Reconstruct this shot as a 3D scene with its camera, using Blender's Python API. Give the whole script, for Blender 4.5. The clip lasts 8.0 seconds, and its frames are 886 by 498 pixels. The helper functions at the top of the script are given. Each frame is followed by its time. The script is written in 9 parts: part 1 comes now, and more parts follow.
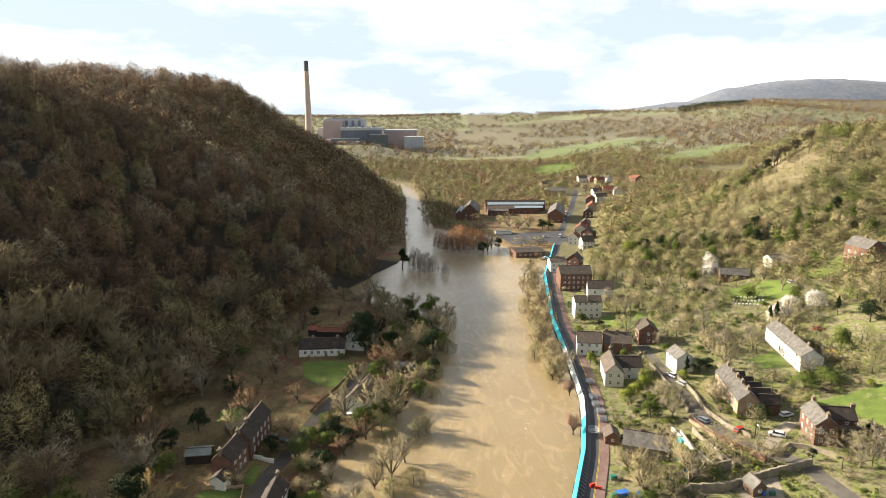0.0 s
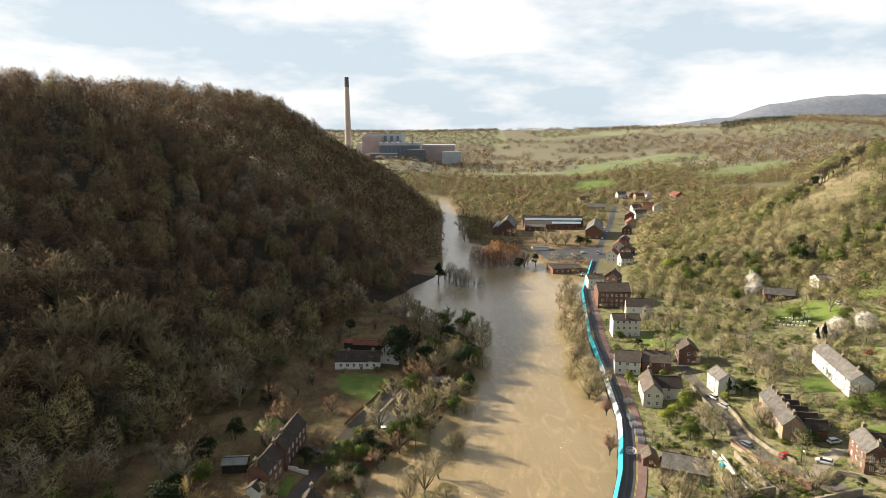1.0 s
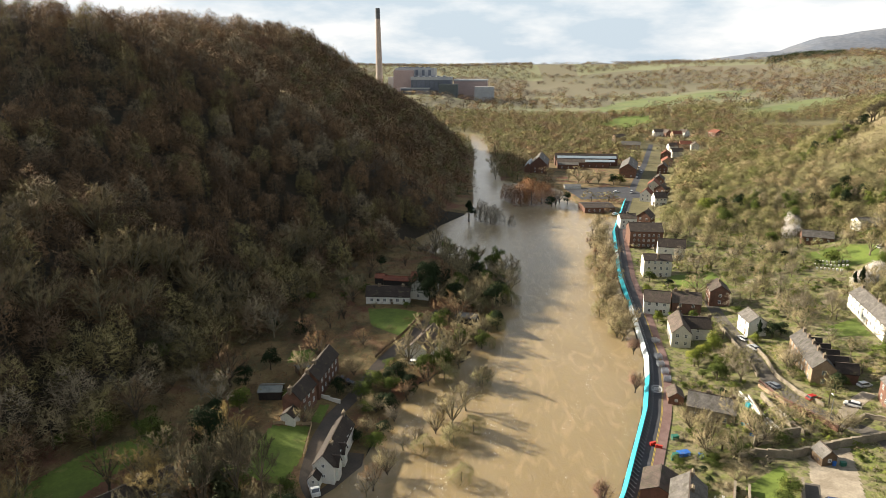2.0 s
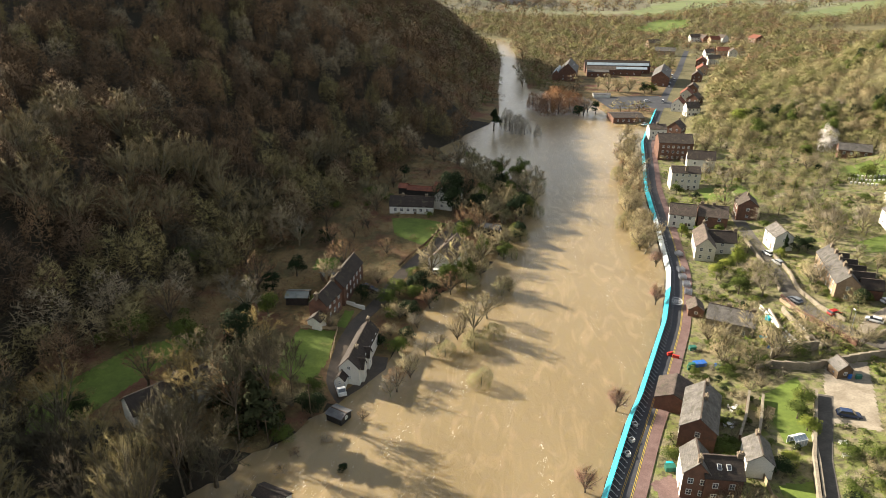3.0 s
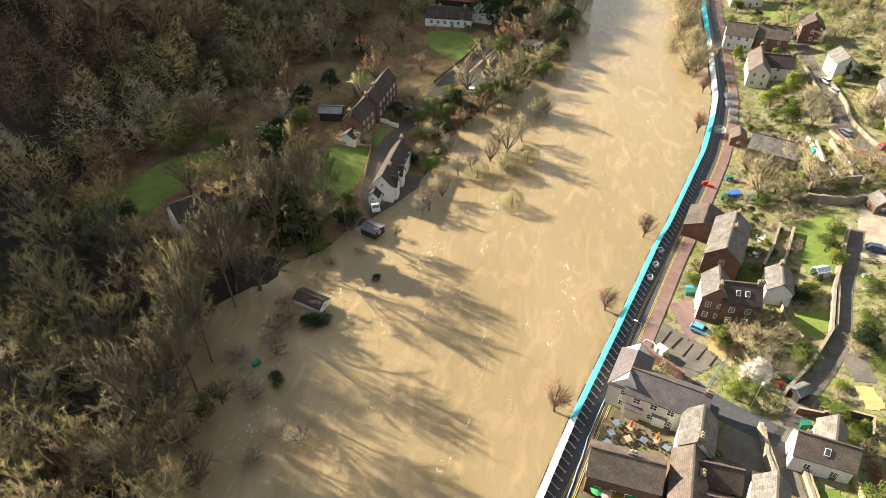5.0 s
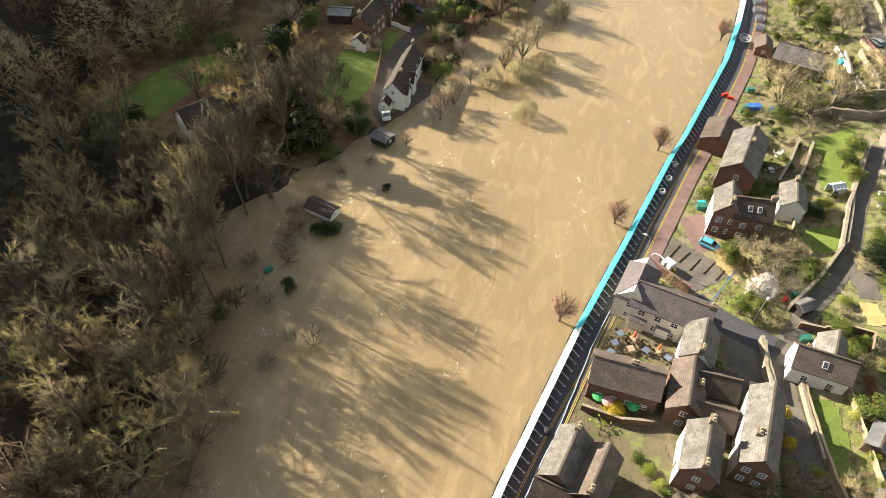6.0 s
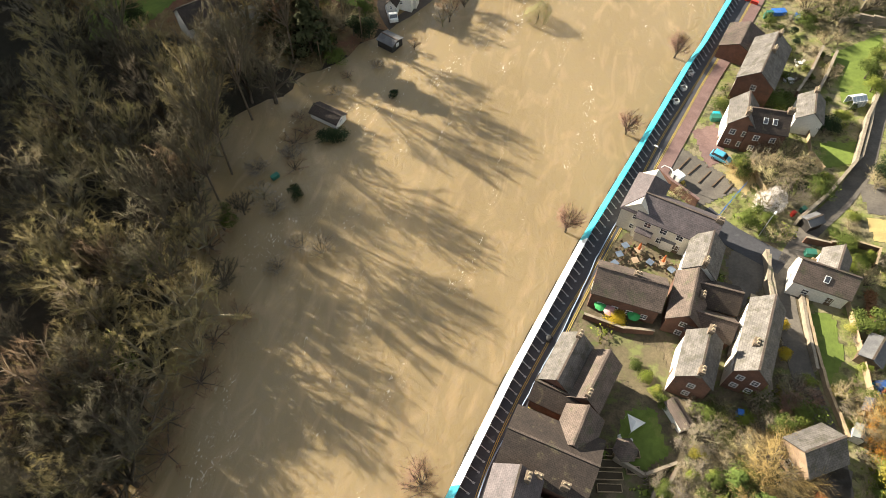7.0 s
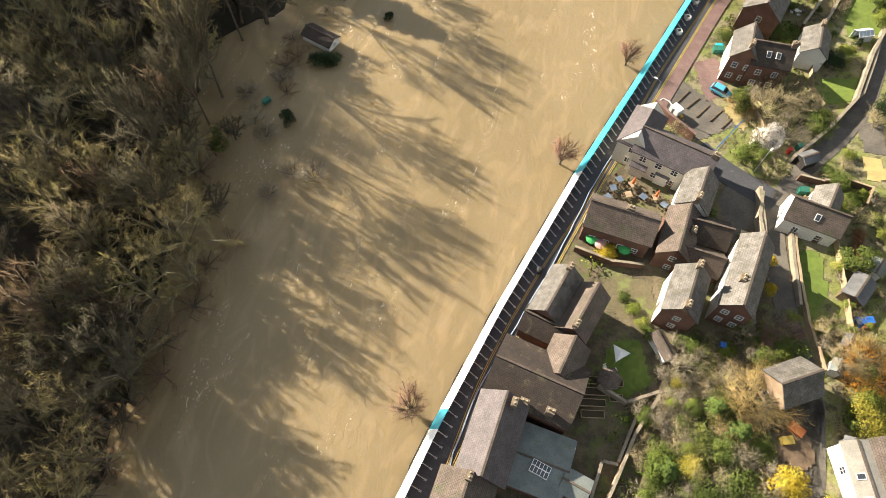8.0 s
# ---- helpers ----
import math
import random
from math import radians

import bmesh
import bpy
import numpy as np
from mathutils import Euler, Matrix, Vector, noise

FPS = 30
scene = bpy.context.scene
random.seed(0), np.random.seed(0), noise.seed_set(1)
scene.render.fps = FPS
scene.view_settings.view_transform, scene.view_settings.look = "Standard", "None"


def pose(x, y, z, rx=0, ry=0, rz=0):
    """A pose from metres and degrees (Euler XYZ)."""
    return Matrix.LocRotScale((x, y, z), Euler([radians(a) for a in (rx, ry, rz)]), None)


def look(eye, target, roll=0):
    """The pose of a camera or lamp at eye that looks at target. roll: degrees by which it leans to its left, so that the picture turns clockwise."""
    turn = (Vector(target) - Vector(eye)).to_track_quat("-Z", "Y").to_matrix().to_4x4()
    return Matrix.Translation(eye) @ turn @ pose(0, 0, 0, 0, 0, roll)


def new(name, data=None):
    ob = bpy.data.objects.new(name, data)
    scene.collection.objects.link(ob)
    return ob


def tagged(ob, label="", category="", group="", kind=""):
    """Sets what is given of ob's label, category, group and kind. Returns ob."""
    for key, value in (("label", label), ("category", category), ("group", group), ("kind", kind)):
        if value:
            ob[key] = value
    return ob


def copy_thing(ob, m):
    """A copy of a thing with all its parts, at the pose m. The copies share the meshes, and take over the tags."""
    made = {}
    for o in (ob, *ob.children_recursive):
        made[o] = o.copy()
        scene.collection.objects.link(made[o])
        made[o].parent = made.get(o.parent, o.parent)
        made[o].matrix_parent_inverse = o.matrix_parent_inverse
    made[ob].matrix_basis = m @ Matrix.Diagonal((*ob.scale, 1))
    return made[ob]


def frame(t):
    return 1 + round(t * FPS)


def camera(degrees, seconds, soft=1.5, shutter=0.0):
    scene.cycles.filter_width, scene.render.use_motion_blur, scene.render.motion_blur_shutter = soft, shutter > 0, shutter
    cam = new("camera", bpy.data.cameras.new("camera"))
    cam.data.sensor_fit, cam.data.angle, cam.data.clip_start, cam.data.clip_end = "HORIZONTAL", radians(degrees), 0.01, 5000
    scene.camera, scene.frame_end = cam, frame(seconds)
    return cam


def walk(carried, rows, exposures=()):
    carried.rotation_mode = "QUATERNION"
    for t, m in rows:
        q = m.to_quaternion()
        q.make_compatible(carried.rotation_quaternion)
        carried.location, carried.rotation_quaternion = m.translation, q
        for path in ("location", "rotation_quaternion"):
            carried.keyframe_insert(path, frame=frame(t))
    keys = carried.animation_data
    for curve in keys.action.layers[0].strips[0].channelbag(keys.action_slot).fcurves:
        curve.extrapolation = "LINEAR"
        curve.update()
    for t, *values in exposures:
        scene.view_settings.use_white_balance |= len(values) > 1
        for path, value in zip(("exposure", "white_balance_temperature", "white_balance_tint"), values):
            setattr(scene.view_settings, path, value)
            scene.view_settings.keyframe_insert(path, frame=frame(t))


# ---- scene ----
cam = camera(69.0, 8.0, 0.8)
PATH = [
    (0.0, pose(0, 0, 90, 78.221, 0.272, -0.070)),
    (0.5, pose(0, 0, 90, 79.510, 0.214, 1.657)),
    (1.0, pose(0, 0, 90, 79.551, 0.160, 3.244)),
    (1.2, pose(0, 0, 90, 79.213, 0.142, 3.829)),
    (2.3, pose(0, 0, 90, 71.497, 0.023, 6.768)),
    (2.5, pose(0, 0, 90, 69.934, 0.060, 7.199)),
    (3.0, pose(0, 0, 90, 66.041, 0.056, 8.232)),
    (3.5, pose(0, 0, 90, 62.083, -0.019, 9.231)),
    (4.0, pose(0, 0, 90, 58.112, -0.064, 10.142)),
    (4.5, pose(0, 0, 90, 54.124, -0.109, 11.003)),
    (4.7, pose(0, 0, 90, 52.545, -0.105, 11.310)),
    (5.8, pose(0, 0, 90, 43.852, -0.134, 12.819)),
    (6.0, pose(0, 0, 90, 42.255, -0.153, 13.048)),
    (6.5, pose(0, 0, 90, 38.231, -0.185, 13.609)),
    (7.0, pose(0, 0, 90, 34.216, -0.203, 14.065)),
    (7.5, pose(0, 0, 90, 30.176, -0.209, 14.490)),
    (7.6, pose(0, 0, 90, 29.360, -0.230, 14.560)),
    (7.7, pose(0, 0, 90, 28.540, -0.800, 14.660)),
    (7.8, pose(0, 0, 90, 28.007, -1.356, 14.754)),
    (7.9, pose(0, 0, 90, 28.007, -1.356, 14.754)),
    (8.0, pose(0, 0, 90, 28.007, -1.356, 14.754)),
]
walk(cam, PATH, ((0, 1.8), (0.5, 1.66), (1.0, 1.55), (2.5, 1.5), (3, 1.70), (3.5, 1.95), (4.5, 2.12), (6, 1.95), (8, 1.86)))

# ---- world, sun ----
SUN_FROM, SUN_UP = 158.5, 24.5   # degrees from +x towards +y; height over the horizon
world = bpy.data.worlds.new("sky")
scene.world = world
world.use_nodes = True
wn = world.node_tree.nodes
wl = world.node_tree.links
wn.clear()
sky = wn.new("ShaderNodeTexSky")
sky.sky_type = "NISHITA"
sky.sun_disc = False
sky.sun_elevation = radians(SUN_UP)
sky.sun_rotation = radians(90 - SUN_FROM)
sky.dust_density = 2.0
sky_out = wn.new("ShaderNodeOutputWorld")
sky_bg = wn.new("ShaderNodeBackground")
sky_bg.inputs["Strength"].default_value = 0.0248
coord = wn.new("ShaderNodeTexCoord")
stretch = wn.new("ShaderNodeMapping")
stretch.inputs["Scale"].default_value = (1.0, 1.0, 3.2)
wl.new(coord.outputs["Generated"], stretch.inputs["Vector"])
cloud = wn.new("ShaderNodeTexNoise")
cloud.inputs["Scale"].default_value = 3.4
cloud.inputs["Detail"].default_value = 7.0
cloud.inputs["Roughness"].default_value = 0.55
wl.new(stretch.outputs["Vector"], cloud.inputs["Vector"])
cover = wn.new("ShaderNodeMapRange")
cover.inputs["From Min"].default_value = 0.46
cover.inputs["From Max"].default_value = 0.60
wl.new(cloud.outputs["Fac"], cover.inputs["Value"])
blend = wn.new("ShaderNodeMix")
blend.data_type = "RGBA"
blend.inputs[6].default_value = (9.9, 11.5, 12.8, 1)
blend.inputs[7].default_value = (16.2, 16.1, 15.9, 1)
wl.new(cover.outputs["Result"], blend.inputs["Factor"])
veil = wn.new("ShaderNodeMix")
veil.data_type = "RGBA"
height = wn.new("ShaderNodeSeparateXYZ")
wl.new(coord.outputs["Generated"], height.inputs["Vector"])
clearing = wn.new("ShaderNodeMapRange")   # cloud over the horizon, clearer sky overhead
clearing.interpolation_type = "SMOOTHSTEP"
clearing.inputs["From Min"].default_value, clearing.inputs["From Max"].default_value = 0.10, 0.65
clearing.inputs["To Min"].default_value, clearing.inputs["To Max"].default_value = 0.9, 0.45
wl.new(height.outputs["Z"], clearing.inputs["Value"])
wl.new(clearing.outputs["Result"], veil.inputs["Factor"])
wl.new(sky.outputs["Color"], veil.inputs[6])
wl.new(blend.outputs[2], veil.inputs[7])
wl.new(veil.outputs[2], sky_bg.inputs["Color"])
wl.new(sky_bg.outputs["Background"], sky_out.inputs["Surface"])

sun = new("sun", bpy.data.lights.new("sun", "SUN"))
sun.data.energy, sun.data.angle, sun.data.color = 5.0, radians(0.6), (1.0, 0.89, 0.72)
sun_way = Vector((math.cos(radians(SUN_FROM)) * math.cos(radians(SUN_UP)), math.sin(radians(SUN_FROM)) * math.cos(radians(SUN_UP)), math.sin(radians(SUN_UP))))
sun.matrix_world = look(sun_way * 500, (0, 0, 0))


# ---- materials ----
def material(name, base, other=None, scale=0.5, rough=0.85, bump=0.0, bump_scale=8.0, metal=0.0, detail=6.0, random_tint=0.0, spots=None, spec=0.3, contrast=0.25):
    """A surface of two colours mixed by coarse and fine noise in world metres, with relief; random_tint varies it from object to object;
    spots: (colour, noise scale, threshold) lays stains over it."""
    m = bpy.data.materials.new(name)
    m.use_nodes = True
    n, l = m.node_tree.nodes, m.node_tree.links
    bsdf = n["Principled BSDF"]
    bsdf.inputs["Roughness"].default_value = rough
    bsdf.inputs["Metallic"].default_value = metal
    bsdf.inputs["Specular IOR Level"].default_value = spec
    geo = n.new("ShaderNodeNewGeometry")
    other = other or tuple(c * 0.7 for c in base)

    def tex(sc, det):
        t = n.new("ShaderNodeTexNoise")
        t.inputs["Scale"].default_value, t.inputs["Detail"].default_value = sc, det
        t.inputs["Roughness"].default_value = 0.6
        l.new(geo.outputs["Position"], t.inputs["Vector"])
        return t

    def ramp(src, a, b):
        r = n.new("ShaderNodeMapRange")
        r.inputs["From Min"].default_value, r.inputs["From Max"].default_value = a, b
        l.new(src, r.inputs["Value"])
        return r.outputs["Result"]

    coarse, fine = tex(scale, detail), tex(scale * 9, 4.0)
    mix = n.new("ShaderNodeMix")
    mix.data_type = "RGBA"
    mix.inputs[6].default_value, mix.inputs[7].default_value = (*base, 1), (*other, 1)
    l.new(ramp(coarse.outputs["Fac"], 0.5 - contrast * 0.5, 0.5 + contrast * 0.5), mix.inputs["Factor"])
    grain = n.new("ShaderNodeMix")
    grain.data_type, grain.blend_type = "RGBA", "MULTIPLY"
    grain.inputs["Factor"].default_value = 0.35
    l.new(mix.outputs[2], grain.inputs[6])
    l.new(ramp(fine.outputs["Fac"], 0.2, 0.75), grain.inputs[7])
    out = grain.outputs[2]
    if spots:
        s = tex(spots[1], 8.0)
        over = n.new("ShaderNodeMix")
        over.data_type = "RGBA"
        over.inputs[7].default_value = (*spots[0], 1)
        l.new(ramp(s.outputs["Fac"], spots[2], spots[2] + 0.12), over.inputs["Factor"])
        l.new(out, over.inputs[6])
        out = over.outputs[2]
    if random_tint:
        info = n.new("ShaderNodeObjectInfo")
        hsv = n.new("ShaderNodeHueSaturation")
        v = n.new("ShaderNodeMapRange")
        v.inputs["To Min"].default_value, v.inputs["To Max"].default_value = 1 - random_tint, 1 + random_tint
        l.new(info.outputs["Random"], v.inputs["Value"])
        l.new(v.outputs["Result"], hsv.inputs["Value"])
        l.new(out, hsv.inputs["Color"])
        out = hsv.outputs["Color"]
    l.new(out, bsdf.inputs["Base Color"])
    if bump:
        rel = tex(bump_scale, 8.0)
        b = n.new("ShaderNodeBump")
        b.inputs["Strength"].default_value = bump
        b.inputs["Distance"].default_value = 0.5 / bump_scale
        l.new(rel.outputs["Fac"], b.inputs["Height"])
        l.new(b.outputs["Normal"], bsdf.inputs["Normal"])
    return m


def foliage(name, base, other, third, patch=0.12, fine=0.9, rough=0.8):
    """Twigs or leaves: three colours, by noise at the size of a crown and of a twig bunch."""
    m = material(name, base, other, scale=patch, rough=rough, detail=2.0, spots=(third, patch * 2.3, 0.56), spec=0.1, contrast=0.3)
    n, l = m.node_tree.nodes, m.node_tree.links
    bsdf = n["Principled BSDF"]
    old = bsdf.inputs["Base Color"].links[0].from_socket
    geo = n.new("ShaderNodeNewGeometry")
    grain = n.new("ShaderNodeTexNoise")
    grain.inputs["Scale"].default_value, grain.inputs["Detail"].default_value, grain.inputs["Roughness"].default_value = fine, 6.0, 0.75
    l.new(geo.outputs["Position"], grain.inputs["Vector"])
    r = n.new("ShaderNodeMapRange")
    r.inputs["From Min"].default_value, r.inputs["From Max"].default_value = 0.33, 0.66
    r.inputs["To Min"].default_value, r.inputs["To Max"].default_value = 0.78, 1.22
    l.new(grain.outputs["Fac"], r.inputs["Value"])
    mul = n.new("ShaderNodeMix")
    mul.data_type, mul.blend_type = "RGBA", "MULTIPLY"
    mul.inputs["Factor"].default_value = 1.0
    mul.clamp_result = False
    l.new(old, mul.inputs[6])
    l.new(r.outputs["Result"], mul.inputs[7])
    l.new(mul.outputs[2], bsdf.inputs["Base Color"])
    return m


# ---- the lie of the land ----
# banks, barrier line, hill foot and lane as x over y
LEFT_Y = [-200, -60, 11, 22, 44, 59, 75, 92, 110, 128, 150, 167, 185, 214, 264, 290, 305, 330, 360, 389, 420, 506, 670, 800, 900, 1000]
LEFT_X = [-44, -42, -46, -49, -57, -61, -63, -54, -42, -33, -30, -26, -13, -6, -2, -14, -40, -50, -40, -28, -24, -30, -38, -50, -120, -260]
BAR_Y = [-200, -60, -10, 10, 20, 38, 67, 89, 115, 123, 158, 176, 190, 221, 273, 287, 353, 440, 507, 615, 751, 900, 1200]
BAR_X = [-40, -21, -10.5, -6.3, -4.3, 0, 8, 15, 23, 26, 37, 41, 43.5, 45.5, 48, 49.5, 57, 77, 93, 121, 153, 190, 260]
RIGHT_Y = [-200, 380, 395, 420, 447, 480, 500, 516, 650, 791, 860, 900, 960, 1000]
RIGHT_X = [900, 900, 62, 47, 41, 37, 8, -8, -19, -34, -48, -75, -180, -260]
FOOT_Y = [-200, -60, 0, 60, 110, 150, 200, 270, 310, 350, 600, 700, 850, 1000, 1400]
FOOT_X = [-75, -75, -82, -104, -114, -102, -92, -84, -62, -42, -38, -60, -190, -380, -900]


def step(a, b, v):
    s = np.clip((v - a) / (b - a), 0, 1)
    return s * s * (3 - 2 * s)


def ripple(x, y, size):
    """Smooth unevenness between -1 and 1."""
    a, b = x / size, y / size
    return (np.sin(a * 1.7 + 1.3 * np.sin(b * 1.1)) + np.sin(b * 2.3 + 1.7 * np.sin(a * 0.9 + 2)) + np.sin((a + b) * 1.3 + 0.5)) / 3


def soft_cap(v, top, knee):
    return top - knee * np.log1p(np.exp(np.clip((top - v) / knee, -40, 40)))


def barrier_x(y):
    return np.interp(y, BAR_Y, BAR_X)


def land(x, y):
    """The height of the ground in metres over the flood water."""
    x, y = np.asarray(x, float), np.asarray(y, float)
    left, bar = np.interp(y, LEFT_Y, LEFT_X), np.interp(y, BAR_Y, BAR_X)
    right = np.minimum(np.interp(y, RIGHT_Y, RIGHT_X), bar - 0.6)
    # south bank: a narrow flood plain, then the steep wooded edge
    inland = left - x + (2.2 * ripple(x, y, 5) + 1.6 * ripple(y, x, 2.3)) * (1 - step(95, 130, y))
    u = np.interp(y, FOOT_Y, FOOT_X) - x
    # hill height where y < 330 is set to shape sunlight on the bank
    w = np.maximum(step(190, 330, y), 0.72 * (1 - step(115, 200, y)) * step(60, 150, y))
    rise = (0.62 + 0.23 * w) * np.minimum(u, 42) + (0.38 + 0.14 * w) * np.maximum(u - 42, 0)
    top = 77 + 32 * w
    edge = soft_cap(rise, top, 9) - soft_cap(np.zeros_like(u), top, 9)
    edge = np.where(u > 0, edge * (1 + 0.05 * ripple(x, y, 38)), 0)
    # unseen swell added behind the bank to throw it into shade
    edge = edge + 12 * np.exp(-((x + 255) / 75) ** 2 - ((y - 110) / 75) ** 2)
    edge = edge * (1 - step(700, 1050, y + 0.3 * x))
    edge = edge + 15 * np.exp(-((x + 196) / 38) ** 2 - ((y - 655) / 70) ** 2) + 9 * np.exp(-((x + 226) / 40) ** 2 - ((y - 530) / 60) ** 2)
    south = np.clip(inland * 0.13, -2.5, 3.2) + edge + 0.35 * ripple(x, y, 21) * step(4, 20, inland)
    # north bank: quay, gardens, then the hill with its spur
    d = x - bar
    gentle = 0.9 + 0.10 * np.clip(d - 13, 0, None) + 0.20 * np.clip(d - 88, 0, None)
    spur = 0.9 + 0.30 * np.clip(d - 22, 0, None) + 0.55 * np.clip(d - 108, 0, None)
    w = step(285, 400, y - 0.12 * d) * (1 - step(465, 560, y + 0.1 * d))
    north = gentle * (1 - w) + spur * w
    north = soft_cap(north, 76, 7)
    far = 0.9 + 0.085 * np.clip(d - 25, 0, None)
    f = step(470, 640, y + 0.1 * d)
    north = north * (1 - f) + soft_cap(far, 58, 8) * f
    bank = np.clip((x - right) * 0.9, -2.5, 0.8)
    north = np.where(d > 2.6, np.maximum(north, 0.8), bank)
    mid = 0.5 * (left + np.minimum(right, bar))
    z = np.where(x < mid, south, north)
    # beyond the bend: meadows that climb to the skyline
    toward = x / np.maximum(y, 600) * 2800
    crest = np.interp(toward, [-1500, -535, -222, 66, 522, 833, 1023, 1167, 1357, 1597, 1881, 3500], [92, 82, 84, 88, 92, 104, 109, 133, 150, 140, 132, 125])
    plain = 6 + np.clip((x - 60) * 0.055, 0, 48) + 24 * np.exp(-(((x + 190) / 120) ** 2) - ((y - 1330) / 170) ** 2)
    climb = step(1650, 2850, y + 160 * ripple(x, y, 500))
    z_far = plain + (crest - plain) * climb + 9 * ripple(x, y, 230) * step(1000, 1800, y) * (1 - 0.6 * climb) + 16 * ripple(x + 500, y, 360) * step(1500, 2000, y) * (1 - climb)
    z_far = z_far - 0.03 * np.clip(y - 2950, 0, None)
    k = step(800, 1050, y)
    return z * (1 - k) + z_far * k




M = {
    "soil": material("soil", (0.085, 0.062, 0.038), (0.05, 0.04, 0.024), 0.08, 0.95, 0.6, 0.7, spots=((0.12, 0.10, 0.05), 0.05, 0.52)),
    # leaf litter, set darker than its own tone for shade under trees
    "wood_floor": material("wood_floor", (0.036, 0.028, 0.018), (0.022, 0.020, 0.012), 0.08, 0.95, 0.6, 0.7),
    "asphalt": material("asphalt", (0.045, 0.047, 0.055), (0.06, 0.06, 0.066), 0.25, 0.75, 0.15, 20, spots=((0.085, 0.085, 0.09), 0.4, 0.6)),
    "lane": material("lane", (0.135, 0.12, 0.10), (0.09, 0.08, 0.07), 0.3, 0.9, 0.2, 8),
    "brick_path": material("brick_path", (0.155, 0.095, 0.085), (0.20, 0.13, 0.118), 0.5, 0.85, 0.2, 12),
    "grass": material("grass", (0.135, 0.185, 0.032), (0.092, 0.130, 0.024), 0.15, 0.9, 0.5, 5, spots=((0.19, 0.18, 0.06), 0.22, 0.6)),
    "far_field": material("far_field", (0.17, 0.20, 0.075), (0.13, 0.16, 0.06), 0.01, 0.9, 0, 1, spots=((0.2, 0.18, 0.1), 0.012, 0.62)),
    "gravel": material("gravel", (0.36, 0.31, 0.24), (0.24, 0.20, 0.15), 0.25, 0.95, 0.4, 10),
    "brick": material("brick", (0.185, 0.098, 0.068), (0.13, 0.07, 0.05), 0.7, 0.9, 0.3, 14, spots=((0.085, 0.06, 0.05), 0.5, 0.58), random_tint=0.15),
    "pale_brick": material("pale_brick", (0.42, 0.30, 0.20), (0.33, 0.23, 0.15), 0.7, 0.9, 0.3, 14, random_tint=0.1),
    "white_wall": material("white_wall", (0.78, 0.76, 0.70), (0.66, 0.64, 0.57), 0.5, 0.85, 0.1, 12, contrast=0.5),
    "cream_wall": material("cream_wall", (0.66, 0.62, 0.52), (0.55, 0.51, 0.42), 0.5, 0.85, 0.1, 12, contrast=0.5),
    "slate": material("slate", (0.190, 0.172, 0.155), (0.120, 0.110, 0.100), 0.6, 0.7, 0.3, 10, spots=((0.085, 0.078, 0.062), 0.8, 0.50), random_tint=0.18),
    "lilac_slate": material("lilac_slate", (0.142, 0.119, 0.122), (0.098, 0.084, 0.087), 0.6, 0.65, 0.3, 10, spots=((0.10, 0.08, 0.082), 1.1, 0.54)),
    "tile": material("tile", (0.155, 0.118, 0.097), (0.100, 0.078, 0.064), 0.5, 0.85, 0.35, 9, spots=((0.085, 0.08, 0.05), 0.6, 0.54), random_tint=0.15),
    "red_tile": material("red_tile", (0.30, 0.105, 0.06), (0.2, 0.075, 0.05), 0.5, 0.85, 0.35, 9, random_tint=0.15),
    "dark_tile": material("dark_tile", (0.07, 0.053, 0.043), (0.048, 0.038, 0.032), 0.5, 0.85, 0.35, 9, spots=((0.12, 0.10, 0.06), 0.6, 0.58)),
    "frame": material("frame", (0.80, 0.80, 0.78), (0.72, 0.72, 0.70), 1.0, 0.5),
    "glass": material("glass", (0.03, 0.035, 0.045), (0.05, 0.055, 0.065), 1.0, 0.08, spec=0.8),
    "timber": material("timber", (0.16, 0.11, 0.07), (0.10, 0.07, 0.045), 1.0, 0.85),
    "pale_timber": material("pale_timber", (0.42, 0.32, 0.2), (0.32, 0.24, 0.15), 1.0, 0.85),
    "stone": material("stone", (0.33, 0.28, 0.21), (0.22, 0.185, 0.14), 0.5, 0.95, 0.6, 4, spots=((0.12, 0.13, 0.07), 0.6, 0.58)),
    "stack": material("sooty_stack_brick", (0.250, 0.195, 0.140), (0.150, 0.118, 0.090), 2.5, 0.95, 0.3, 14),
    "pot": material("pot", (0.46, 0.38, 0.25), (0.36, 0.29, 0.19), 1.5, 0.9),
    "metal": material("metal", (0.42, 0.44, 0.47), (0.34, 0.36, 0.4), 1.0, 0.4, metal=0.6),
    "concrete": material("concrete", (0.38, 0.34, 0.30), (0.30, 0.26, 0.23), 0.05, 0.9),
}


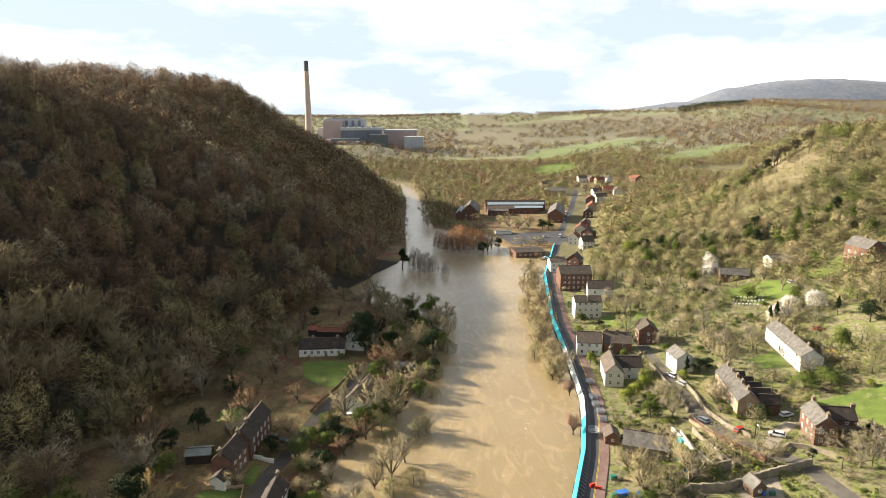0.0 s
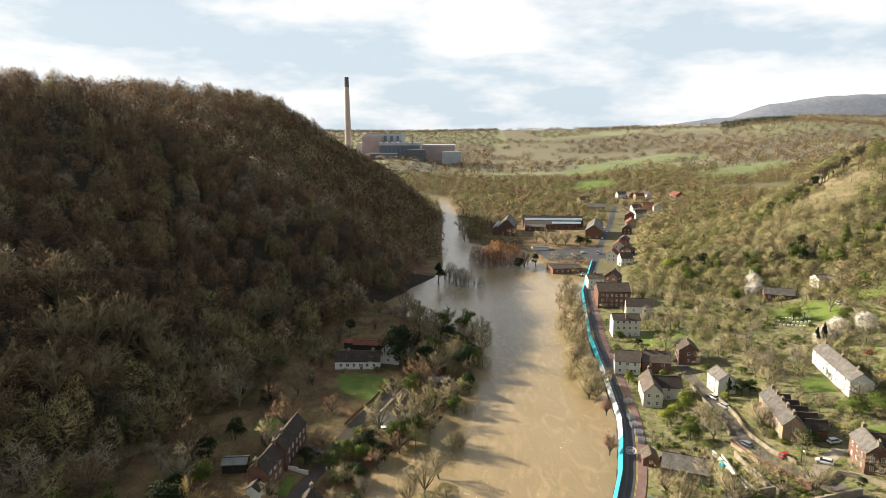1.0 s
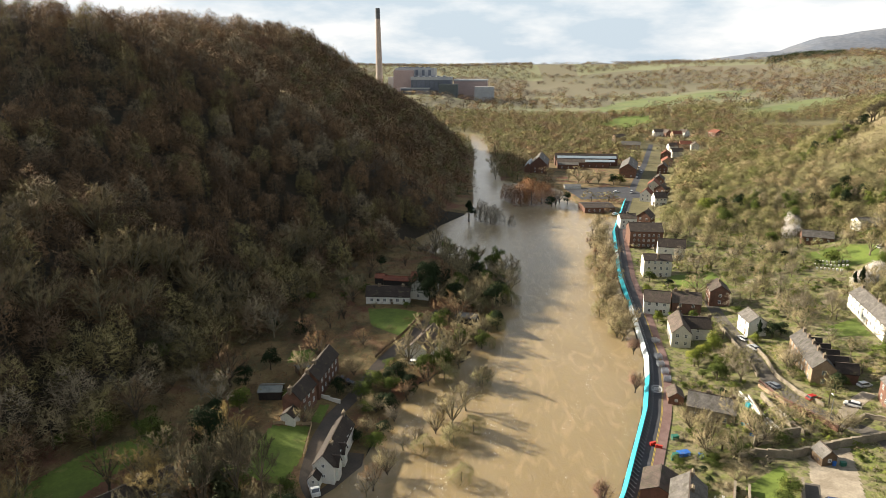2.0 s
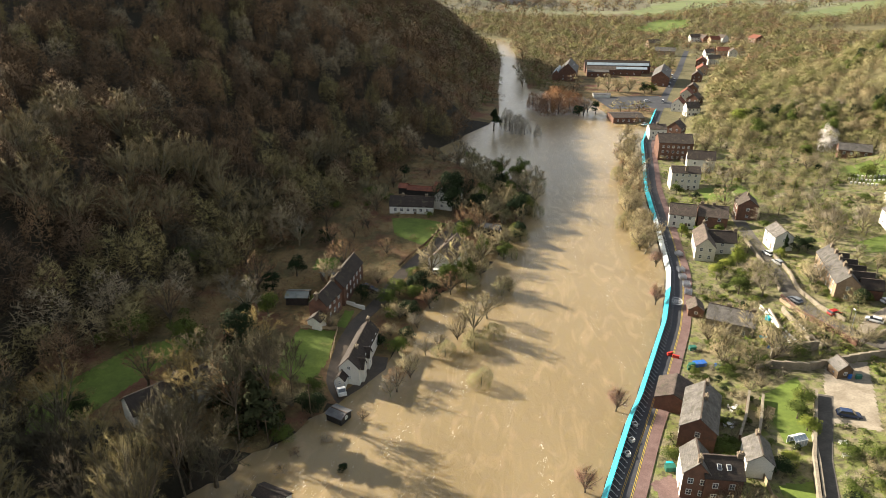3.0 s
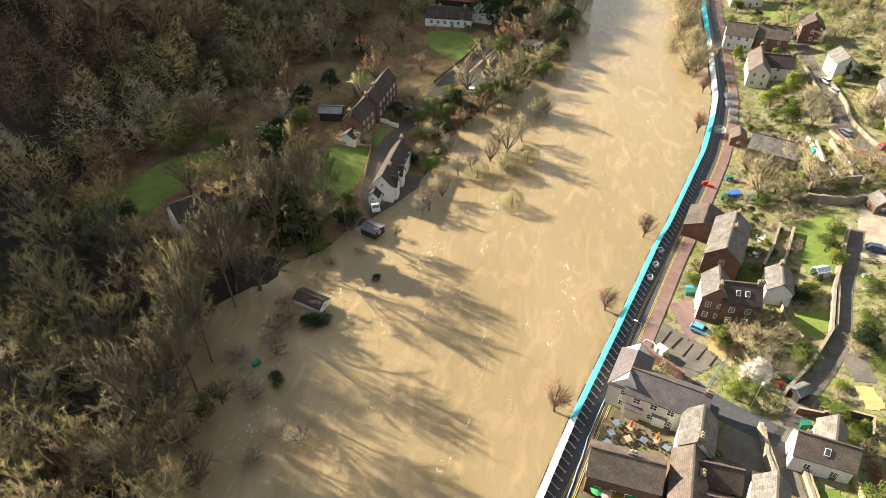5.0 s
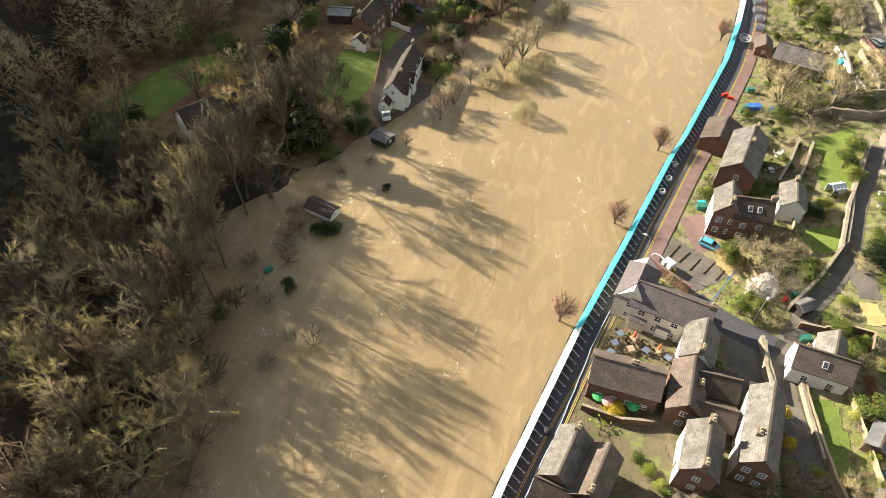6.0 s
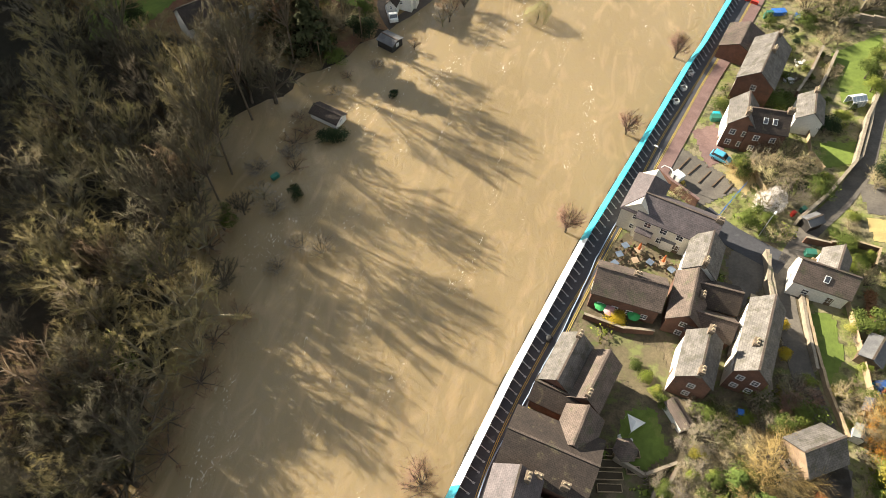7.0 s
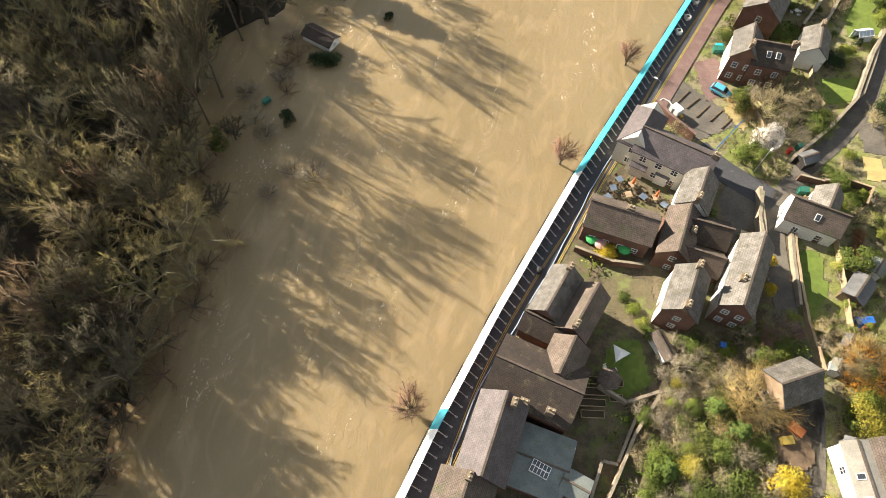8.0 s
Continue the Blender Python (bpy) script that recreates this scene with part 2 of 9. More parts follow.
def coursed(m, wide, deep, dark, uneven=0.22):
    """Lays a roof material in courses of tiles: wide and deep in metres, joints darkened, single tiles lighter or darker, edges proud."""
    n, l = m.node_tree.nodes, m.node_tree.links
    bsdf = n["Principled BSDF"]
    old = bsdf.inputs["Base Color"].links[0].from_socket
    coord = n.new("ShaderNodeTexCoord")
    st = n.new("ShaderNodeMapping")
    st.inputs["Scale"].default_value = (1.0, 1.38, 0.0)
    l.new(coord.outputs["Object"], st.inputs["Vector"])
    t = n.new("ShaderNodeTexBrick")
    t.offset = 0.5
    t.inputs["Scale"].default_value = 1.0
    t.inputs["Brick Width"].default_value, t.inputs["Row Height"].default_value = wide, deep
    t.inputs["Mortar Size"].default_value, t.inputs["Mortar Smooth"].default_value = 0.022, 0.4
    t.inputs["Color1"].default_value = (1.0, 1.0, 1.0, 1)
    t.inputs["Color2"].default_value = (1 - uneven, 1 - uneven, 1 - uneven * 0.95, 1)
    t.inputs["Mortar"].default_value = (dark, dark, dark, 1)
    l.new(st.outputs["Vector"], t.inputs["Vector"])
    mul = n.new("ShaderNodeMix")
    mul.data_type, mul.blend_type = "RGBA", "MULTIPLY"
    mul.inputs["Factor"].default_value = 1.0
    l.new(old, mul.inputs[6])
    l.new(t.outputs["Color"], mul.inputs[7])
    l.new(mul.outputs[2], bsdf.inputs["Base Color"])


for key, wide, deep, dark in (("slate", 0.42, 0.34, 0.45), ("lilac_slate", 0.42, 0.34, 0.5), ("tile", 0.34, 0.30, 0.4), ("red_tile", 0.34, 0.30, 0.45), ("dark_tile", 0.34, 0.30, 0.45)):
    coursed(M[key], wide, deep, dark)
M["straw_grass"] = material("straw_grass", (0.42, 0.33, 0.16), (0.30, 0.25, 0.11), 0.5, 0.95, 0.8, 5)
M["wet_lane"] = material("wet_earth_lane", (0.085, 0.066, 0.050), (0.055, 0.044, 0.035), 0.3, 0.6, 0.3, 5)
M["moss_gravel"] = material("mossy_gravel", (0.150, 0.122, 0.072), (0.100, 0.086, 0.048), 0.3, 0.95, 0.5, 6, spots=((0.13, 0.14, 0.05), 0.3, 0.55))
M["yard"] = material("yard_earth", (0.150, 0.120, 0.075), (0.085, 0.070, 0.043), 0.4, 0.95, 0.8, 3.0, spots=((0.095, 0.11, 0.035), 0.5, 0.5), contrast=0.15)
M["yellow_pad"] = material("yellow_gravel", (0.42, 0.32, 0.13), (0.34, 0.26, 0.11), 0.8, 0.95, 0.3, 9)
M["rough_grass"] = material("rough_grass", (0.215, 0.150, 0.070), (0.100, 0.082, 0.036), 0.11, 0.95, 0.9, 1.6, spots=((0.145, 0.068, 0.042), 0.06, 0.52), contrast=0.16)
M["garden"] = material("garden_ground", (0.165, 0.185, 0.052), (0.225, 0.195, 0.115), 0.30, 0.95, 0.9, 2.5, spots=((0.075, 0.068, 0.034), 0.7, 0.50), contrast=0.15)
# ground tone lowered to stand in for shadow between the trees
M["scrub"] = material("scrub_ground", (0.150, 0.130, 0.062), (0.105, 0.095, 0.045), 0.06, 0.95, 0.6, 1.0, spots=((0.11, 0.08, 0.045), 0.1, 0.58))
M["scarp"] = material("bare_earth", (0.21, 0.17, 0.10), (0.155, 0.13, 0.066), 0.06, 0.95, 0.8, 0.6, spots=((0.15, 0.13, 0.06), 0.08, 0.55))


def field_material():
    """Far farmland: a patchwork of pastures, plough and woodland."""
    m = material("fields", (0.12, 0.10, 0.065), (0.09, 0.08, 0.05), 0.012, 0.95, 0, 1)
    n, l = m.node_tree.nodes, m.node_tree.links
    bsdf = n["Principled BSDF"]
    old = bsdf.inputs["Base Color"].links[0].from_socket
    geo = n.new("ShaderNodeNewGeometry")
    st = n.new("ShaderNodeMapping")
    st.inputs["Scale"].default_value = (0.0042, 0.0030, 0.0)
    l.new(geo.outputs["Position"], st.inputs["Vector"])
    v = n.new("ShaderNodeTexVoronoi")
    v.inputs["Scale"].default_value = 1.0
    l.new(st.outputs["Vector"], v.inputs["Vector"])
    sep = n.new("ShaderNodeSeparateColor")
    l.new(v.outputs["Color"], sep.inputs["Color"])
    r = n.new("ShaderNodeValToRGB")
    r.color_ramp.interpolation = "CONSTANT"
    e = r.color_ramp.elements
    e[0].position, e[0].color = 0.0, (0.185, 0.195, 0.105, 1)
    e[1].position, e[1].color = 0.30, (0.145, 0.135, 0.085, 1)
    for pos, c in ((0.55, (0.165, 0.145, 0.095, 1)), (0.70, (0.15, 0.135, 0.085, 1)), (0.85, (0.21, 0.225, 0.12, 1))):
        x = e.new(pos)
        x.color = c
    l.new(sep.outputs["Red"], r.inputs["Fac"])
    mix = n.new("ShaderNodeMix")
    mix.data_type = "RGBA"
    mix.inputs["Factor"].default_value = 0.72
    l.new(old, mix.inputs[6])
    l.new(r.outputs["Color"], mix.inputs[7])
    l.new(mix.outputs[2], bsdf.inputs["Base Color"])
    return m


M["fields"] = field_material()


def water_material():
    """Muddy flood water: silt colour in broad swirls, small waves, a glossy face."""
    m = bpy.data.materials.new("flood_water")
    m.use_nodes = True
    n, l = m.node_tree.nodes, m.node_tree.links
    bsdf = n["Principled BSDF"]
    bsdf.inputs["Roughness"].default_value = 0.16
    bsdf.inputs["IOR"].default_value = 1.33
    # light spreads sideways through the silt, so shadows on the water are soft
    bsdf.inputs["Subsurface Weight"].default_value = 0.85
    bsdf.inputs["Subsurface Radius"].default_value = (1.0, 0.9, 0.55)
    bsdf.inputs["Subsurface Scale"].default_value = 3.6
    geo = n.new("ShaderNodeNewGeometry")

    def tex(sx, sy, detail, warp=0.0):
        mp = n.new("ShaderNodeMapping")
        mp.inputs["Rotation"].default_value = (0, 0, radians(14))
        mp.inputs["Scale"].default_value = (sx, sy, 1)
        l.new(geo.outputs["Position"], mp.inputs["Vector"])
        t = n.new("ShaderNodeTexNoise")
        t.inputs["Scale"].default_value, t.inputs["Detail"].default_value, t.inputs["Distortion"].default_value = 1.0, detail, warp
        l.new(mp.outputs["Vector"], t.inputs["Vector"])
        return t.outputs["Fac"]

    def ramp(src, a, b):
        r = n.new("ShaderNodeMapRange")
        r.inputs["From Min"].default_value, r.inputs["From Max"].default_value = a, b
        l.new(src, r.inputs["Value"])
        return r.outputs["Result"]

    def mix(f, a, b):
        x = n.new("ShaderNodeMix")
        x.data_type = "RGBA"
        l.new(f, x.inputs["Factor"])
        for s, c in ((6, a), (7, b)):
            if isinstance(c, tuple):
                x.inputs[s].default_value = (*c, 1)
            else:
                l.new(c, x.inputs[s])
        return x.outputs[2]

    silt = mix(ramp(tex(0.035, 0.012, 4, 1.2), 0.35, 0.65), (0.216, 0.164, 0.090), (0.256, 0.197, 0.112))
    silt = mix(ramp(tex(0.22, 0.07, 6, 2.0), 0.5, 0.75), silt, (0.305, 0.228, 0.130))
    streak = n.new("ShaderNodeMath")
    streak.operation = "MULTIPLY"
    l.new(ramp(tex(0.11, 0.020, 3, 2.5), 0.57, 0.67), streak.inputs[0])
    l.new(ramp(tex(1.5, 0.9, 8, 1.5), 0.60, 0.71), streak.inputs[1])
    l.new(mix(streak.outputs[0], silt, (0.66, 0.60, 0.48)), bsdf.inputs["Base Color"])
    b1 = n.new("ShaderNodeBump")
    b1.inputs["Strength"].default_value, b1.inputs["Distance"].default_value = 0.35, 0.35
    l.new(tex(0.5, 0.32, 7, 1.8), b1.inputs["Height"])
    b2 = n.new("ShaderNodeBump")
    b2.inputs["Strength"].default_value, b2.inputs["Distance"].default_value = 0.30, 0.12
    l.new(tex(1.9, 1.1, 5, 2.2), b2.inputs["Height"])
    l.new(b1.outputs["Normal"], b2.inputs["Normal"])
    l.new(b2.outputs["Normal"], bsdf.inputs["Normal"])
    return m


M["water"] = water_material()
WATER_Z = 0.0


def mesh_object(name, verts, faces, mats, parent=None, label="", smooth=False, index=None, normals=None):
    """A mesh object from arrays of triangles or quads (numpy), quick for large numbers."""
    me = bpy.data.meshes.new(name)
    verts, faces = np.asarray(verts, np.float32), np.asarray(faces, np.int32)
    me.vertices.add(len(verts))
    me.vertices.foreach_set("co", verts.ravel())
    me.loops.add(faces.size)
    me.loops.foreach_set("vertex_index", faces.ravel())
    me.polygons.add(len(faces))
    me.polygons.foreach_set("loop_start", np.arange(len(faces), dtype=np.int32) * faces.shape[1])
    for m in mats if isinstance(mats, (list, tuple)) else [mats]:
        me.materials.append(m)
    if index is not None:
        me.polygons.foreach_set("material_index", np.asarray(index, np.int32))
    me.polygons.foreach_set("use_smooth", np.full(len(faces), smooth))
    me.update(calc_edges=True)
    if normals is not None:
        a = me.attributes.new("custom_normal", "FLOAT_VECTOR", "POINT")
        a.data.foreach_set("vector", np.asarray(normals, np.float32).ravel())
    ob = new(name, me)
    if parent:
        ob.parent = parent
    if label:
        ob["label"] = label
    return ob


def part(name, bm, mat, parent, label=""):
    me = bpy.data.meshes.new(name)
    bmesh.ops.recalc_face_normals(bm, faces=bm.faces)
    bm.to_mesh(me)
    bm.free()
    for m in mat if isinstance(mat, (list, tuple)) else [mat]:
        me.materials.append(m)
    ob = new(name, me)
    ob.parent = parent
    if label:
        ob["label"] = label
    return ob


def box(bm, x0, x1, y0, y1, z0, z1, m=None):
    """A box; m turns or moves it."""
    vs = [bm.verts.new((x, y, z)) for z in (z0, z1) for y in (y0, y1) for x in (x0, x1)]
    for f in ((0, 2, 3, 1), (4, 5, 7, 6), (0, 1, 5, 4), (2, 6, 7, 3), (0, 4, 6, 2), (1, 3, 7, 5)):
        bm.faces.new([vs[i] for i in f])
    if m:
        bmesh.ops.transform(bm, matrix=m, verts=vs)
    return vs


def tube(bm, p, q, r0, r1, sides=6, cap=True):
    p, q = Vector(p), Vector(q)
    turn = (q - p).to_track_quat("Z", "Y").to_matrix()
    rings = []
    for c, r in ((p, r0), (q, r1)):
        rings.append([bm.verts.new(c + turn @ Vector((r * math.cos(2 * math.pi * k / sides), r * math.sin(2 * math.pi * k / sides), 0))) for k in range(sides)])
    for k in range(sides):
        bm.faces.new((rings[0][k], rings[0][(k + 1) % sides], rings[1][(k + 1) % sides], rings[1][k]))
    if cap:
        bm.faces.new(rings[0][::-1])
        bm.faces.new(rings[1])


def thing(name, x, y, z=None, turn=0.0, label="", category="", group=""):
    """The Empty at the base of a thing with parts."""
    ob = new(name)
    ob.empty_display_size = 0.3
    z = float(land(x, y)) if z is None else z
    ob.matrix_world = pose(x, y, z, 0, 0, turn)
    return tagged(ob, label, category, group)


# ---- ground, water ----
def spread(a, b, first, grow, limit):
    out, s, v = [0.0], first, 0.0
    while v < b:
        s = min(s * grow, limit)
        v += s
        out.append(v)
    neg, s, v = [], first, 0.0
    while v > a:
        s = min(s * grow, limit)
        v -= s
        neg.append(v)
    return np.array(neg[::-1] + out)


gx = np.concatenate([-spread(0, 4600, 3, 1.05, 160)[:0:-1] - 140, np.arange(-140, 160, 2.5), spread(0, 4600, 3, 1.05, 160) + 160])
gy = np.concatenate([-spread(0, 400, 4, 1.1, 60)[:0:-1] - 60, np.arange(-60, 360, 2.5), spread(0, 4500, 3, 1.04, 90) + 360])
GX, GY = np.meshgrid(gx, gy)
GZ = land(GX, GY)
nx = len(gx)
ii, jj = np.meshgrid(np.arange(nx - 1), np.arange(len(gy) - 1))
quad = (jj * nx + ii).ravel()
ground_faces = np.stack([quad, quad + 1, quad + 1 + nx, quad + nx], 1)
MX, MY = (GX[:-1, :-1] + GX[1:, 1:]) / 2, (GY[:-1, :-1] + GY[1:, 1:]) / 2
D = MX - barrier_x(MY)
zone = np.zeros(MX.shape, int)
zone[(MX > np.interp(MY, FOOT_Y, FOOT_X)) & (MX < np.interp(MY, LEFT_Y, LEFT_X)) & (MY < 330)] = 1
# the near bank also takes the floor colour that carries tree shade
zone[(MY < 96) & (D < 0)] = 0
zone[D > 0] = 2
zone[(D > 0) & (MY < 72) & (MX < 42)] = 6
zone[MY > 395] = 3
zone[(D > 118 - 90 * step(285, 380, MY)) & (MY < 600)] = 3
zone[(D > 112) & (D < 185) & (MY > 340 + 0.25 * D) & (MY < 455) & (GZ[:-1, :-1] > 40)] = 4
zone[(MY > 395) & (MY < 700) & (D < 0)] = 1
zone[MY > 1080] = 5
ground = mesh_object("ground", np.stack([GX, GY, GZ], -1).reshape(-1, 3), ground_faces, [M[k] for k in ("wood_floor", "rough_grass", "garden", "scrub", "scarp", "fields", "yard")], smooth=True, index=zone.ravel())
tagged(ground, "brown winter valley floor and hillsides of soil and leaf litter", "ground", kind="structure")

wx, wy = np.arange(-420, 125, 20.0), np.arange(-300, 1110, 20.0)
WX, WY = np.meshgrid(wx, wy)
ii, jj = np.meshgrid(np.arange(len(wx) - 1), np.arange(len(wy) - 1))
quad = (jj * len(wx) + ii).ravel()
water = mesh_object("water", np.stack([WX, WY, np.full_like(WX, WATER_Z)], -1).reshape(-1, 3), np.stack([quad, quad + 1, quad + 1 + len(wx), quad + len(wx)], 1), M["water"], smooth=True)
tagged(water, "muddy brown river in flood with foam streaks", "water", kind="structure")


def ribbon(name, centre, widths, mat, lift, label, category, step_len=2.5, kerb=0.0, flat=None):
    """A paved strip along a line of (x, y), draped over the land; widths: offsets to the right from and to."""
    pts = []
    for (x0, y0), (x1, y1) in zip(centre, centre[1:]):
        n = max(1, int(math.hypot(x1 - x0, y1 - y0) / step_len))
        pts += [(x0 + (x1 - x0) * k / n, y0 + (y1 - y0) * k / n) for k in range(n)]
    pts.append(centre[-1])
    pts = np.array(pts)
    pts[1:-1] = (pts[:-2] + 2 * pts[1:-1] + pts[2:]) / 4
    way = np.gradient(pts, axis=0)
    way /= np.linalg.norm(way, axis=1)[:, None]
    side = np.stack([way[:, 1], -way[:, 0]], 1)
    rows = []
    for o in np.linspace(widths[0], widths[1], 4):
        p = pts + side * o
        z = (land(p[:, 0], p[:, 1]) if flat is None else np.full(len(p), flat)) + lift
        rows.append(np.column_stack([p, z]))
    low = [np.column_stack([r[:, :2], r[:, 2] - 0.6 - kerb]) for r in (rows[0], rows[-1])]
    rows = [low[0]] + rows + [low[1]]
    v = np.concatenate(rows)
    n = len(pts)
    f = [[r * n + k, (r + 1) * n + k, (r + 1) * n + k + 1, r * n + k + 1] for r in range(len(rows) - 1) for k in range(n - 1)]
    ob = mesh_object(name, v, f, mat, smooth=False)
    return tagged(ob, label, category, kind="structure")


quay = [(float(barrier_x(y)), float(y)) for y in np.arange(-60, 770, 4.0)]
ribbon("road", quay, (0.1, 5.0), M["asphalt"], 0.05, "dark asphalt quayside road beside the flood barrier", "road", kerb=0.8, flat=0.9)
ribbon("pavement", quay[33:110], (5.0, 7.2), M["brick_path"], 0.17, "reddish brick pavement along the quay road", "pavement", flat=0.9)


# ---- paints and sheets ----
PAINT = {
    "white": material("white_paint", (0.78, 0.78, 0.76), (0.66, 0.66, 0.64), 0.8, 0.5),
    "yellow": material("yellow_paint", (0.50, 0.36, 0.06), (0.36, 0.27, 0.08), 0.8, 0.7),
    "cyan": material("cyan_sheet", (0.03, 0.50, 0.62), (0.05, 0.42, 0.55), 0.4, 0.45, 0.4, 3),
    "white_sheet": material("white_sheet", (0.80, 0.83, 0.84), (0.62, 0.70, 0.74), 0.4, 0.45, 0.4, 3),
    "strut": material("galvanised", (0.38, 0.39, 0.40), (0.28, 0.29, 0.30), 1.0, 0.45, metal=0.4),
    "black": material("black_rubber", (0.02, 0.02, 0.02), (0.03, 0.03, 0.03), 1.0, 0.8),
    "red": material("red_plastic", (0.55, 0.05, 0.03), (0.42, 0.04, 0.03), 1.0, 0.5),
    "blue": material("blue_plastic", (0.03, 0.16, 0.55), (0.03, 0.12, 0.42), 1.0, 0.5),
    "green": material("green_plastic", (0.03, 0.17, 0.12), (0.03, 0.12, 0.09), 1.0, 0.5),
    "orange": material("orange_canvas", (0.55, 0.16, 0.05), (0.42, 0.12, 0.05), 1.0, 0.8),
    "felt": material("roofing_felt", (0.10, 0.10, 0.105), (0.15, 0.15, 0.15), 0.6, 0.85, 0.2, 6),
    "zinc": material("grey_sheet_roof", (0.185, 0.205, 0.195), (0.130, 0.148, 0.140), 0.5, 0.6, spots=((0.13, 0.12, 0.04), 0.45, 0.58)),
}
M["felt"], M["zinc"], M["white_paint"], M["black_board"] = PAINT["felt"], PAINT["zinc"], PAINT["white"], material("black_boarding", (0.03, 0.027, 0.025), (0.045, 0.04, 0.035), 1.0, 0.8)


# ---- trees ----
TWIGS = {
    "brown": foliage("brown_twigs", (0.314, 0.199, 0.111), (0.219, 0.136, 0.078), (0.324, 0.242, 0.115)),
    # lichen growth, its tone also raised for bank crowns that catch sun
    "lichen": foliage("lichen_twigs", (0.340, 0.279, 0.125), (0.255, 0.204, 0.095), (0.366, 0.316, 0.106)),
    # olive twigs darkened so that the bank trees carry their shade in colour
    "bramble": foliage("darkened_olive_twigs", (0.114, 0.099, 0.062), (0.077, 0.068, 0.045), (0.128, 0.118, 0.059)),
    "ivy_twigs": foliage("ivied_twigs", (0.17, 0.175, 0.06), (0.125, 0.13, 0.045), (0.2, 0.2, 0.07)),
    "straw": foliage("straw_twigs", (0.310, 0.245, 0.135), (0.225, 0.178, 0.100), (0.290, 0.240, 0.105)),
    "rust": foliage("rusty_bracken", (0.238, 0.118, 0.060), (0.173, 0.088, 0.048), (0.205, 0.127, 0.065)),
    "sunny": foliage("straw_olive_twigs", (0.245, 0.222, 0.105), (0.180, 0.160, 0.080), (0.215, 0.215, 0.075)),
    "mauve": foliage("mauve_twigs", (0.200, 0.176, 0.150), (0.160, 0.140, 0.120), (0.210, 0.192, 0.140)),
    "bright": foliage("fresh_leaves", (0.156, 0.204, 0.036), (0.108, 0.150, 0.030), (0.228, 0.252, 0.060)),
    "olive": foliage("olive_twigs", (0.262, 0.235, 0.108), (0.185, 0.165, 0.080), (0.228, 0.238, 0.075)),
    "grey": foliage("grey_twigs", (0.337, 0.288, 0.218), (0.239, 0.204, 0.148), (0.295, 0.267, 0.140)),
    "russet": foliage("russet_twigs", (0.300, 0.150, 0.066), (0.204, 0.102, 0.054), (0.264, 0.168, 0.084)),
    "ivy": foliage("ivy_leaves", (0.112, 0.145, 0.029), (0.075, 0.099, 0.024), (0.195, 0.207, 0.046)),
    "dark": foliage("evergreen_leaves", (0.026, 0.042, 0.016), (0.018, 0.03, 0.012), (0.05, 0.062, 0.022)),
    "lime": foliage("lime_leaves", (0.20, 0.23, 0.04), (0.14, 0.17, 0.03), (0.27, 0.26, 0.06)),
    "yellow": foliage("yellow_blossom", (0.50, 0.36, 0.03), (0.36, 0.27, 0.03), (0.45, 0.40, 0.06)),
    "blossom": foliage("white_blossom", (0.713, 0.667, 0.621), (0.552, 0.506, 0.460), (0.460, 0.391, 0.310)),
    "gold": foliage("golden_twigs", (0.418, 0.312, 0.123), (0.314, 0.219, 0.092), (0.355, 0.312, 0.169)),
    # hill twigs: brown and dim are lowered to carry the hillside's shade
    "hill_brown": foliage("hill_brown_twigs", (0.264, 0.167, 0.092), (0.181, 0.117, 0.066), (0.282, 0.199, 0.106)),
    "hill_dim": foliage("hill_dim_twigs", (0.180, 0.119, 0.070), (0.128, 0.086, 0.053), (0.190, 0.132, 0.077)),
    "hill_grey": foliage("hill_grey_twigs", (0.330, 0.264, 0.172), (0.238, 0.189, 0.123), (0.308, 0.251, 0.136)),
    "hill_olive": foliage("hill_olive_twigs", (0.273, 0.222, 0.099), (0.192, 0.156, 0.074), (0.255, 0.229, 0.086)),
    "pale_straw": foliage("pale_straw_twigs", (0.420, 0.345, 0.200), (0.310, 0.255, 0.150), (0.380, 0.345, 0.165)),
    "orange": foliage("orange_stems", (0.52, 0.235, 0.035), (0.40, 0.18, 0.03), (0.46, 0.27, 0.06)),
    "gold_leaf": foliage("golden_green_leaves", (0.30, 0.26, 0.04), (0.20, 0.18, 0.03), (0.36, 0.30, 0.07)),
    "dark_olive": foliage("cedar_needles", (0.060, 0.066, 0.028), (0.042, 0.048, 0.021), (0.092, 0.088, 0.036)),
    "fir": foliage("fir_needles", (0.105, 0.150, 0.034), (0.075, 0.110, 0.028), (0.150, 0.180, 0.050)),
    "pink": foliage("pink_twigs", (0.365, 0.210, 0.150), (0.257, 0.154, 0.112), (0.324, 0.238, 0.150)),
}
PALE_BARK = material("lichened_bark", (0.24, 0.205, 0.13), (0.17, 0.145, 0.095), 1.5, 0.95, spots=((0.22, 0.21, 0.09), 0.8, 0.56))
BARK = material("bark", (0.13, 0.105, 0.075), (0.085, 0.068, 0.05), 1.5, 0.95, spots=((0.11, 0.12, 0.05), 0.8, 0.6))


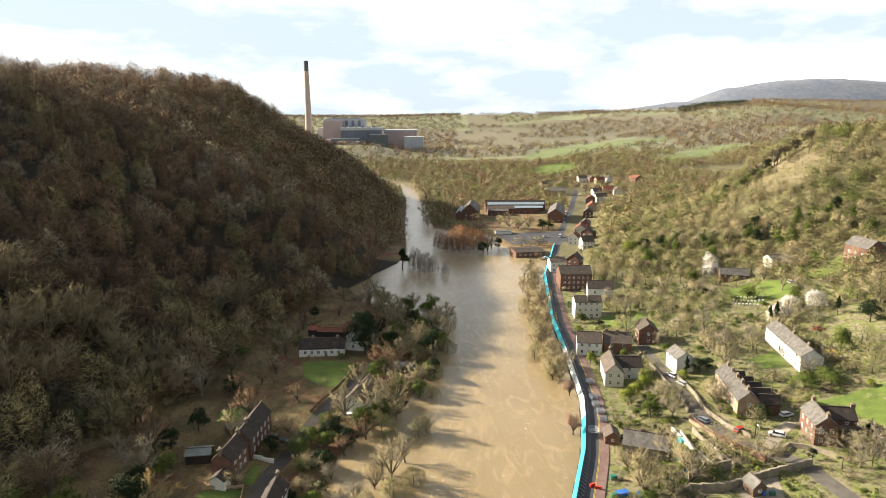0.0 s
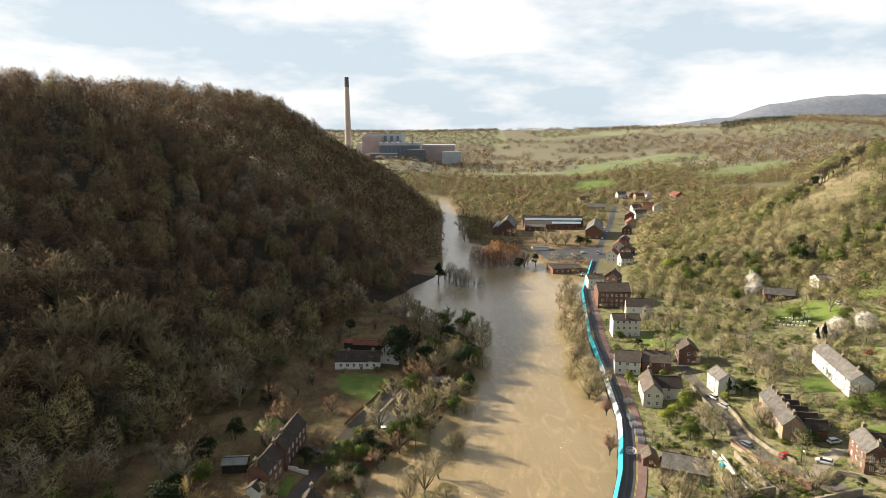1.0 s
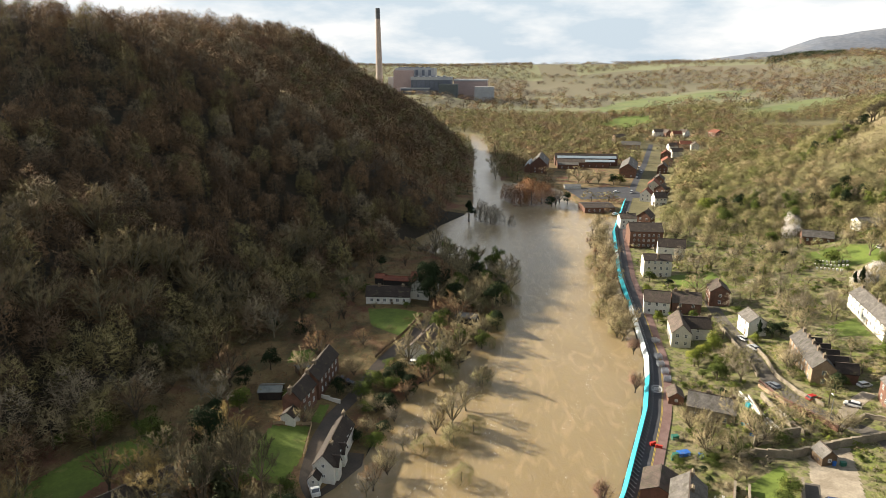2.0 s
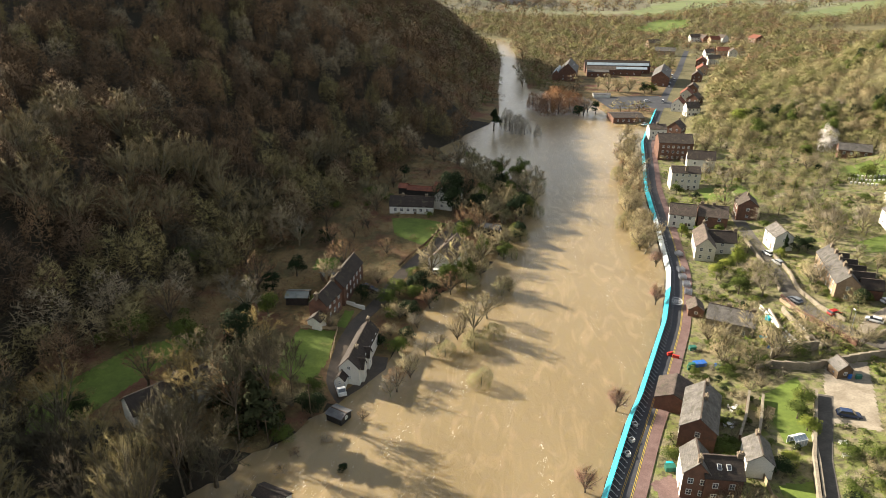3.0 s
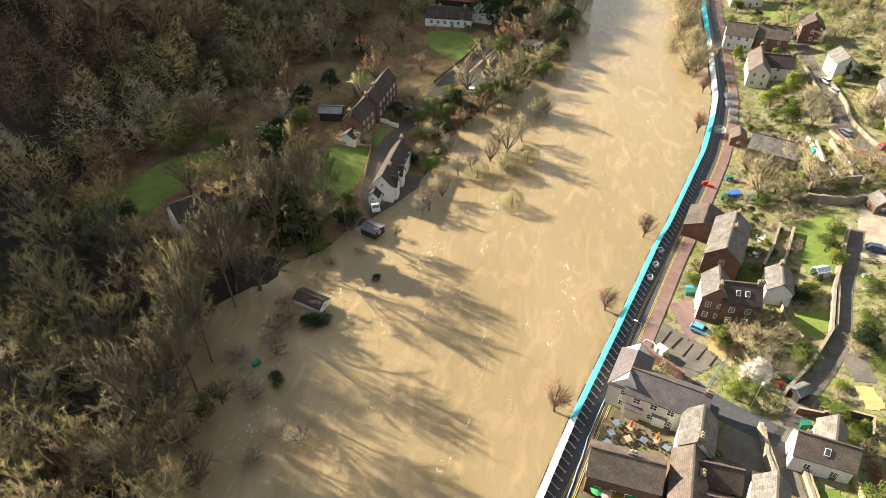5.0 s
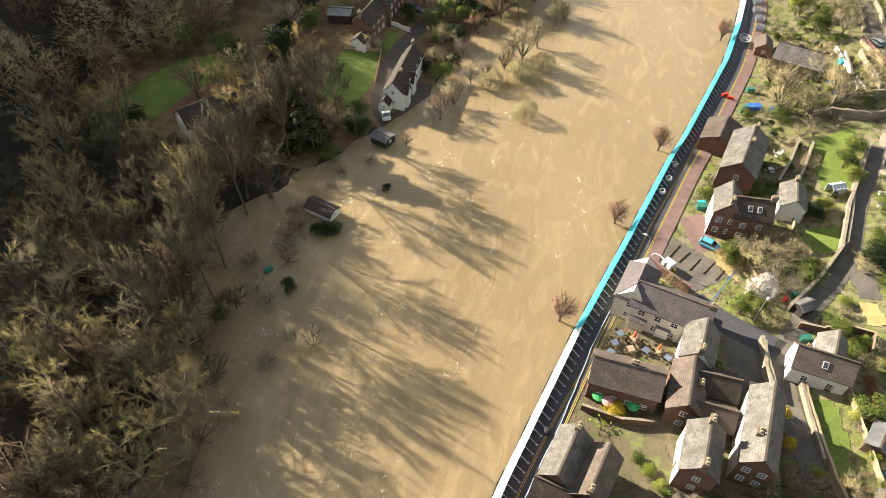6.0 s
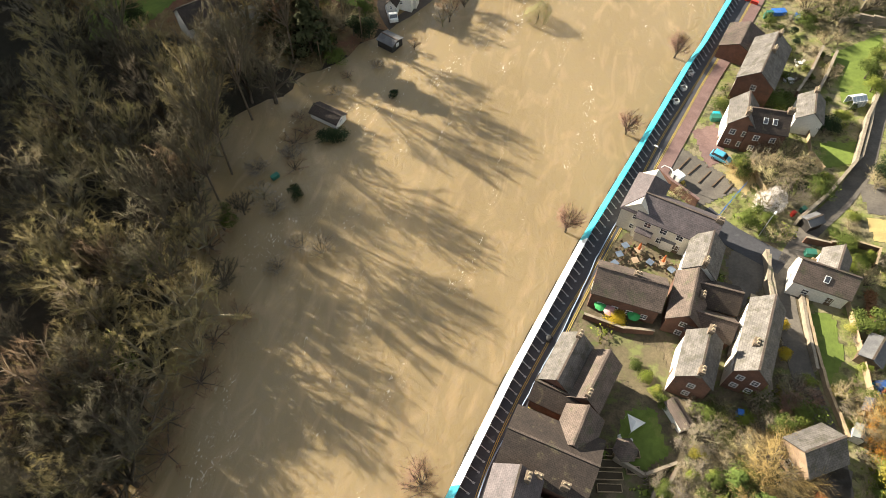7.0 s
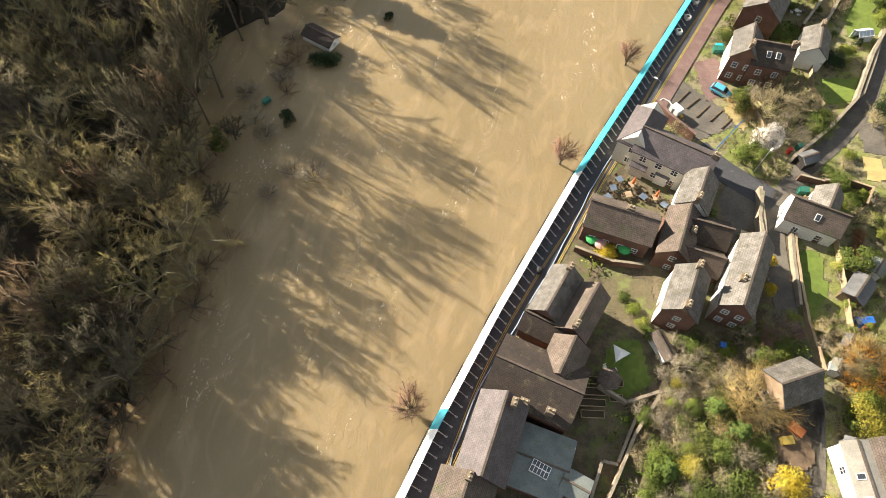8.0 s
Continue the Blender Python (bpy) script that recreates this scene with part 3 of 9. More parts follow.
def limb(rows, p, q, r0, r1, sides):
    """Adds a tapered limb to rows, a list of (verts, triangles)."""
    p, q = np.asarray(p, float), np.asarray(q, float)
    d = (q - p) / (np.linalg.norm(q - p) + 1e-9)
    a = np.cross(d, (0.3, 0.9, 0.1) if abs(d[2]) > 0.8 else (0, 0, 1))
    a /= np.linalg.norm(a)
    b = np.cross(d, a)
    k = np.arange(sides) * 2 * np.pi / sides
    ring = np.cos(k)[:, None] * a + np.sin(k)[:, None] * b
    v = np.concatenate([p + ring * r0, q + ring * r1])
    i = np.arange(sides)
    j = (i + 1) % sides
    rows.append((v, np.concatenate([np.stack([i, j, j + sides], 1), np.stack([i, j + sides, i + sides], 1)])))


def joined(rows):
    v, f, n = [], [], 0
    for verts, faces in rows:
        v.append(verts)
        f.append(faces + n)
        n += len(verts)
    return np.concatenate(v), np.concatenate(f)


def crown_points(rng, n, h, r, low, inner=0.35):
    """Points in an uneven crown, and the way outwards at each; h: height, r: radius, low: where the crown begins."""
    d = rng.normal(size=(n, 3))
    d /= np.linalg.norm(d, axis=1)[:, None]
    d[:, 2] = np.where(d[:, 2] < -0.45, -d[:, 2], d[:, 2])
    lob = rng.normal(size=(7, 3))
    lob /= np.linalg.norm(lob, axis=1)[:, None]
    bulge = 0.72 + 0.42 * np.max(np.clip(d @ lob.T, 0, 1) ** 6, axis=1)
    rad = (inner + (1 - inner) * rng.random(n) ** 0.6) * bulge
    p = d * rad[:, None]
    mid = low + (h - low) * 0.5
    return np.column_stack([p[:, :2] * r, mid + p[:, 2] * (h - low) * 0.5]), d


def slivers(rng, p, d, length, width, up=0.5, loose=0.55):
    """One thin triangle for each point, pointing outwards and up."""
    n = len(p)
    way = d + rng.normal(size=(n, 3)) * loose + np.array([0, 0, up])
    way /= np.linalg.norm(way, axis=1)[:, None]
    side = np.cross(way, rng.normal(size=(n, 3)))
    side /= np.linalg.norm(side, axis=1)[:, None] + 1e-9
    ln = (length * (0.6 + 0.8 * rng.random(n)))[:, None]
    v = np.stack([p - way * ln * 0.4 - side * width * 0.5, p - way * ln * 0.4 + side * width * 0.5, p + way * ln * 0.6], 1)
    return v.reshape(-1, 3), np.arange(3 * n).reshape(-1, 3)


def blades(rng, p, d, size, loose=0.8):
    """One small leaf clump (a bent quad of two triangles) for each point."""
    n = len(p)
    nor = d + rng.normal(size=(n, 3)) * loose
    nor /= np.linalg.norm(nor, axis=1)[:, None]
    a = np.cross(nor, rng.normal(size=(n, 3)))
    a /= np.linalg.norm(a, axis=1)[:, None] + 1e-9
    b = np.cross(nor, a)
    s = (size * (0.6 + 0.8 * rng.random(n)))[:, None]
    v = np.stack([p - a * s, p - b * s * 0.6 + nor * s * 0.3, p + a * s, p + b * s * 0.6 + nor * s * 0.3], 1).reshape(-1, 3)
    q = np.arange(n)[:, None] * 4
    return v, np.concatenate([q + [0, 1, 2], q + [0, 2, 3]])


def bare_tree(seed, h, r, twigs, limbs=7, length=1.6, width=0.12, fork=0.3, sides=5, subs=3, twist=0.1):
    """A leafless tree: (wood, crown), each verts and triangles."""
    rng = np.random.default_rng(seed)
    wood, base = [], h * 0.022 + 0.06
    lean = rng.normal(size=2) * h * 0.03
    top = np.array([lean[0], lean[1], h * fork])
    limb(wood, (0, 0, -0.6), top, base * 1.3, base * 0.8, sides)
    tips = []
    for k in range(limbs):
        a = 2 * np.pi * (k + rng.random() * 0.7) / limbs
        out = 0.25 + 0.55 * rng.random()
        mid = top + np.array([np.cos(a) * r * out * 0.55, np.sin(a) * r * out * 0.55, h * (0.2 + 0.12 * rng.random())])
        limb(wood, top - (0, 0, h * 0.06 * rng.random()), mid, base * 0.55, base * 0.33, max(3, sides - 1))
        for _ in range(subs):
            b = a + rng.normal() * 0.6
            end = np.array([np.cos(b) * r * (out + 0.25 * rng.random()), np.sin(b) * r * (out + 0.25 * rng.random()), h * (0.62 + 0.33 * rng.random() - 0.2 * out)])
            limb(wood, mid, end, base * 0.3, base * 0.1, 3)
            tips.append((mid, end))
    tips = np.array(tips)
    n = twigs // 5
    pick, along = rng.integers(0, len(tips), n), rng.random(n)[:, None] * 0.9 + 0.1
    p1 = tips[pick, 0] * (1 - along) + tips[pick, 1] * along
    d1 = tips[pick, 1] - tips[pick, 0]
    d1 /= np.linalg.norm(d1, axis=1)[:, None]
    d1 = d1 + rng.normal(size=(n, 3)) * 0.6
    d1 /= np.linalg.norm(d1, axis=1)[:, None]
    long = length * 1.5
    boughs = slivers(rng, p1 + d1 * long * 0.4, d1, long, width * 1.5, 0.25, 0.1)
    m = twigs - n
    host, out = rng.integers(0, n, m), rng.random(m)[:, None]
    p2 = p1[host] + d1[host] * long * (0.15 + 0.85 * out)
    d2 = d1[host] + rng.normal(size=(m, 3)) * 0.5
    d2 /= np.linalg.norm(d2, axis=1)[:, None]
    fine = slivers(rng, p2 + d2 * length * 0.25, d2, length * 0.62, width, 0.3, 0.35)
    crown = joined([boughs, fine])
    return joined(wood), crown


def branch_tree(seed, h, r, mains=9, subs=8, twigs=26, length=1.0, width=0.045, fork=0.22, flat=0.0, stout=1.0):
    """A leafless tree whose limbs spread to a lobed crown: each limb bends once, carries side branches, and these carry the twigs. (wood, crown)."""
    rng = np.random.default_rng(seed)
    wood, base = [], (h * 0.02 + 0.07) * stout
    top = np.array([rng.normal() * h * 0.03, rng.normal() * h * 0.03, h * fork])
    limb(wood, (0, 0, -0.8), top, base * 1.35, base * 0.85, 6)
    starts, ways, spans = [], [], []
    for k in range(mains):
        a = 2 * np.pi * (k + rng.random() * 0.8) / mains
        out = (0.30 + 0.70 * rng.random() ** 0.7) if k else 0.1
        end = np.array([np.cos(a) * r * out, np.sin(a) * r * out, h * (fork + (1 - fork) * (0.98 - (0.50 - 0.2 * flat) * out ** 2 - 0.15 * rng.random()))])
        mid = top + (end - top) * 0.45 + np.array([np.cos(a), np.sin(a), -0.3]) * r * 0.10 * rng.normal()
        limb(wood, top - (0, 0, h * 0.07 * rng.random()), mid, base * 0.62, base * 0.40, 5)
        limb(wood, mid, end, base * 0.40, base * 0.12, 4)
        run = end - mid
        ahead = run / np.linalg.norm(run)
        for j in range(subs):
            f = 0.05 + 0.95 * (j + rng.random()) / subs
            p = mid + run * f
            w = ahead * 0.75 + rng.normal(size=3) * 0.62 + np.array([0, 0, 0.22])
            w /= np.linalg.norm(w)
            ln = r * (0.30 + 0.22 * rng.random()) * (1.1 - 0.35 * f)
            limb(wood, p, p + w * ln, base * 0.16, base * 0.05, 3)
            starts.append(p)
            ways.append(w)
            spans.append(ln)
    starts, ways, spans = np.array(starts), np.array(ways), np.array(spans)
    n = len(starts) * twigs
    host = np.repeat(np.arange(len(starts)), twigs)
    f = rng.random(n) ** 0.7
    p = starts[host] + ways[host] * (spans[host] * (0.15 + 0.9 * f))[:, None]
    d = ways[host] + rng.normal(size=(n, 3)) * 0.62 + np.array([0, 0, 0.25])
    d /= np.linalg.norm(d, axis=1)[:, None]
    ln = length * (0.55 + 0.9 * rng.random(n))
    return joined(wood), slivers(rng, p + d * (ln * 0.4)[:, None], d, ln, width, 0.1, 0.15)


def puff_tree(seed, h, r, twigs, length, width):
    """A far-off leafless tree: a fuzzy dome of fine twigs that lie along its uneven outside, open inside."""
    rng = np.random.default_rng(seed)
    wood = []
    limb(wood, (0, 0, -1.0), (0, 0, h * 0.5), 0.2, 0.1, 3)
    d = rng.normal(size=(twigs, 3))
    d[:, 2] = np.abs(d[:, 2]) * 1.1 - 0.15
    d /= np.linalg.norm(d, axis=1)[:, None]
    lob = rng.normal(size=(9, 3))
    lob[:, 2] = np.abs(lob[:, 2])
    lob /= np.linalg.norm(lob, axis=1)[:, None]
    near = np.clip(d @ lob.T, 0, 1)
    bulge = 0.68 + 0.34 * np.max(near ** 8, axis=1)
    s = bulge * rng.uniform(0.82, 1.06, twigs)
    p = np.column_stack([d[:, 0] * s * r, d[:, 1] * s * r, h * (0.10 + 0.90 * np.sign(d[:, 2]) * np.abs(d[:, 2]) ** 0.8 * s)])
    out = d + 0.9 * lob[np.argmax(near, axis=1)] * (np.max(near, axis=1) > 0.75)[:, None] * -0.35
    out /= np.linalg.norm(out, axis=1)[:, None]
    way = np.cross(out, rng.normal(size=(twigs, 3)))
    way /= np.linalg.norm(way, axis=1)[:, None] + 1e-9
    way = way * 0.75 + out * 0.60 + np.array([0, 0, 0.15])
    way /= np.linalg.norm(way, axis=1)[:, None]
    side = np.cross(way, out + rng.normal(size=(twigs, 3)) * 0.35)
    side /= np.linalg.norm(side, axis=1)[:, None] + 1e-9
    ln = (length * (0.6 + 0.8 * rng.random(twigs)))[:, None]
    v = np.stack([p - way * ln * 0.5 - side * width * 0.5, p - way * ln * 0.5 + side * width * 0.5, p + way * ln * 0.5], 1)
    return joined(wood), (v.reshape(-1, 3), np.arange(3 * twigs).reshape(-1, 3))


def softened(v, f, h, r, keep=0.12):
    """Turns all faces of a crown outwards and gives its points rounded normals, as light falls on a mass of twigs."""
    c = np.column_stack([v[:, 0] / r, v[:, 1] / r, (v[:, 2] - 0.25 * h) / (0.75 * h)])
    out = c / (np.linalg.norm(c, axis=1)[:, None] + 1e-9)
    g = np.cross(v[f[:, 1]] - v[f[:, 0]], v[f[:, 2]] - v[f[:, 0]])
    g /= np.linalg.norm(g, axis=1)[:, None] + 1e-12
    turn = (g * out[f].mean(1)).sum(1) < 0
    f = np.where(turn[:, None], f[:, ::-1], f)
    g = np.where(turn[:, None], -g, g)
    own = np.zeros_like(v)
    for k in range(3):
        np.add.at(own, f[:, k], g)
    own /= np.linalg.norm(own, axis=1)[:, None] + 1e-9
    n = out * (1 - keep) + own * keep
    return f, n / (np.linalg.norm(n, axis=1)[:, None] + 1e-9)


def leafy_tree(seed, h, r, clumps, size=0.35, low=0.12, cone=0.0, lobes=17):
    """An evergreen or a bush whose leaves hang in uneven lobes of several sizes; cone narrows it upwards."""
    rng = np.random.default_rng(seed)
    wood = []
    limb(wood, (0, 0, -0.5), (0, 0, h * 0.8), 0.03 * h + 0.03, 0.02, 5)
    mid, _ = crown_points(rng, lobes, h * 0.88, r * 0.80, h * max(low, 0.0), 0.45)
    wide = r * rng.uniform(0.24, 0.50, lobes)
    for m in mid[:8]:
        limb(wood, (0, 0, m[2] * 0.55), m, 0.012 * h, 0.01, 3)
    host = rng.choice(lobes, clumps, p=wide ** 2 / (wide ** 2).sum())
    d = rng.normal(size=(clumps, 3))
    d[:, 2] = np.abs(d[:, 2]) * 1.1 - 0.35
    d /= np.linalg.norm(d, axis=1)[:, None]
    p = mid[host] + d * (wide[host] * rng.uniform(0.55, 1.25, clumps))[:, None]
    p[:, 2] = np.maximum(p[:, 2], h * 0.03)
    if cone:
        t = np.clip((p[:, 2] - h * low) / (h * (1 - low)), 0, 1)
        p[:, :2] *= (1.25 - cone * t)[:, None]
    return joined(wood), blades(rng, p, d, size)


def cedar_tree(seed, h, r, boughs=46, sprays=58, size=0.30):
    """A broad evergreen with tiers of drooping boughs that carry flat sprays."""
    rng = np.random.default_rng(seed)
    wood = []
    limb(wood, (0, 0, -0.6), (0, 0, h * 0.97), 0.03 * h, 0.03, 7)
    ps, ds = [], []
    for k in range(boughs):
        f = (k + rng.random()) / boughs
        z = h * (0.10 + 0.86 * f)
        long = r * (1.02 - 0.86 * f ** 1.25) * rng.uniform(0.65, 1.12)
        a = k * 2.4 + rng.normal() * 0.4
        out = np.array([np.cos(a), np.sin(a), 0])
        end = np.array([0, 0, z]) + out * long + np.array([0, 0, long * rng.uniform(-0.28, 0.12)])
        limb(wood, (0, 0, z), end, 0.011 * h * (1.15 - f), 0.01, 3)
        t = rng.random(sprays) ** 0.6
        side = np.cross(out, (0, 0, 1))
        p = np.array([0, 0, z]) + (end - (0, 0, z)) * t[:, None] + side * (rng.normal(size=sprays) * long * 0.16 * (1.1 - 0.5 * t))[:, None]
        p[:, 2] += rng.normal(size=sprays) * 0.10 - 0.10 * t
        ps.append(p)
        ds.append(np.tile(out * 0.35 + np.array([0, 0, 0.9]), (sprays, 1)))
    return joined(wood), blades(rng, np.concatenate(ps), np.concatenate(ds), size, 0.45)


def woodland(name, label, stems, low_poly, mats, seed):
    """Many trees as one object: stems are rows of x, y, z, height, radius; low_poly is a list of (wood, crown) of unit trees 10 m high, 4 m in radius."""
    rng = np.random.default_rng(seed)
    vs, ns, fs, mi, n = [], [], [], [], 0
    kind = rng.integers(0, len(low_poly), len(stems))
    turn = rng.random(len(stems)) * 2 * np.pi
    for k, (wood, crown) in enumerate(low_poly):
        sel = np.where(kind == k)[0]
        if not len(sel):
            continue
        v = np.concatenate([wood[0], crown[0]])
        cf, cn = softened(crown[0], crown[1], 10, 4)
        f = np.concatenate([wood[1], cf + len(wood[0])])
        nn = np.concatenate([wood[0] * (1, 1, 0) / (np.linalg.norm(wood[0][:, :2], axis=1)[:, None] + 1e-6), cn])
        c, s = np.cos(turn[sel])[:, None], np.sin(turn[sel])[:, None]
        st = stems[sel]
        x = (v[:, 0] * c - v[:, 1] * s) * st[:, 4:5] / 4 + st[:, 0:1]
        y = (v[:, 0] * s + v[:, 1] * c) * st[:, 4:5] / 4 + st[:, 1:2]
        z = v[:, 2] * st[:, 3:4] / 10 + st[:, 2:3]
        vs.append(np.stack([x, y, z], -1).reshape(-1, 3))
        ns.append(np.stack([nn[:, 0] * c - nn[:, 1] * s, nn[:, 0] * s + nn[:, 1] * c, np.broadcast_to(nn[:, 2], x.shape)], -1).reshape(-1, 3))
        fs.append((f[None] + np.arange(len(sel))[:, None, None] * len(v)).reshape(-1, 3) + n)
        tint = rng.integers(1, len(mats), len(sel))
        mi.append((np.r_[np.zeros(len(wood[1]), int), np.ones(len(crown[1]), int)][None] * tint[:, None]).ravel())
        n += len(sel) * len(v)
    ob = mesh_object(name, np.concatenate(vs), np.concatenate(fs), mats, smooth=True, index=np.concatenate(mi), normals=np.concatenate(ns))
    return tagged(ob, label, "trees", kind="stuff")


def scatter(seed, x0, x1, y0, y1, gap, keep, tall=(9, 14), wide=(3.2, 4.8)):
    """Stems on a loose grid where keep(x, y) holds."""
    rng = np.random.default_rng(seed)
    x, y = np.meshgrid(np.arange(x0, x1, gap), np.arange(y0, y1, gap))
    x = (x + rng.uniform(-0.45, 0.45, x.shape) * gap).ravel()
    y = (y + rng.uniform(-0.45, 0.45, y.shape) * gap).ravel()
    ok = keep(x, y)
    x, y = x[ok], y[ok]
    h = rng.uniform(*tall, len(x)) * (1 + 0.15 * ripple(x, y, 23))
    r = rng.uniform(*wide, len(x))
    return np.column_stack([x, y, np.maximum(land(x, y), -0.5), h, r])


def in_view(x, y, a0=-44, a1=50):
    az = np.degrees(np.arctan2(x, y + 25))
    return (az > a0) & (az < a1)


CLEAR = []   # circles kept free of wild growth: x, y, radius


def free(x, y):
    c = np.array(CLEAR)
    if x.size < 4:
        return np.array([((c[:, 0] - a) ** 2 + (c[:, 1] - b) ** 2 > c[:, 2] ** 2).all() for a, b in zip(x, y)])
    ok = np.ones(x.shape, bool)
    for cx, cy, r in CLEAR:
        ok &= (x - cx) ** 2 + (y - cy) ** 2 > r * r
    return ok


# ---- houses ----
def window_meshes(w, h):
    """Frame and pane of a casement, shared by all windows of that size; it looks along -y."""
    t = 0.09
    xs = (-w / 2, -w / 2 + t, -t / 3, t / 3, w / 2 - t, w / 2)
    zs = (0, t, h * 0.5, h * 0.5 + 0.05, h - t, h)
    full = [[not (i in (1, 3) and k in (1, 3)) for k in range(5)] for i in range(5)]
    bm = bmesh.new()
    vs = {(i, k, s): bm.verts.new((xs[i], y, zs[k])) for i in range(6) for k in range(6) for s, y in ((0, -0.07), (1, 0.02))}
    for i in range(5):
        for k in range(5):
            if not full[i][k]:
                continue
            bm.faces.new([vs[i, k, 0], vs[i + 1, k, 0], vs[i + 1, k + 1, 0], vs[i, k + 1, 0]])
            for a, b, (p, q) in (((i, k), (i + 1, k), (i, k - 1)), ((i + 1, k), (i + 1, k + 1), (i + 1, k)), ((i + 1, k + 1), (i, k + 1), (i, k + 1)), ((i, k + 1), (i, k), (i - 1, k))):
                if not (0 <= p < 5 and 0 <= q < 5 and full[p][q]):
                    bm.faces.new([vs[a + (0,)], vs[a + (1,)], vs[b + (1,)], vs[b + (0,)]])
    f = bpy.data.meshes.new("window")
    bmesh.ops.recalc_face_normals(bm, faces=bm.faces)
    bm.to_mesh(f)
    bm.free()
    f.materials.append(M["frame"])
    bm = bmesh.new()
    box(bm, -w / 2 + t, w / 2 - t, -0.02, 0.02, t, h - t)
    p = bpy.data.meshes.new("pane")
    bmesh.ops.recalc_face_normals(bm, faces=bm.faces)
    bm.to_mesh(p)
    bm.free()
    p.materials.append(M["glass"])
    return f, p


WINDOWS = {}


def add_window(parent, m, w=1.0, h=1.25):
    key = (w, h)
    if key not in WINDOWS:
        WINDOWS[key] = window_meshes(w, h)
    f, p = WINDOWS[key]
    a = new("window", f)
    a.parent = parent
    a.matrix_basis = m
    b = new("pane", p)
    b.parent = a
    return a


def gable_walls(bm, L, W, eave, ridge, down=2.5):
    a, b = L / 2, W / 2
    pts = [(-b, -down), (b, -down), (b, eave), (0, ridge), (-b, eave)]
    rings = [[bm.verts.new((x, y, z)) for y, z in pts] for x in (-a, a)]
    for k in range(5):
        bm.faces.new((rings[0][k], rings[0][(k + 1) % 5], rings[1][(k + 1) % 5], rings[1][k]))
    bm.faces.new(rings[0][::-1])
    bm.faces.new(rings[1])


def gable_roof(bm, L, W, eave, ridge, over=0.25, thick=0.16, hip=0.0):
    """Two slabs that meet at the ridge, with courses stepped down the slope; hip: how far the ridge is drawn in at the ends."""
    a, b = L / 2 + over, W / 2
    rise = (ridge - eave) / b
    be, ze = b + over, eave - over * rise
    top = [(-a + hip, 0, ridge), (a - hip, 0, ridge)]
    for s in (-1, 1):
        lo = [(-a, s * be, ze), (a, s * be, ze)]
        up = [bm.verts.new((x, y, z + thick)) for x, y, z in (lo[0], lo[1], top[1], top[0])]
        dn = [bm.verts.new((x, y, z)) for x, y, z in (lo[0], lo[1], top[1], top[0])]
        bm.faces.new(up)
        bm.faces.new(dn[::-1])
        for k in range(4):
            bm.faces.new((up[k], dn[k], dn[(k + 1) % 4], up[(k + 1) % 4]))
    if hip:
        for s in (-1, 1):
            tri = [(s * a, -be, ze), (s * a, be, ze), (s * (a - hip), 0, ridge)]
            up = [bm.verts.new((x, y, z + thick)) for x, y, z in tri]
            dn = [bm.verts.new((x, y, z)) for x, y, z in tri]
            bm.faces.new(up)
            bm.faces.new(dn[::-1])
            for k in range(3):
                bm.faces.new((up[k], dn[k], dn[(k + 1) % 3], up[(k + 1) % 3]))


def add_chimney(parent, m, x, y, base, top, mat, wide=1.1, deep=0.7, pots=2):
    bm = bmesh.new()
    box(bm, -wide / 2, wide / 2, -deep / 2, deep / 2, base, top)
    box(bm, -wide / 2 - 0.07, wide / 2 + 0.07, -deep / 2 - 0.07, deep / 2 + 0.07, top - 0.28, top - 0.14)
    box(bm, -wide / 2 - 0.04, wide / 2 + 0.04, -deep / 2 - 0.04, deep / 2 + 0.04, top - 0.002, top + 0.06)
    bmesh.ops.translate(bm, verts=bm.verts, vec=(x, y, 0))
    c = part("chimney", bm, mat, parent)
    c.matrix_basis = m
    for k in range(pots):
        bm = bmesh.new()
        px = x + (k - (pots - 1) / 2) * wide / max(pots, 1)
        tube(bm, (px, y, top + 0.02), (px, y, top + 0.5), 0.14, 0.11, 7)
        part("chimney_pot", bm, M["pot"], c)


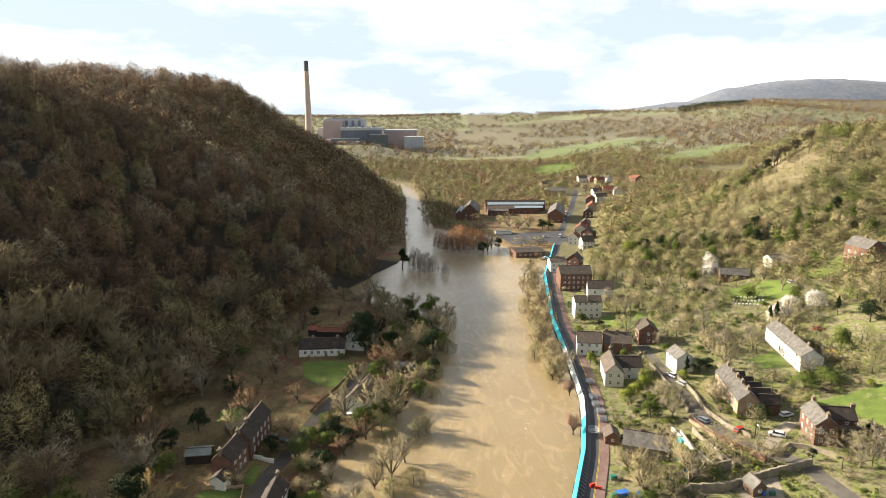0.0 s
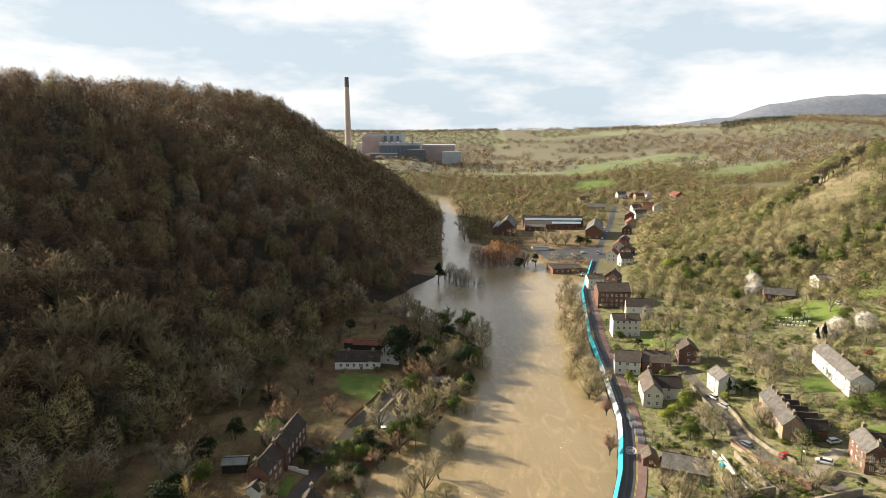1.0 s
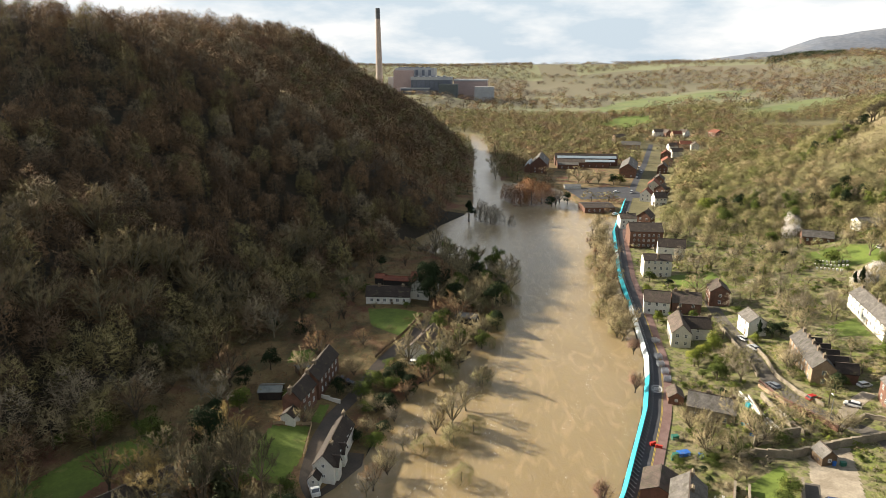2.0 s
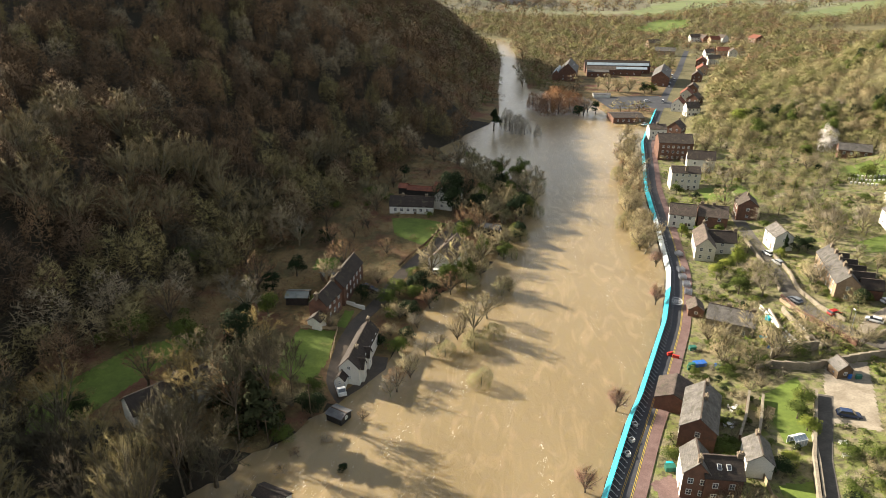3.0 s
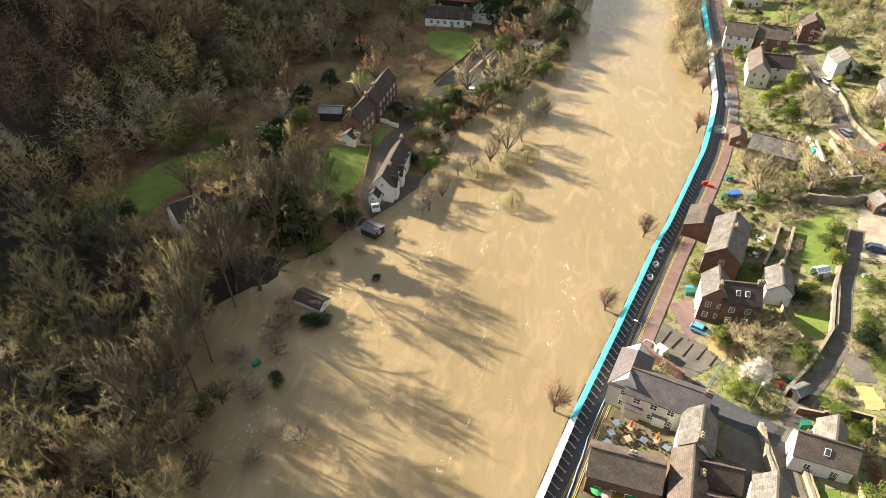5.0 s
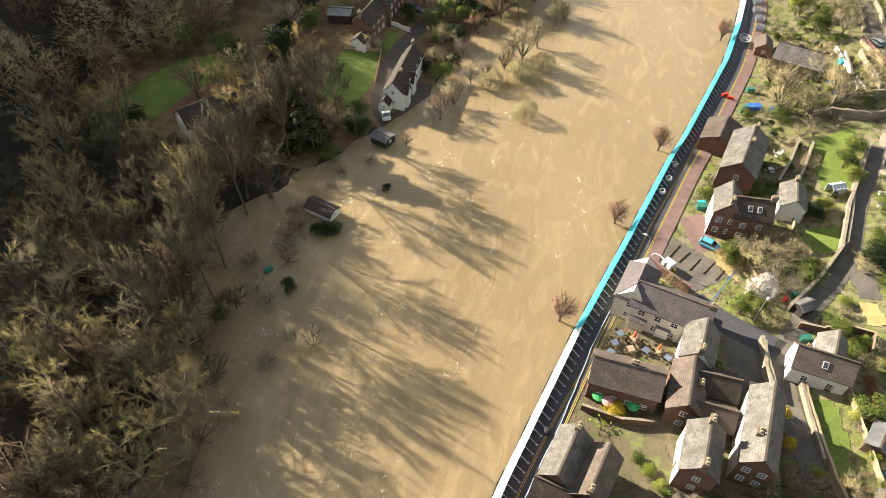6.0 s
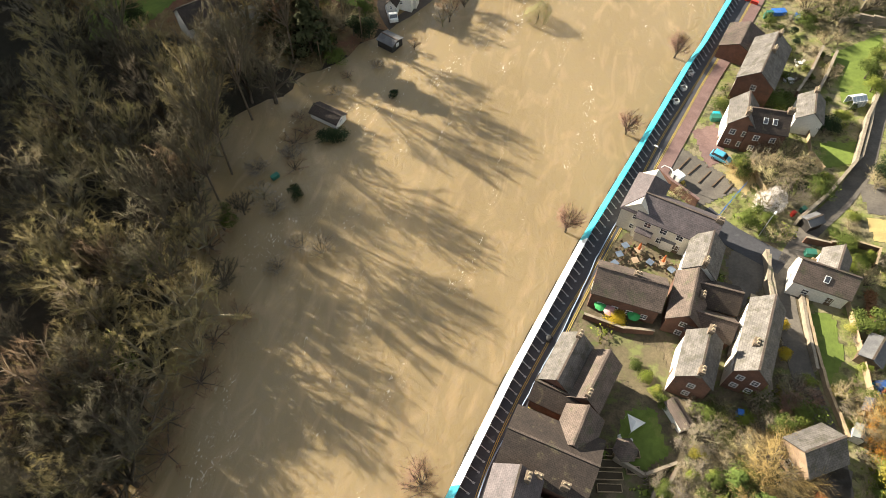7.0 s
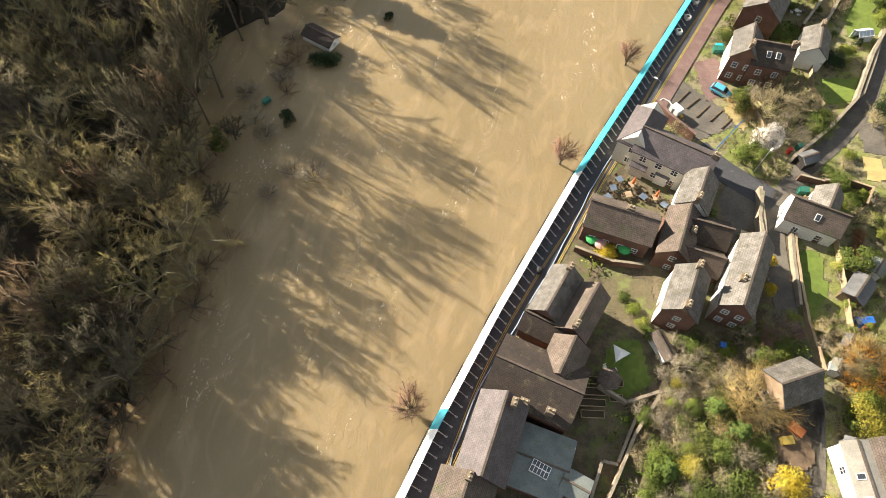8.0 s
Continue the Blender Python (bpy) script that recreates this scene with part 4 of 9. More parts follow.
def add_block(parent, at=(0, 0), turn=0.0, size=(8, 6), eave=4.8, ridge=7.2, wall="brick", roof="tile", windows="", chimneys=(), hip=0.0, door=True, win=(1.0, 1.25), skylights=0, base=0.0, front=""):
    """One gabled block of a house. windows: words such as f3x2 (side f, b, l or r; how many; storeys). chimneys: rows of along, across, height over the ridge."""
    L, W = size
    m = pose(at[0], at[1], base, 0, 0, turn)
    bm = bmesh.new()
    gable_walls(bm, L, W, eave, ridge)
    wall_ob = part("wall", bm, M[wall], parent)
    wall_ob.matrix_basis = m
    if front:
        bm = bmesh.new()
        box(bm, -L / 2 + 0.02, L / 2 - 0.02, -W / 2 - 0.035, -W / 2 + 0.03, -2.4, eave - 0.1)
        part("render_coat", bm, M[front], parent, "whitewashed front").matrix_basis = m
    bm = bmesh.new()
    gable_roof(bm, L, W, eave + 0.02, ridge + 0.02, hip=hip)
    roof_ob = part("roof", bm, M[roof], parent)
    roof_ob.matrix_basis = m
    if not hip:
        bm = bmesh.new()
        box(bm, -L / 2 - 0.27, L / 2 + 0.27, -0.14, 0.14, ridge + 0.1, ridge + 0.27)
        part("ridge_tiles", bm, M["tile" if roof != "red_tile" else "red_tile"], roof_ob)
    for along, across, up in chimneys:
        z = ridge - abs(across) * (ridge - eave) / (W / 2)
        add_chimney(parent, m, along, across, z - 0.8, z + up, M["stack"])
    for word in windows.split():
        n, storeys = (int(v) for v in word[1:].split("x"))
        run = L if word[0] in "fb" else W
        q = {"f": pose(0, -W / 2 - (0.036 if front else 0), 0), "b": pose(0, W / 2, 0, 0, 0, 180), "l": pose(-L / 2, 0, 0, 0, 0, -90), "r": pose(L / 2, 0, 0, 0, 0, 90)}[word[0]]
        for s in range(storeys):
            for k in range(n):
                x = ((k + 0.5) / n - 0.5) * run * 0.88
                z = 0.95 + s * 2.55
                if word[0] in "lr" and z + win[1] > eave + (ridge - eave) * (1 - abs(x) / (W / 2)) - 0.2:
                    continue
                add_window(parent, m @ q @ pose(x, 0, z), *win)
        if door and word[0] == "f":
            bm = bmesh.new()
            box(bm, -0.45, 0.45, -0.06, 0.03, 0.0, 2.05, q @ pose(run * 0.02 + run * 0.44 / max(n, 1), 0, 0))
            part("door", bm, M["timber"], parent).matrix_basis = m
    for k in range(skylights):
        slope = math.degrees(math.atan2(ridge - eave, W / 2))
        x = ((k + 0.5) / skylights - 0.5) * L * 0.5
        bm = bmesh.new()
        box(bm, -0.4, 0.4, -0.55, 0.55, 0.16, 0.26, pose(x, -W / 4, (eave + ridge) / 2, slope))
        s = part("skylight", bm, M["frame"], parent)
        s.matrix_basis = m
        bm = bmesh.new()
        box(bm, -0.3, 0.3, -0.45, 0.45, 0.18, 0.275, pose(x, -W / 4, (eave + ridge) / 2, slope))
        part("pane", bm, M["glass"], s)
    return wall_ob


def house(x, y, turn, label, blocks, z=None, name="house", category="house"):
    h = thing(name, x, y, z, turn, label, category)
    for b in blocks:
        add_block(h, **b)
    for b in blocks:
        (L, W), at, tn = b["size"], b.get("at", (0, 0)), radians(b.get("turn", 0.0) + turn)
        n = max(1, round(L / 3))
        for k in range(n):
            o = ((k + 0.5) / n - 0.5) * L
            CLEAR.append((x + at[0] + math.cos(tn) * o, y + at[1] + math.sin(tn) * o, W / 2 + 1.0))
    return h


def B(x, y, turn, L, W, eave, ridge, wall, roof, windows="", chimneys=(), **more):
    return dict(at=(x, y), turn=turn, size=(L, W), eave=eave, ridge=ridge, wall=wall, roof=roof, windows=windows, chimneys=chimneys, **more)


def built(label, first, *rest, z=None, name="house", category="house"):
    """A house of one or more blocks given in world metres; it stands at the first one's middle."""
    x, y = first["at"]
    blocks = [dict(b, at=(b["at"][0] - x, b["at"][1] - y)) for b in (first, *rest)]
    return house(x, y, 0.0, label, blocks, z, name, category)


# quay houses, from the camera's feet along the road
built("brick town house with lilac slate roof on the quay", B(3.6, 18.8, -95, 10.5, 6.2, 6, 9, "brick", "lilac_slate", "f4x2 r2x2", [(-4.4, 1.2, 1.6)]), B(10.3, 18.0, -6, 7.2, 8.0, 3.2, 3.5, "brick", "zinc"), B(1.5, 10.0, -95, 7.0, 7.0, 6, 8.8, "brick", "tile", "f2x2", [(-3.0, 0, 1.2)]))
built("long brick hall with brown tiled roof by the road", B(7.7, 27.9, -10, 11.8, 8.5, 5, 7.5, "brick", "dark_tile", "l2x2", [(3.0, -3.6, 1.6), (-0.5, -3.9, 1.8)]), B(10.8, 31.6, -103, 5.5, 5.0, 5, 7.4, "brick", "tile"))
built("low brick shed with mossy tiled roof", B(7.6, 36.6, -13, 6.6, 4.0, 3.0, 5.0, "brick", "dark_tile", "l1x1"))
built("brick double-pile house with pale slate roof", B(8.0, 41.0, -106, 7.9, 4.6, 5, 7.4, "brick", "slate", "f3x2 r1x2", [(-3.5, 0, 0.9)]), B(12.2, 39.3, -107, 7.8, 4.4, 5, 7.4, "brick", "tile", "l1x2", [(3.4, 0, 0.9)]))
built("brick cottage with whitewashed front and slate roof", B(25.7, 45.3, -100, 7.3, 4.8, 5.5, 8, "brick", "slate", "f3x2 r1x2", [(3.3, 0, 1.0), (-3.3, 0, 1.0)], front="white_wall"))
built("long brick cottage with slate roof and roof lights", B(33.7, 50.1, -102, 12.4, 4.6, 5.5, 8, "brick", "slate", "f4x2 r2x2", [(2.0, -0.9, 0.8)], front="cream_wall"))
built("cream rendered riverside inn with lilac slate roof", B(22.3, 70.9, -15, 12.2, 6.4, 5.2, 7.7, "cream_wall", "lilac_slate", "f4x2", [(5.7, 0, 0.9)], win=(1.2, 1.3)), B(17.6, 69.4, -15, 2.4, 2.2, 2.4, 3.0, "cream_wall", "lilac_slate", door=False), B(21.6, 68.4, -15, 2.0, 1.6, 2.5, 2.7, "white_wall", "felt", door=False), B(26.3, 63.8, -101, 6.6, 5.0, 5.3, 7.9, "white_wall", "slate", "f2x2", [(3.0, 0.0, 1.0)]), B(16.7, 74.2, -106, 8.4, 5.2, 5.2, 7.7, "cream_wall", "lilac_slate", "f2x2 r1x2", hip=2.0))
built("brown tiled brick public house", B(15.6, 56.4, -5, 10.2, 6.0, 4.4, 7, "brick", "tile", "f4x1 l1x2", [(0.6, 0.5, 1.0)]), B(24.5, 56.0, -98, 8.6, 4.9, 4.6, 7, "brick", "tile", "r1x2", [(-0.5, 1.5, 1.0)]), B(28.4, 58.0, -3, 6.6, 5, 4.2, 6.4, "brick", "dark_tile"), B(27.8, 53.0, -6, 6.4, 4.4, 3.8, 6, "brick", "tile"))
built("brick bungalow with tiled roof and roof light", B(44.0, 64.2, -10, 8.0, 4.8, 3.4, 5.8, "white_wall", "tile", "l1x1 f2x1", skylights=1), B(45.7, 66.9, -107, 4.8, 4.0, 3.4, 5.6, "white_wall", "slate"))
built("pale stone barn with mossy slate roof", B(40.4, 35.9, 33, 5.6, 5.2, 4, 6.4, "pale_brick", "slate", "l1x1"))
built("brick three storey house with slate roof and white trim", B(32.4, 97.1, -95, 6.4, 4.8, 5.8, 8.4, "brick", "slate", "f2x2 r2x2", [(2.6, 0, 1.0)], front="white_wall"), B(36.5, 96.5, 2, 6.5, 6.2, 5.8, 8.2, "brick", "dark_tile", "f2x2", [(3.0, 0, 1.0)], skylights=2))
built("small white outbuilding with pale slate roof", B(45.0, 102.8, -97, 6.3, 4.6, 3.6, 5.5, "white_wall", "slate", "f2x1", [(-2.9, 0, 0.7)]))
built("brick terrace with pale slate roof on the quay", B(36.8, 113.5, -106, 13.5, 6.9, 5.3, 8.0, "brick", "slate", "f5x2 r1x2", [(-1.0, 0.6, 1.0), (-6.2, 0.4, 1.0)]), B(33.5, 123.0, -106, 8.0, 7.0, 3.0, 4.6, "brick", "tile"))
built("rendered cottage with gabled slate roof", B(57.6, 207.5, -97, 14, 6.0, 5.0, 8.0, "cream_wall", "tile", "f4x2 r2x2", [(-6.6, 0, 1)]), B(63.4, 209.2, -3, 8.5, 6.5, 4.8, 7.6, "cream_wall", "dark_tile", "f1x2", [(4, 0, 1)]))
# up the bank
built("stone terrace with slate roof and a row of chimneys", B(88.5, 181.9, -97, 22.0, 6.0, 5.3, 8.0, "pale_brick", "slate", "f7x2 r1x2", [(-9, 0, 1.1), (-4.5, 0, 1.1), (0, 0, 1.1), (4.5, 0, 1.1), (9.5, 0, 1.1)]), *[B(92.6 + 0.12 * o, 181.6 - o, -7, 5.5, 3.4, 4.2, 6.4, "brick", "dark_tile") for o in (-8.6, -4.3, 0, 4.3, 8.8)])
built("brick house with slate roof and rear wings", B(99.2, 157.4, -100, 10.5, 5.5, 5.5, 8, "brick", "slate", "f3x2 r2x2", [(-5, 0, 1), (5, 0, 1)]), B(105, 160, -9, 8.5, 5.5, 4.8, 7.2, "brick", "dark_tile", "f2x2", [(4, 0, 1)]), B(106, 154.5, -9, 6, 4.5, 2.6, 4.0, "brick", "dark_tile", "f2x1"))
built("long white cottage row with slate roof", B(121.8, 213.0, -97, 31, 7, 5, 7.5, "white_wall", "slate", "f8x2", [(-14, 0, 1), (0, 0, 1), (12, 0, 1)]))
built("small white gabled house with pale roof", B(81.9, 210.7, -85, 8.2, 6, 5, 7.2, "white_wall", "slate", "f2x2 r1x2"))
built("brick house with tall chimney on the bank", B(79.4, 240.1, -97, 9.0, 7, 5.5, 8, "brick", "tile", "f3x2 r1x2", [(0, 0, 1.2)]))
built("white gabled cottage beside the quay road", B(55.5, 233.4, -9, 9.0, 8, 5, 8, "white_wall", "tile", "f3x2 l2x2"), B(66, 233, -9, 10, 8, 5, 8, "brick", "tile", "f2x2", [(0, 0, 1.0), (-4, 0, 1)]))
built("cream three storey house with dark roof", B(64.3, 277.3, -1, 11.6, 8, 7.5, 9.3, "cream_wall", "dark_tile", "f4x3", [(0, -3, 2.0)]))
built("brick warehouse with dark slate roof", B(68.5, 327.5, -1, 16, 14, 8.5, 11.5, "brick", "dark_tile", "f6x3"))
built("white gabled house with dark roof", B(76, 301.7, -8, 12, 8, 6, 9, "white_wall", "dark_tile", "f2x2 l1x2"))
built("white house by the road with dark roof", B(66.0, 364.0, 5, 9, 8, 6, 8, "white_wall", "tile", "f3x2", [(0, 0, 1)]))
# south bank
built("dark roofed barn with white gable behind the cottage", B(-32.5, 236.0, 78, 13, 8, 4.4, 8.0, "white_wall", "dark_tile", "l1x2 b2x1", door=False), name="barn", category="barn")
built("long white cottage with dark roof behind a lawn", B(-44.8, 227.5, 3, 16.5, 7, 2.9, 5.8, "white_wall", "dark_tile", "f6x1", [(-3.5, 0, 0.8), (5.5, 0, 0.8)], win=(1.2, 1.2)), *[B(-44.8 + o, 225.6, 3, 1.5, 3.0, 3.3, 4.3, "white_wall", "dark_tile", door=False) for o in (-4.5, 0.2, 5.0)])
built("rusty red sheet-roofed farm range with open front", B(-43.5, 246.5, -4, 13, 5, 2.3, 3.3, "black_board", "red_tile"), B(-52.0, 247.5, -4, 3.4, 5, 2.8, 3.9, "black_board", "red_tile"), B(-37.5, 251.0, -4, 4.0, 4, 2.8, 3.9, "white_wall", "red_tile"))
built("white bungalow with brown tiled gable", B(-25.4, 187.0, -104, 15.0, 8, 3.4, 7, "white_wall", "tile", "r2x1 f3x1", [(-2, -1.5, 1)]))
built("dark brick terrace with tiled roof", B(-51.8, 160.5, -93, 16.6, 5.2, 5.3, 8, "brick", "dark_tile", "b5x2 r1x2", [(4, 0, 1)]), B(-53.2, 146.6, -98, 9, 5.2, 5.0, 7.6, "brick", "dark_tile", "b3x2 r1x1", [(-5, 0, 1), (5, 0, 1)]), B(-53.6, 139.9, -98, 3.4, 3.6, 2.2, 3.4, "white_wall", "dark_tile", door=False))
built("riverside cottage with white gable and tiled roof", B(-39.2, 128.8, -91, 17.6, 4.8, 4.0, 6.6, "white_wall", "dark_tile", "r1x2 b5x2", [(-8.3, 0, 0.9), (3.5, 0.4, 0.6)], win=(0.8, 0.9)), B(-41.0, 119.0, -91, 2.6, 2.3, 2.0, 3.2, "white_wall", "dark_tile", "r1x1", win=(0.6, 0.9), door=False), B(-37.4, 122.6, -1, 2.2, 2.4, 3.2, 5.0, "white_wall", "dark_tile", "r1x1", win=(0.7, 0.9), door=False), B(-37.2, 127.5, -1, 2.0, 2.4, 3.2, 5.0, "white_wall", "dark_tile", "r1x1", win=(0.7, 0.9), door=False))
built("white house among trees with dark roof", B(-73.3, 102.6, 52, 17, 7, 4.4, 7, "white_wall", "dark_tile", "f5x2", [(2, 0, 1)]))


# ---- paving, lawns, walls ----
def lawn(points, mat, label, category="lawn", cell=0.5, lift=0.07, name="lawn", clear=True):
    """A patch of ground cover inside a polygon, draped over the land."""
    px, py = np.array(points).T
    x, y = np.meshgrid(np.arange(px.min(), px.max() + cell, cell), np.arange(py.min(), py.max() + cell, cell))
    cx, cy = x[:-1, :-1] + cell / 2, y[:-1, :-1] + cell / 2
    inside = np.zeros(cx.shape, bool)
    for k in range(len(px)):
        x0, y0, x1, y1 = px[k - 1], py[k - 1], px[k], py[k]
        cross = ((y0 > cy) != (y1 > cy)) & (cx < (x1 - x0) * (cy - y0) / (y1 - y0 + 1e-9) + x0)
        inside ^= cross
    rng = np.random.default_rng(int(abs(px[0] * 7 + py[0])))
    x = x + rng.uniform(-0.25, 0.25, x.shape) * cell
    y = y + rng.uniform(-0.25, 0.25, y.shape) * cell
    v = np.stack([x, y, np.maximum(land(x, y), 0.02) + lift], -1).reshape(-1, 3)
    j, i = np.nonzero(inside)
    q = j * x.shape[1] + i
    f = np.stack([q, q + 1, q + 1 + x.shape[1], q + x.shape[1]], 1)
    ob = mesh_object(name, v, f, M[mat], smooth=True)
    if clear:
        for k in range(0, len(j), max(1, int(len(j) / 60))):
            CLEAR.append((float(cx[j[k], i[k]]), float(cy[j[k], i[k]]), 1.8))
    return tagged(ob, label, category, kind="structure")


def lane(points, wide, mat, label, category="lane", name="lane", lift=0.08):
    for (x0, y0), (x1, y1) in zip(points, points[1:]):
        n = max(1, int(math.hypot(x1 - x0, y1 - y0) / 3))
        for k in range(n):
            CLEAR.append((x0 + (x1 - x0) * k / n, y0 + (y1 - y0) * k / n, wide / 2 + 1.2))
    return ribbon(name, points, (-wide / 2, wide / 2), M[mat], lift, label, category)


def wall_run(points, high, thick, mat, label, name="garden_wall", coping="stone", category="wall", lift=0.0):
    """A free-standing wall along a line, with a coping."""
    w = thing(name, *points[0], 0.0, 0.0, label, category)
    bm, top = bmesh.new(), bmesh.new()
    for (x0, y0), (x1, y1) in zip(points, points[1:]):
        n = max(1, int(math.hypot(x1 - x0, y1 - y0) / 2.4))
        for k in range(n):
            ax, ay = x0 + (x1 - x0) * k / n - points[0][0], y0 + (y1 - y0) * k / n - points[0][1]
            bx, by = x0 + (x1 - x0) * (k + 1) / n - points[0][0], y0 + (y1 - y0) * (k + 1) / n - points[0][1]
            mx, my = (ax + bx) / 2, (ay + by) / 2
            ln, tn = math.hypot(bx - ax, by - ay), math.degrees(math.atan2(by - ay, bx - ax))
            z = float(land(mx + points[0][0], my + points[0][1])) + lift
            box(bm, -ln / 2, ln / 2, -thick / 2, thick / 2, -0.6, high, pose(mx, my, z, 0, 0, tn))
            box(top, -ln / 2 - 0.02, ln / 2 + 0.02, -thick / 2 - 0.05, thick / 2 + 0.05, high, high + 0.1, pose(mx, my, z, 0, 0, tn))
    part("masonry", bm, M[mat], w)
    part("coping", top, M[coping], w)
    return w


def fence_run(points, high, mat, label, gap=2.2):
    """A board fence with posts and rails."""
    w = thing("garden_fence", *points[0], 0.0, 0.0, label, "fence")
    for (x0, y0), (x1, y1) in zip(points, points[1:]):
        n = max(1, int(math.hypot(x1 - x0, y1 - y0) / gap))
        for k in range(n):
            ax, ay = x0 + (x1 - x0) * k / n - points[0][0], y0 + (y1 - y0) * k / n - points[0][1]
            bx, by = x0 + (x1 - x0) * (k + 1) / n - points[0][0], y0 + (y1 - y0) * (k + 1) / n - points[0][1]
            mx, my = (ax + bx) / 2, (ay + by) / 2
            ln, tn = math.hypot(bx - ax, by - ay), math.degrees(math.atan2(by - ay, bx - ax))
            z = float(land(mx + points[0][0], my + points[0][1]))
            bm = bmesh.new()
            box(bm, -ln / 2 + 0.06, ln / 2 - 0.06, -0.03, 0.03, 0.1, high, pose(mx, my, z, 0, 0, tn))
            box(bm, -ln / 2 + 0.06, ln / 2 - 0.06, 0.03, 0.09, high * 0.7, high * 0.7 + 0.1, pose(mx, my, z, 0, 0, tn))
            part("board_panel", bm, M[mat], w)
            bm = bmesh.new()
            box(bm, -0.06, 0.06, -0.06, 0.06, -0.4, high + 0.12, pose(ax, ay, z, 0, 0, tn))
            part("post", bm, M[mat], w)
    return w


lane([(77.0, 244), (76.1, 224.4), (75.8, 202.6), (76.2, 189.6), (75.2, 177), (76.8, 166), (79.8, 157.6), (83.5, 151), (88.8, 145.3), (89.6, 137.1), (91.0, 125)], 4.2, "lane", "worn asphalt lane climbing the bank between walls")
lane([(83.5, 151), (87, 157), (92, 162), (97, 166)], 3.6, "gravel", "pale gravel drive to the brick house")
lane([(66.0, 126.6), (57.8, 105.1), (54.5, 92), (49.6, 83.1), (44.1, 75.9), (40.2, 68.0), (39.4, 62.3), (40.6, 53.4), (41.6, 47), (43.6, 41.0), (44.8, 33), (44.4, 24)], 3.2, "lane", "narrow worn lane between garden walls")
lane([(44.5, 36), (43, 27), (45, 18), (47, 8)], 4.0, "lane", "worn asphalt yard and track")
lane([(40, 68), (36.5, 70), (31, 73), (27, 77)], 4.5, "asphalt", "dark courtyard lane behind the inn")
lane([(-24, 222), (-26.9, 212.6), (-33.6, 189.4), (-38.5, 173.2), (-41.6, 155.9), (-44.2, 146.0), (-45.0, 135), (-43.5, 120), (-40, 115), (-36, 112)], 3.6, "wet_lane", "wet muddy lane on the south bank")
lane([(-35.5, 132), (-34.5, 122), (-38, 115.5)], 5.0, "wet_lane", "wet dark forecourt of the riverside cottage")
lawn([(19.8, 86.0), (23.5, 92.0), (31, 87), (33.5, 83.5), (27, 78.5)], "lane", "dark asphalt car park with timber bay dividers", "car park", name="car_park")
lawn([(28.2, 88), (25, 97), (29.5, 100), (31.5, 91)], "brick_path", "red brick paved forecourt", "forecourt", name="forecourt")
lawn([(12, 61), (13.2, 67.5), (24, 64.8), (22, 58.8)], "moss_gravel", "mossy flagged beer garden terrace", "terrace", name="terrace")
lawn([(13.2, 46), (15, 50.5), (22, 48.5), (24.5, 41.5), (20, 40)], "moss_gravel", "mossy gravel drive between cottages", "drive", name="drive")
lawn([(70.4, 139), (80, 140), (72, 114), (63.9, 116.2), (66.5, 128.6)], "gravel", "pale gravel parking court", "drive", name="drive")
lawn([(31.0, 67.0), (33, 71), (38, 69), (36.5, 63), (33, 58)], "lane", "dark tarmac courtyard behind the inn", "courtyard", name="courtyard")
lawn([(42.7, 59.5), (46.3, 60), (47.2, 52.7), (44.6, 46.9), (42.9, 51)], "grass", "bright green mown garden lawn")
lawn([(52.1, 125.7), (63, 134), (58.5, 112.0), (52.8, 109.7)], "grass", "green garden lawn with moss")
lawn([(47.6, 98), (54.0, 99), (52.5, 93), (47.1, 91)], "grass", "green garden lawn below the wall")
lawn([(-51, 219), (-39.6, 219.5), (-29.7, 216), (-33.5, 194), (-46.5, 203)], "grass", "green lawn before the white cottage")
lawn([(-57.4, 136.9), (-48.5, 139.4), (-46.6, 126), (-48.2, 117.2), (-53.2, 117.2), (-56.9, 119.1), (-58.3, 128.6)], "grass", "dark green mown lawn on the south bank")
lawn([(-105.0, 99.5), (-95.4, 123.4), (-82.8, 130.8), (-82.5, 121.5), (-87.1, 107.2), (-90.2, 92.6), (-98.2, 90)], "grass", "dark green meadow below the wood")
lawn([(-66.6, 179), (-59.3, 182), (-58.7, 172.7), (-65.6, 171.7)], "grass", "small green lawn behind the terrace")
lawn([(-49, 141.5), (-46.5, 141.5), (-46.4, 150.5), (-49, 150)], "grass", "small green front garden lawn")
lawn([(130, 294.2), (148.9, 299), (160, 285), (152, 269), (134, 270)], "grass", "sunlit green paddock on the bank")
lawn([(108, 176), (134, 184), (138, 160), (121, 150), (116.4, 164.8)], "grass", "bright green orchard lawn")
lawn([(105.1, 211.1), (118, 218), (116, 203), (104, 204)], "grass", "green garden lawn before the white row")
lawn([(69.4, 274), (88, 276), (90, 254), (70, 258)], "grass", "rough green grass bank")
lawn([(16.5, 31), (17.5, 38), (21.5, 39), (23.5, 33), (20, 29)], "grass", "shaded green back garden lawn")
lawn([(165, 285), (188, 300), (190, 285), (172, 276)], "grass", "green terrace lawn by the brick house")

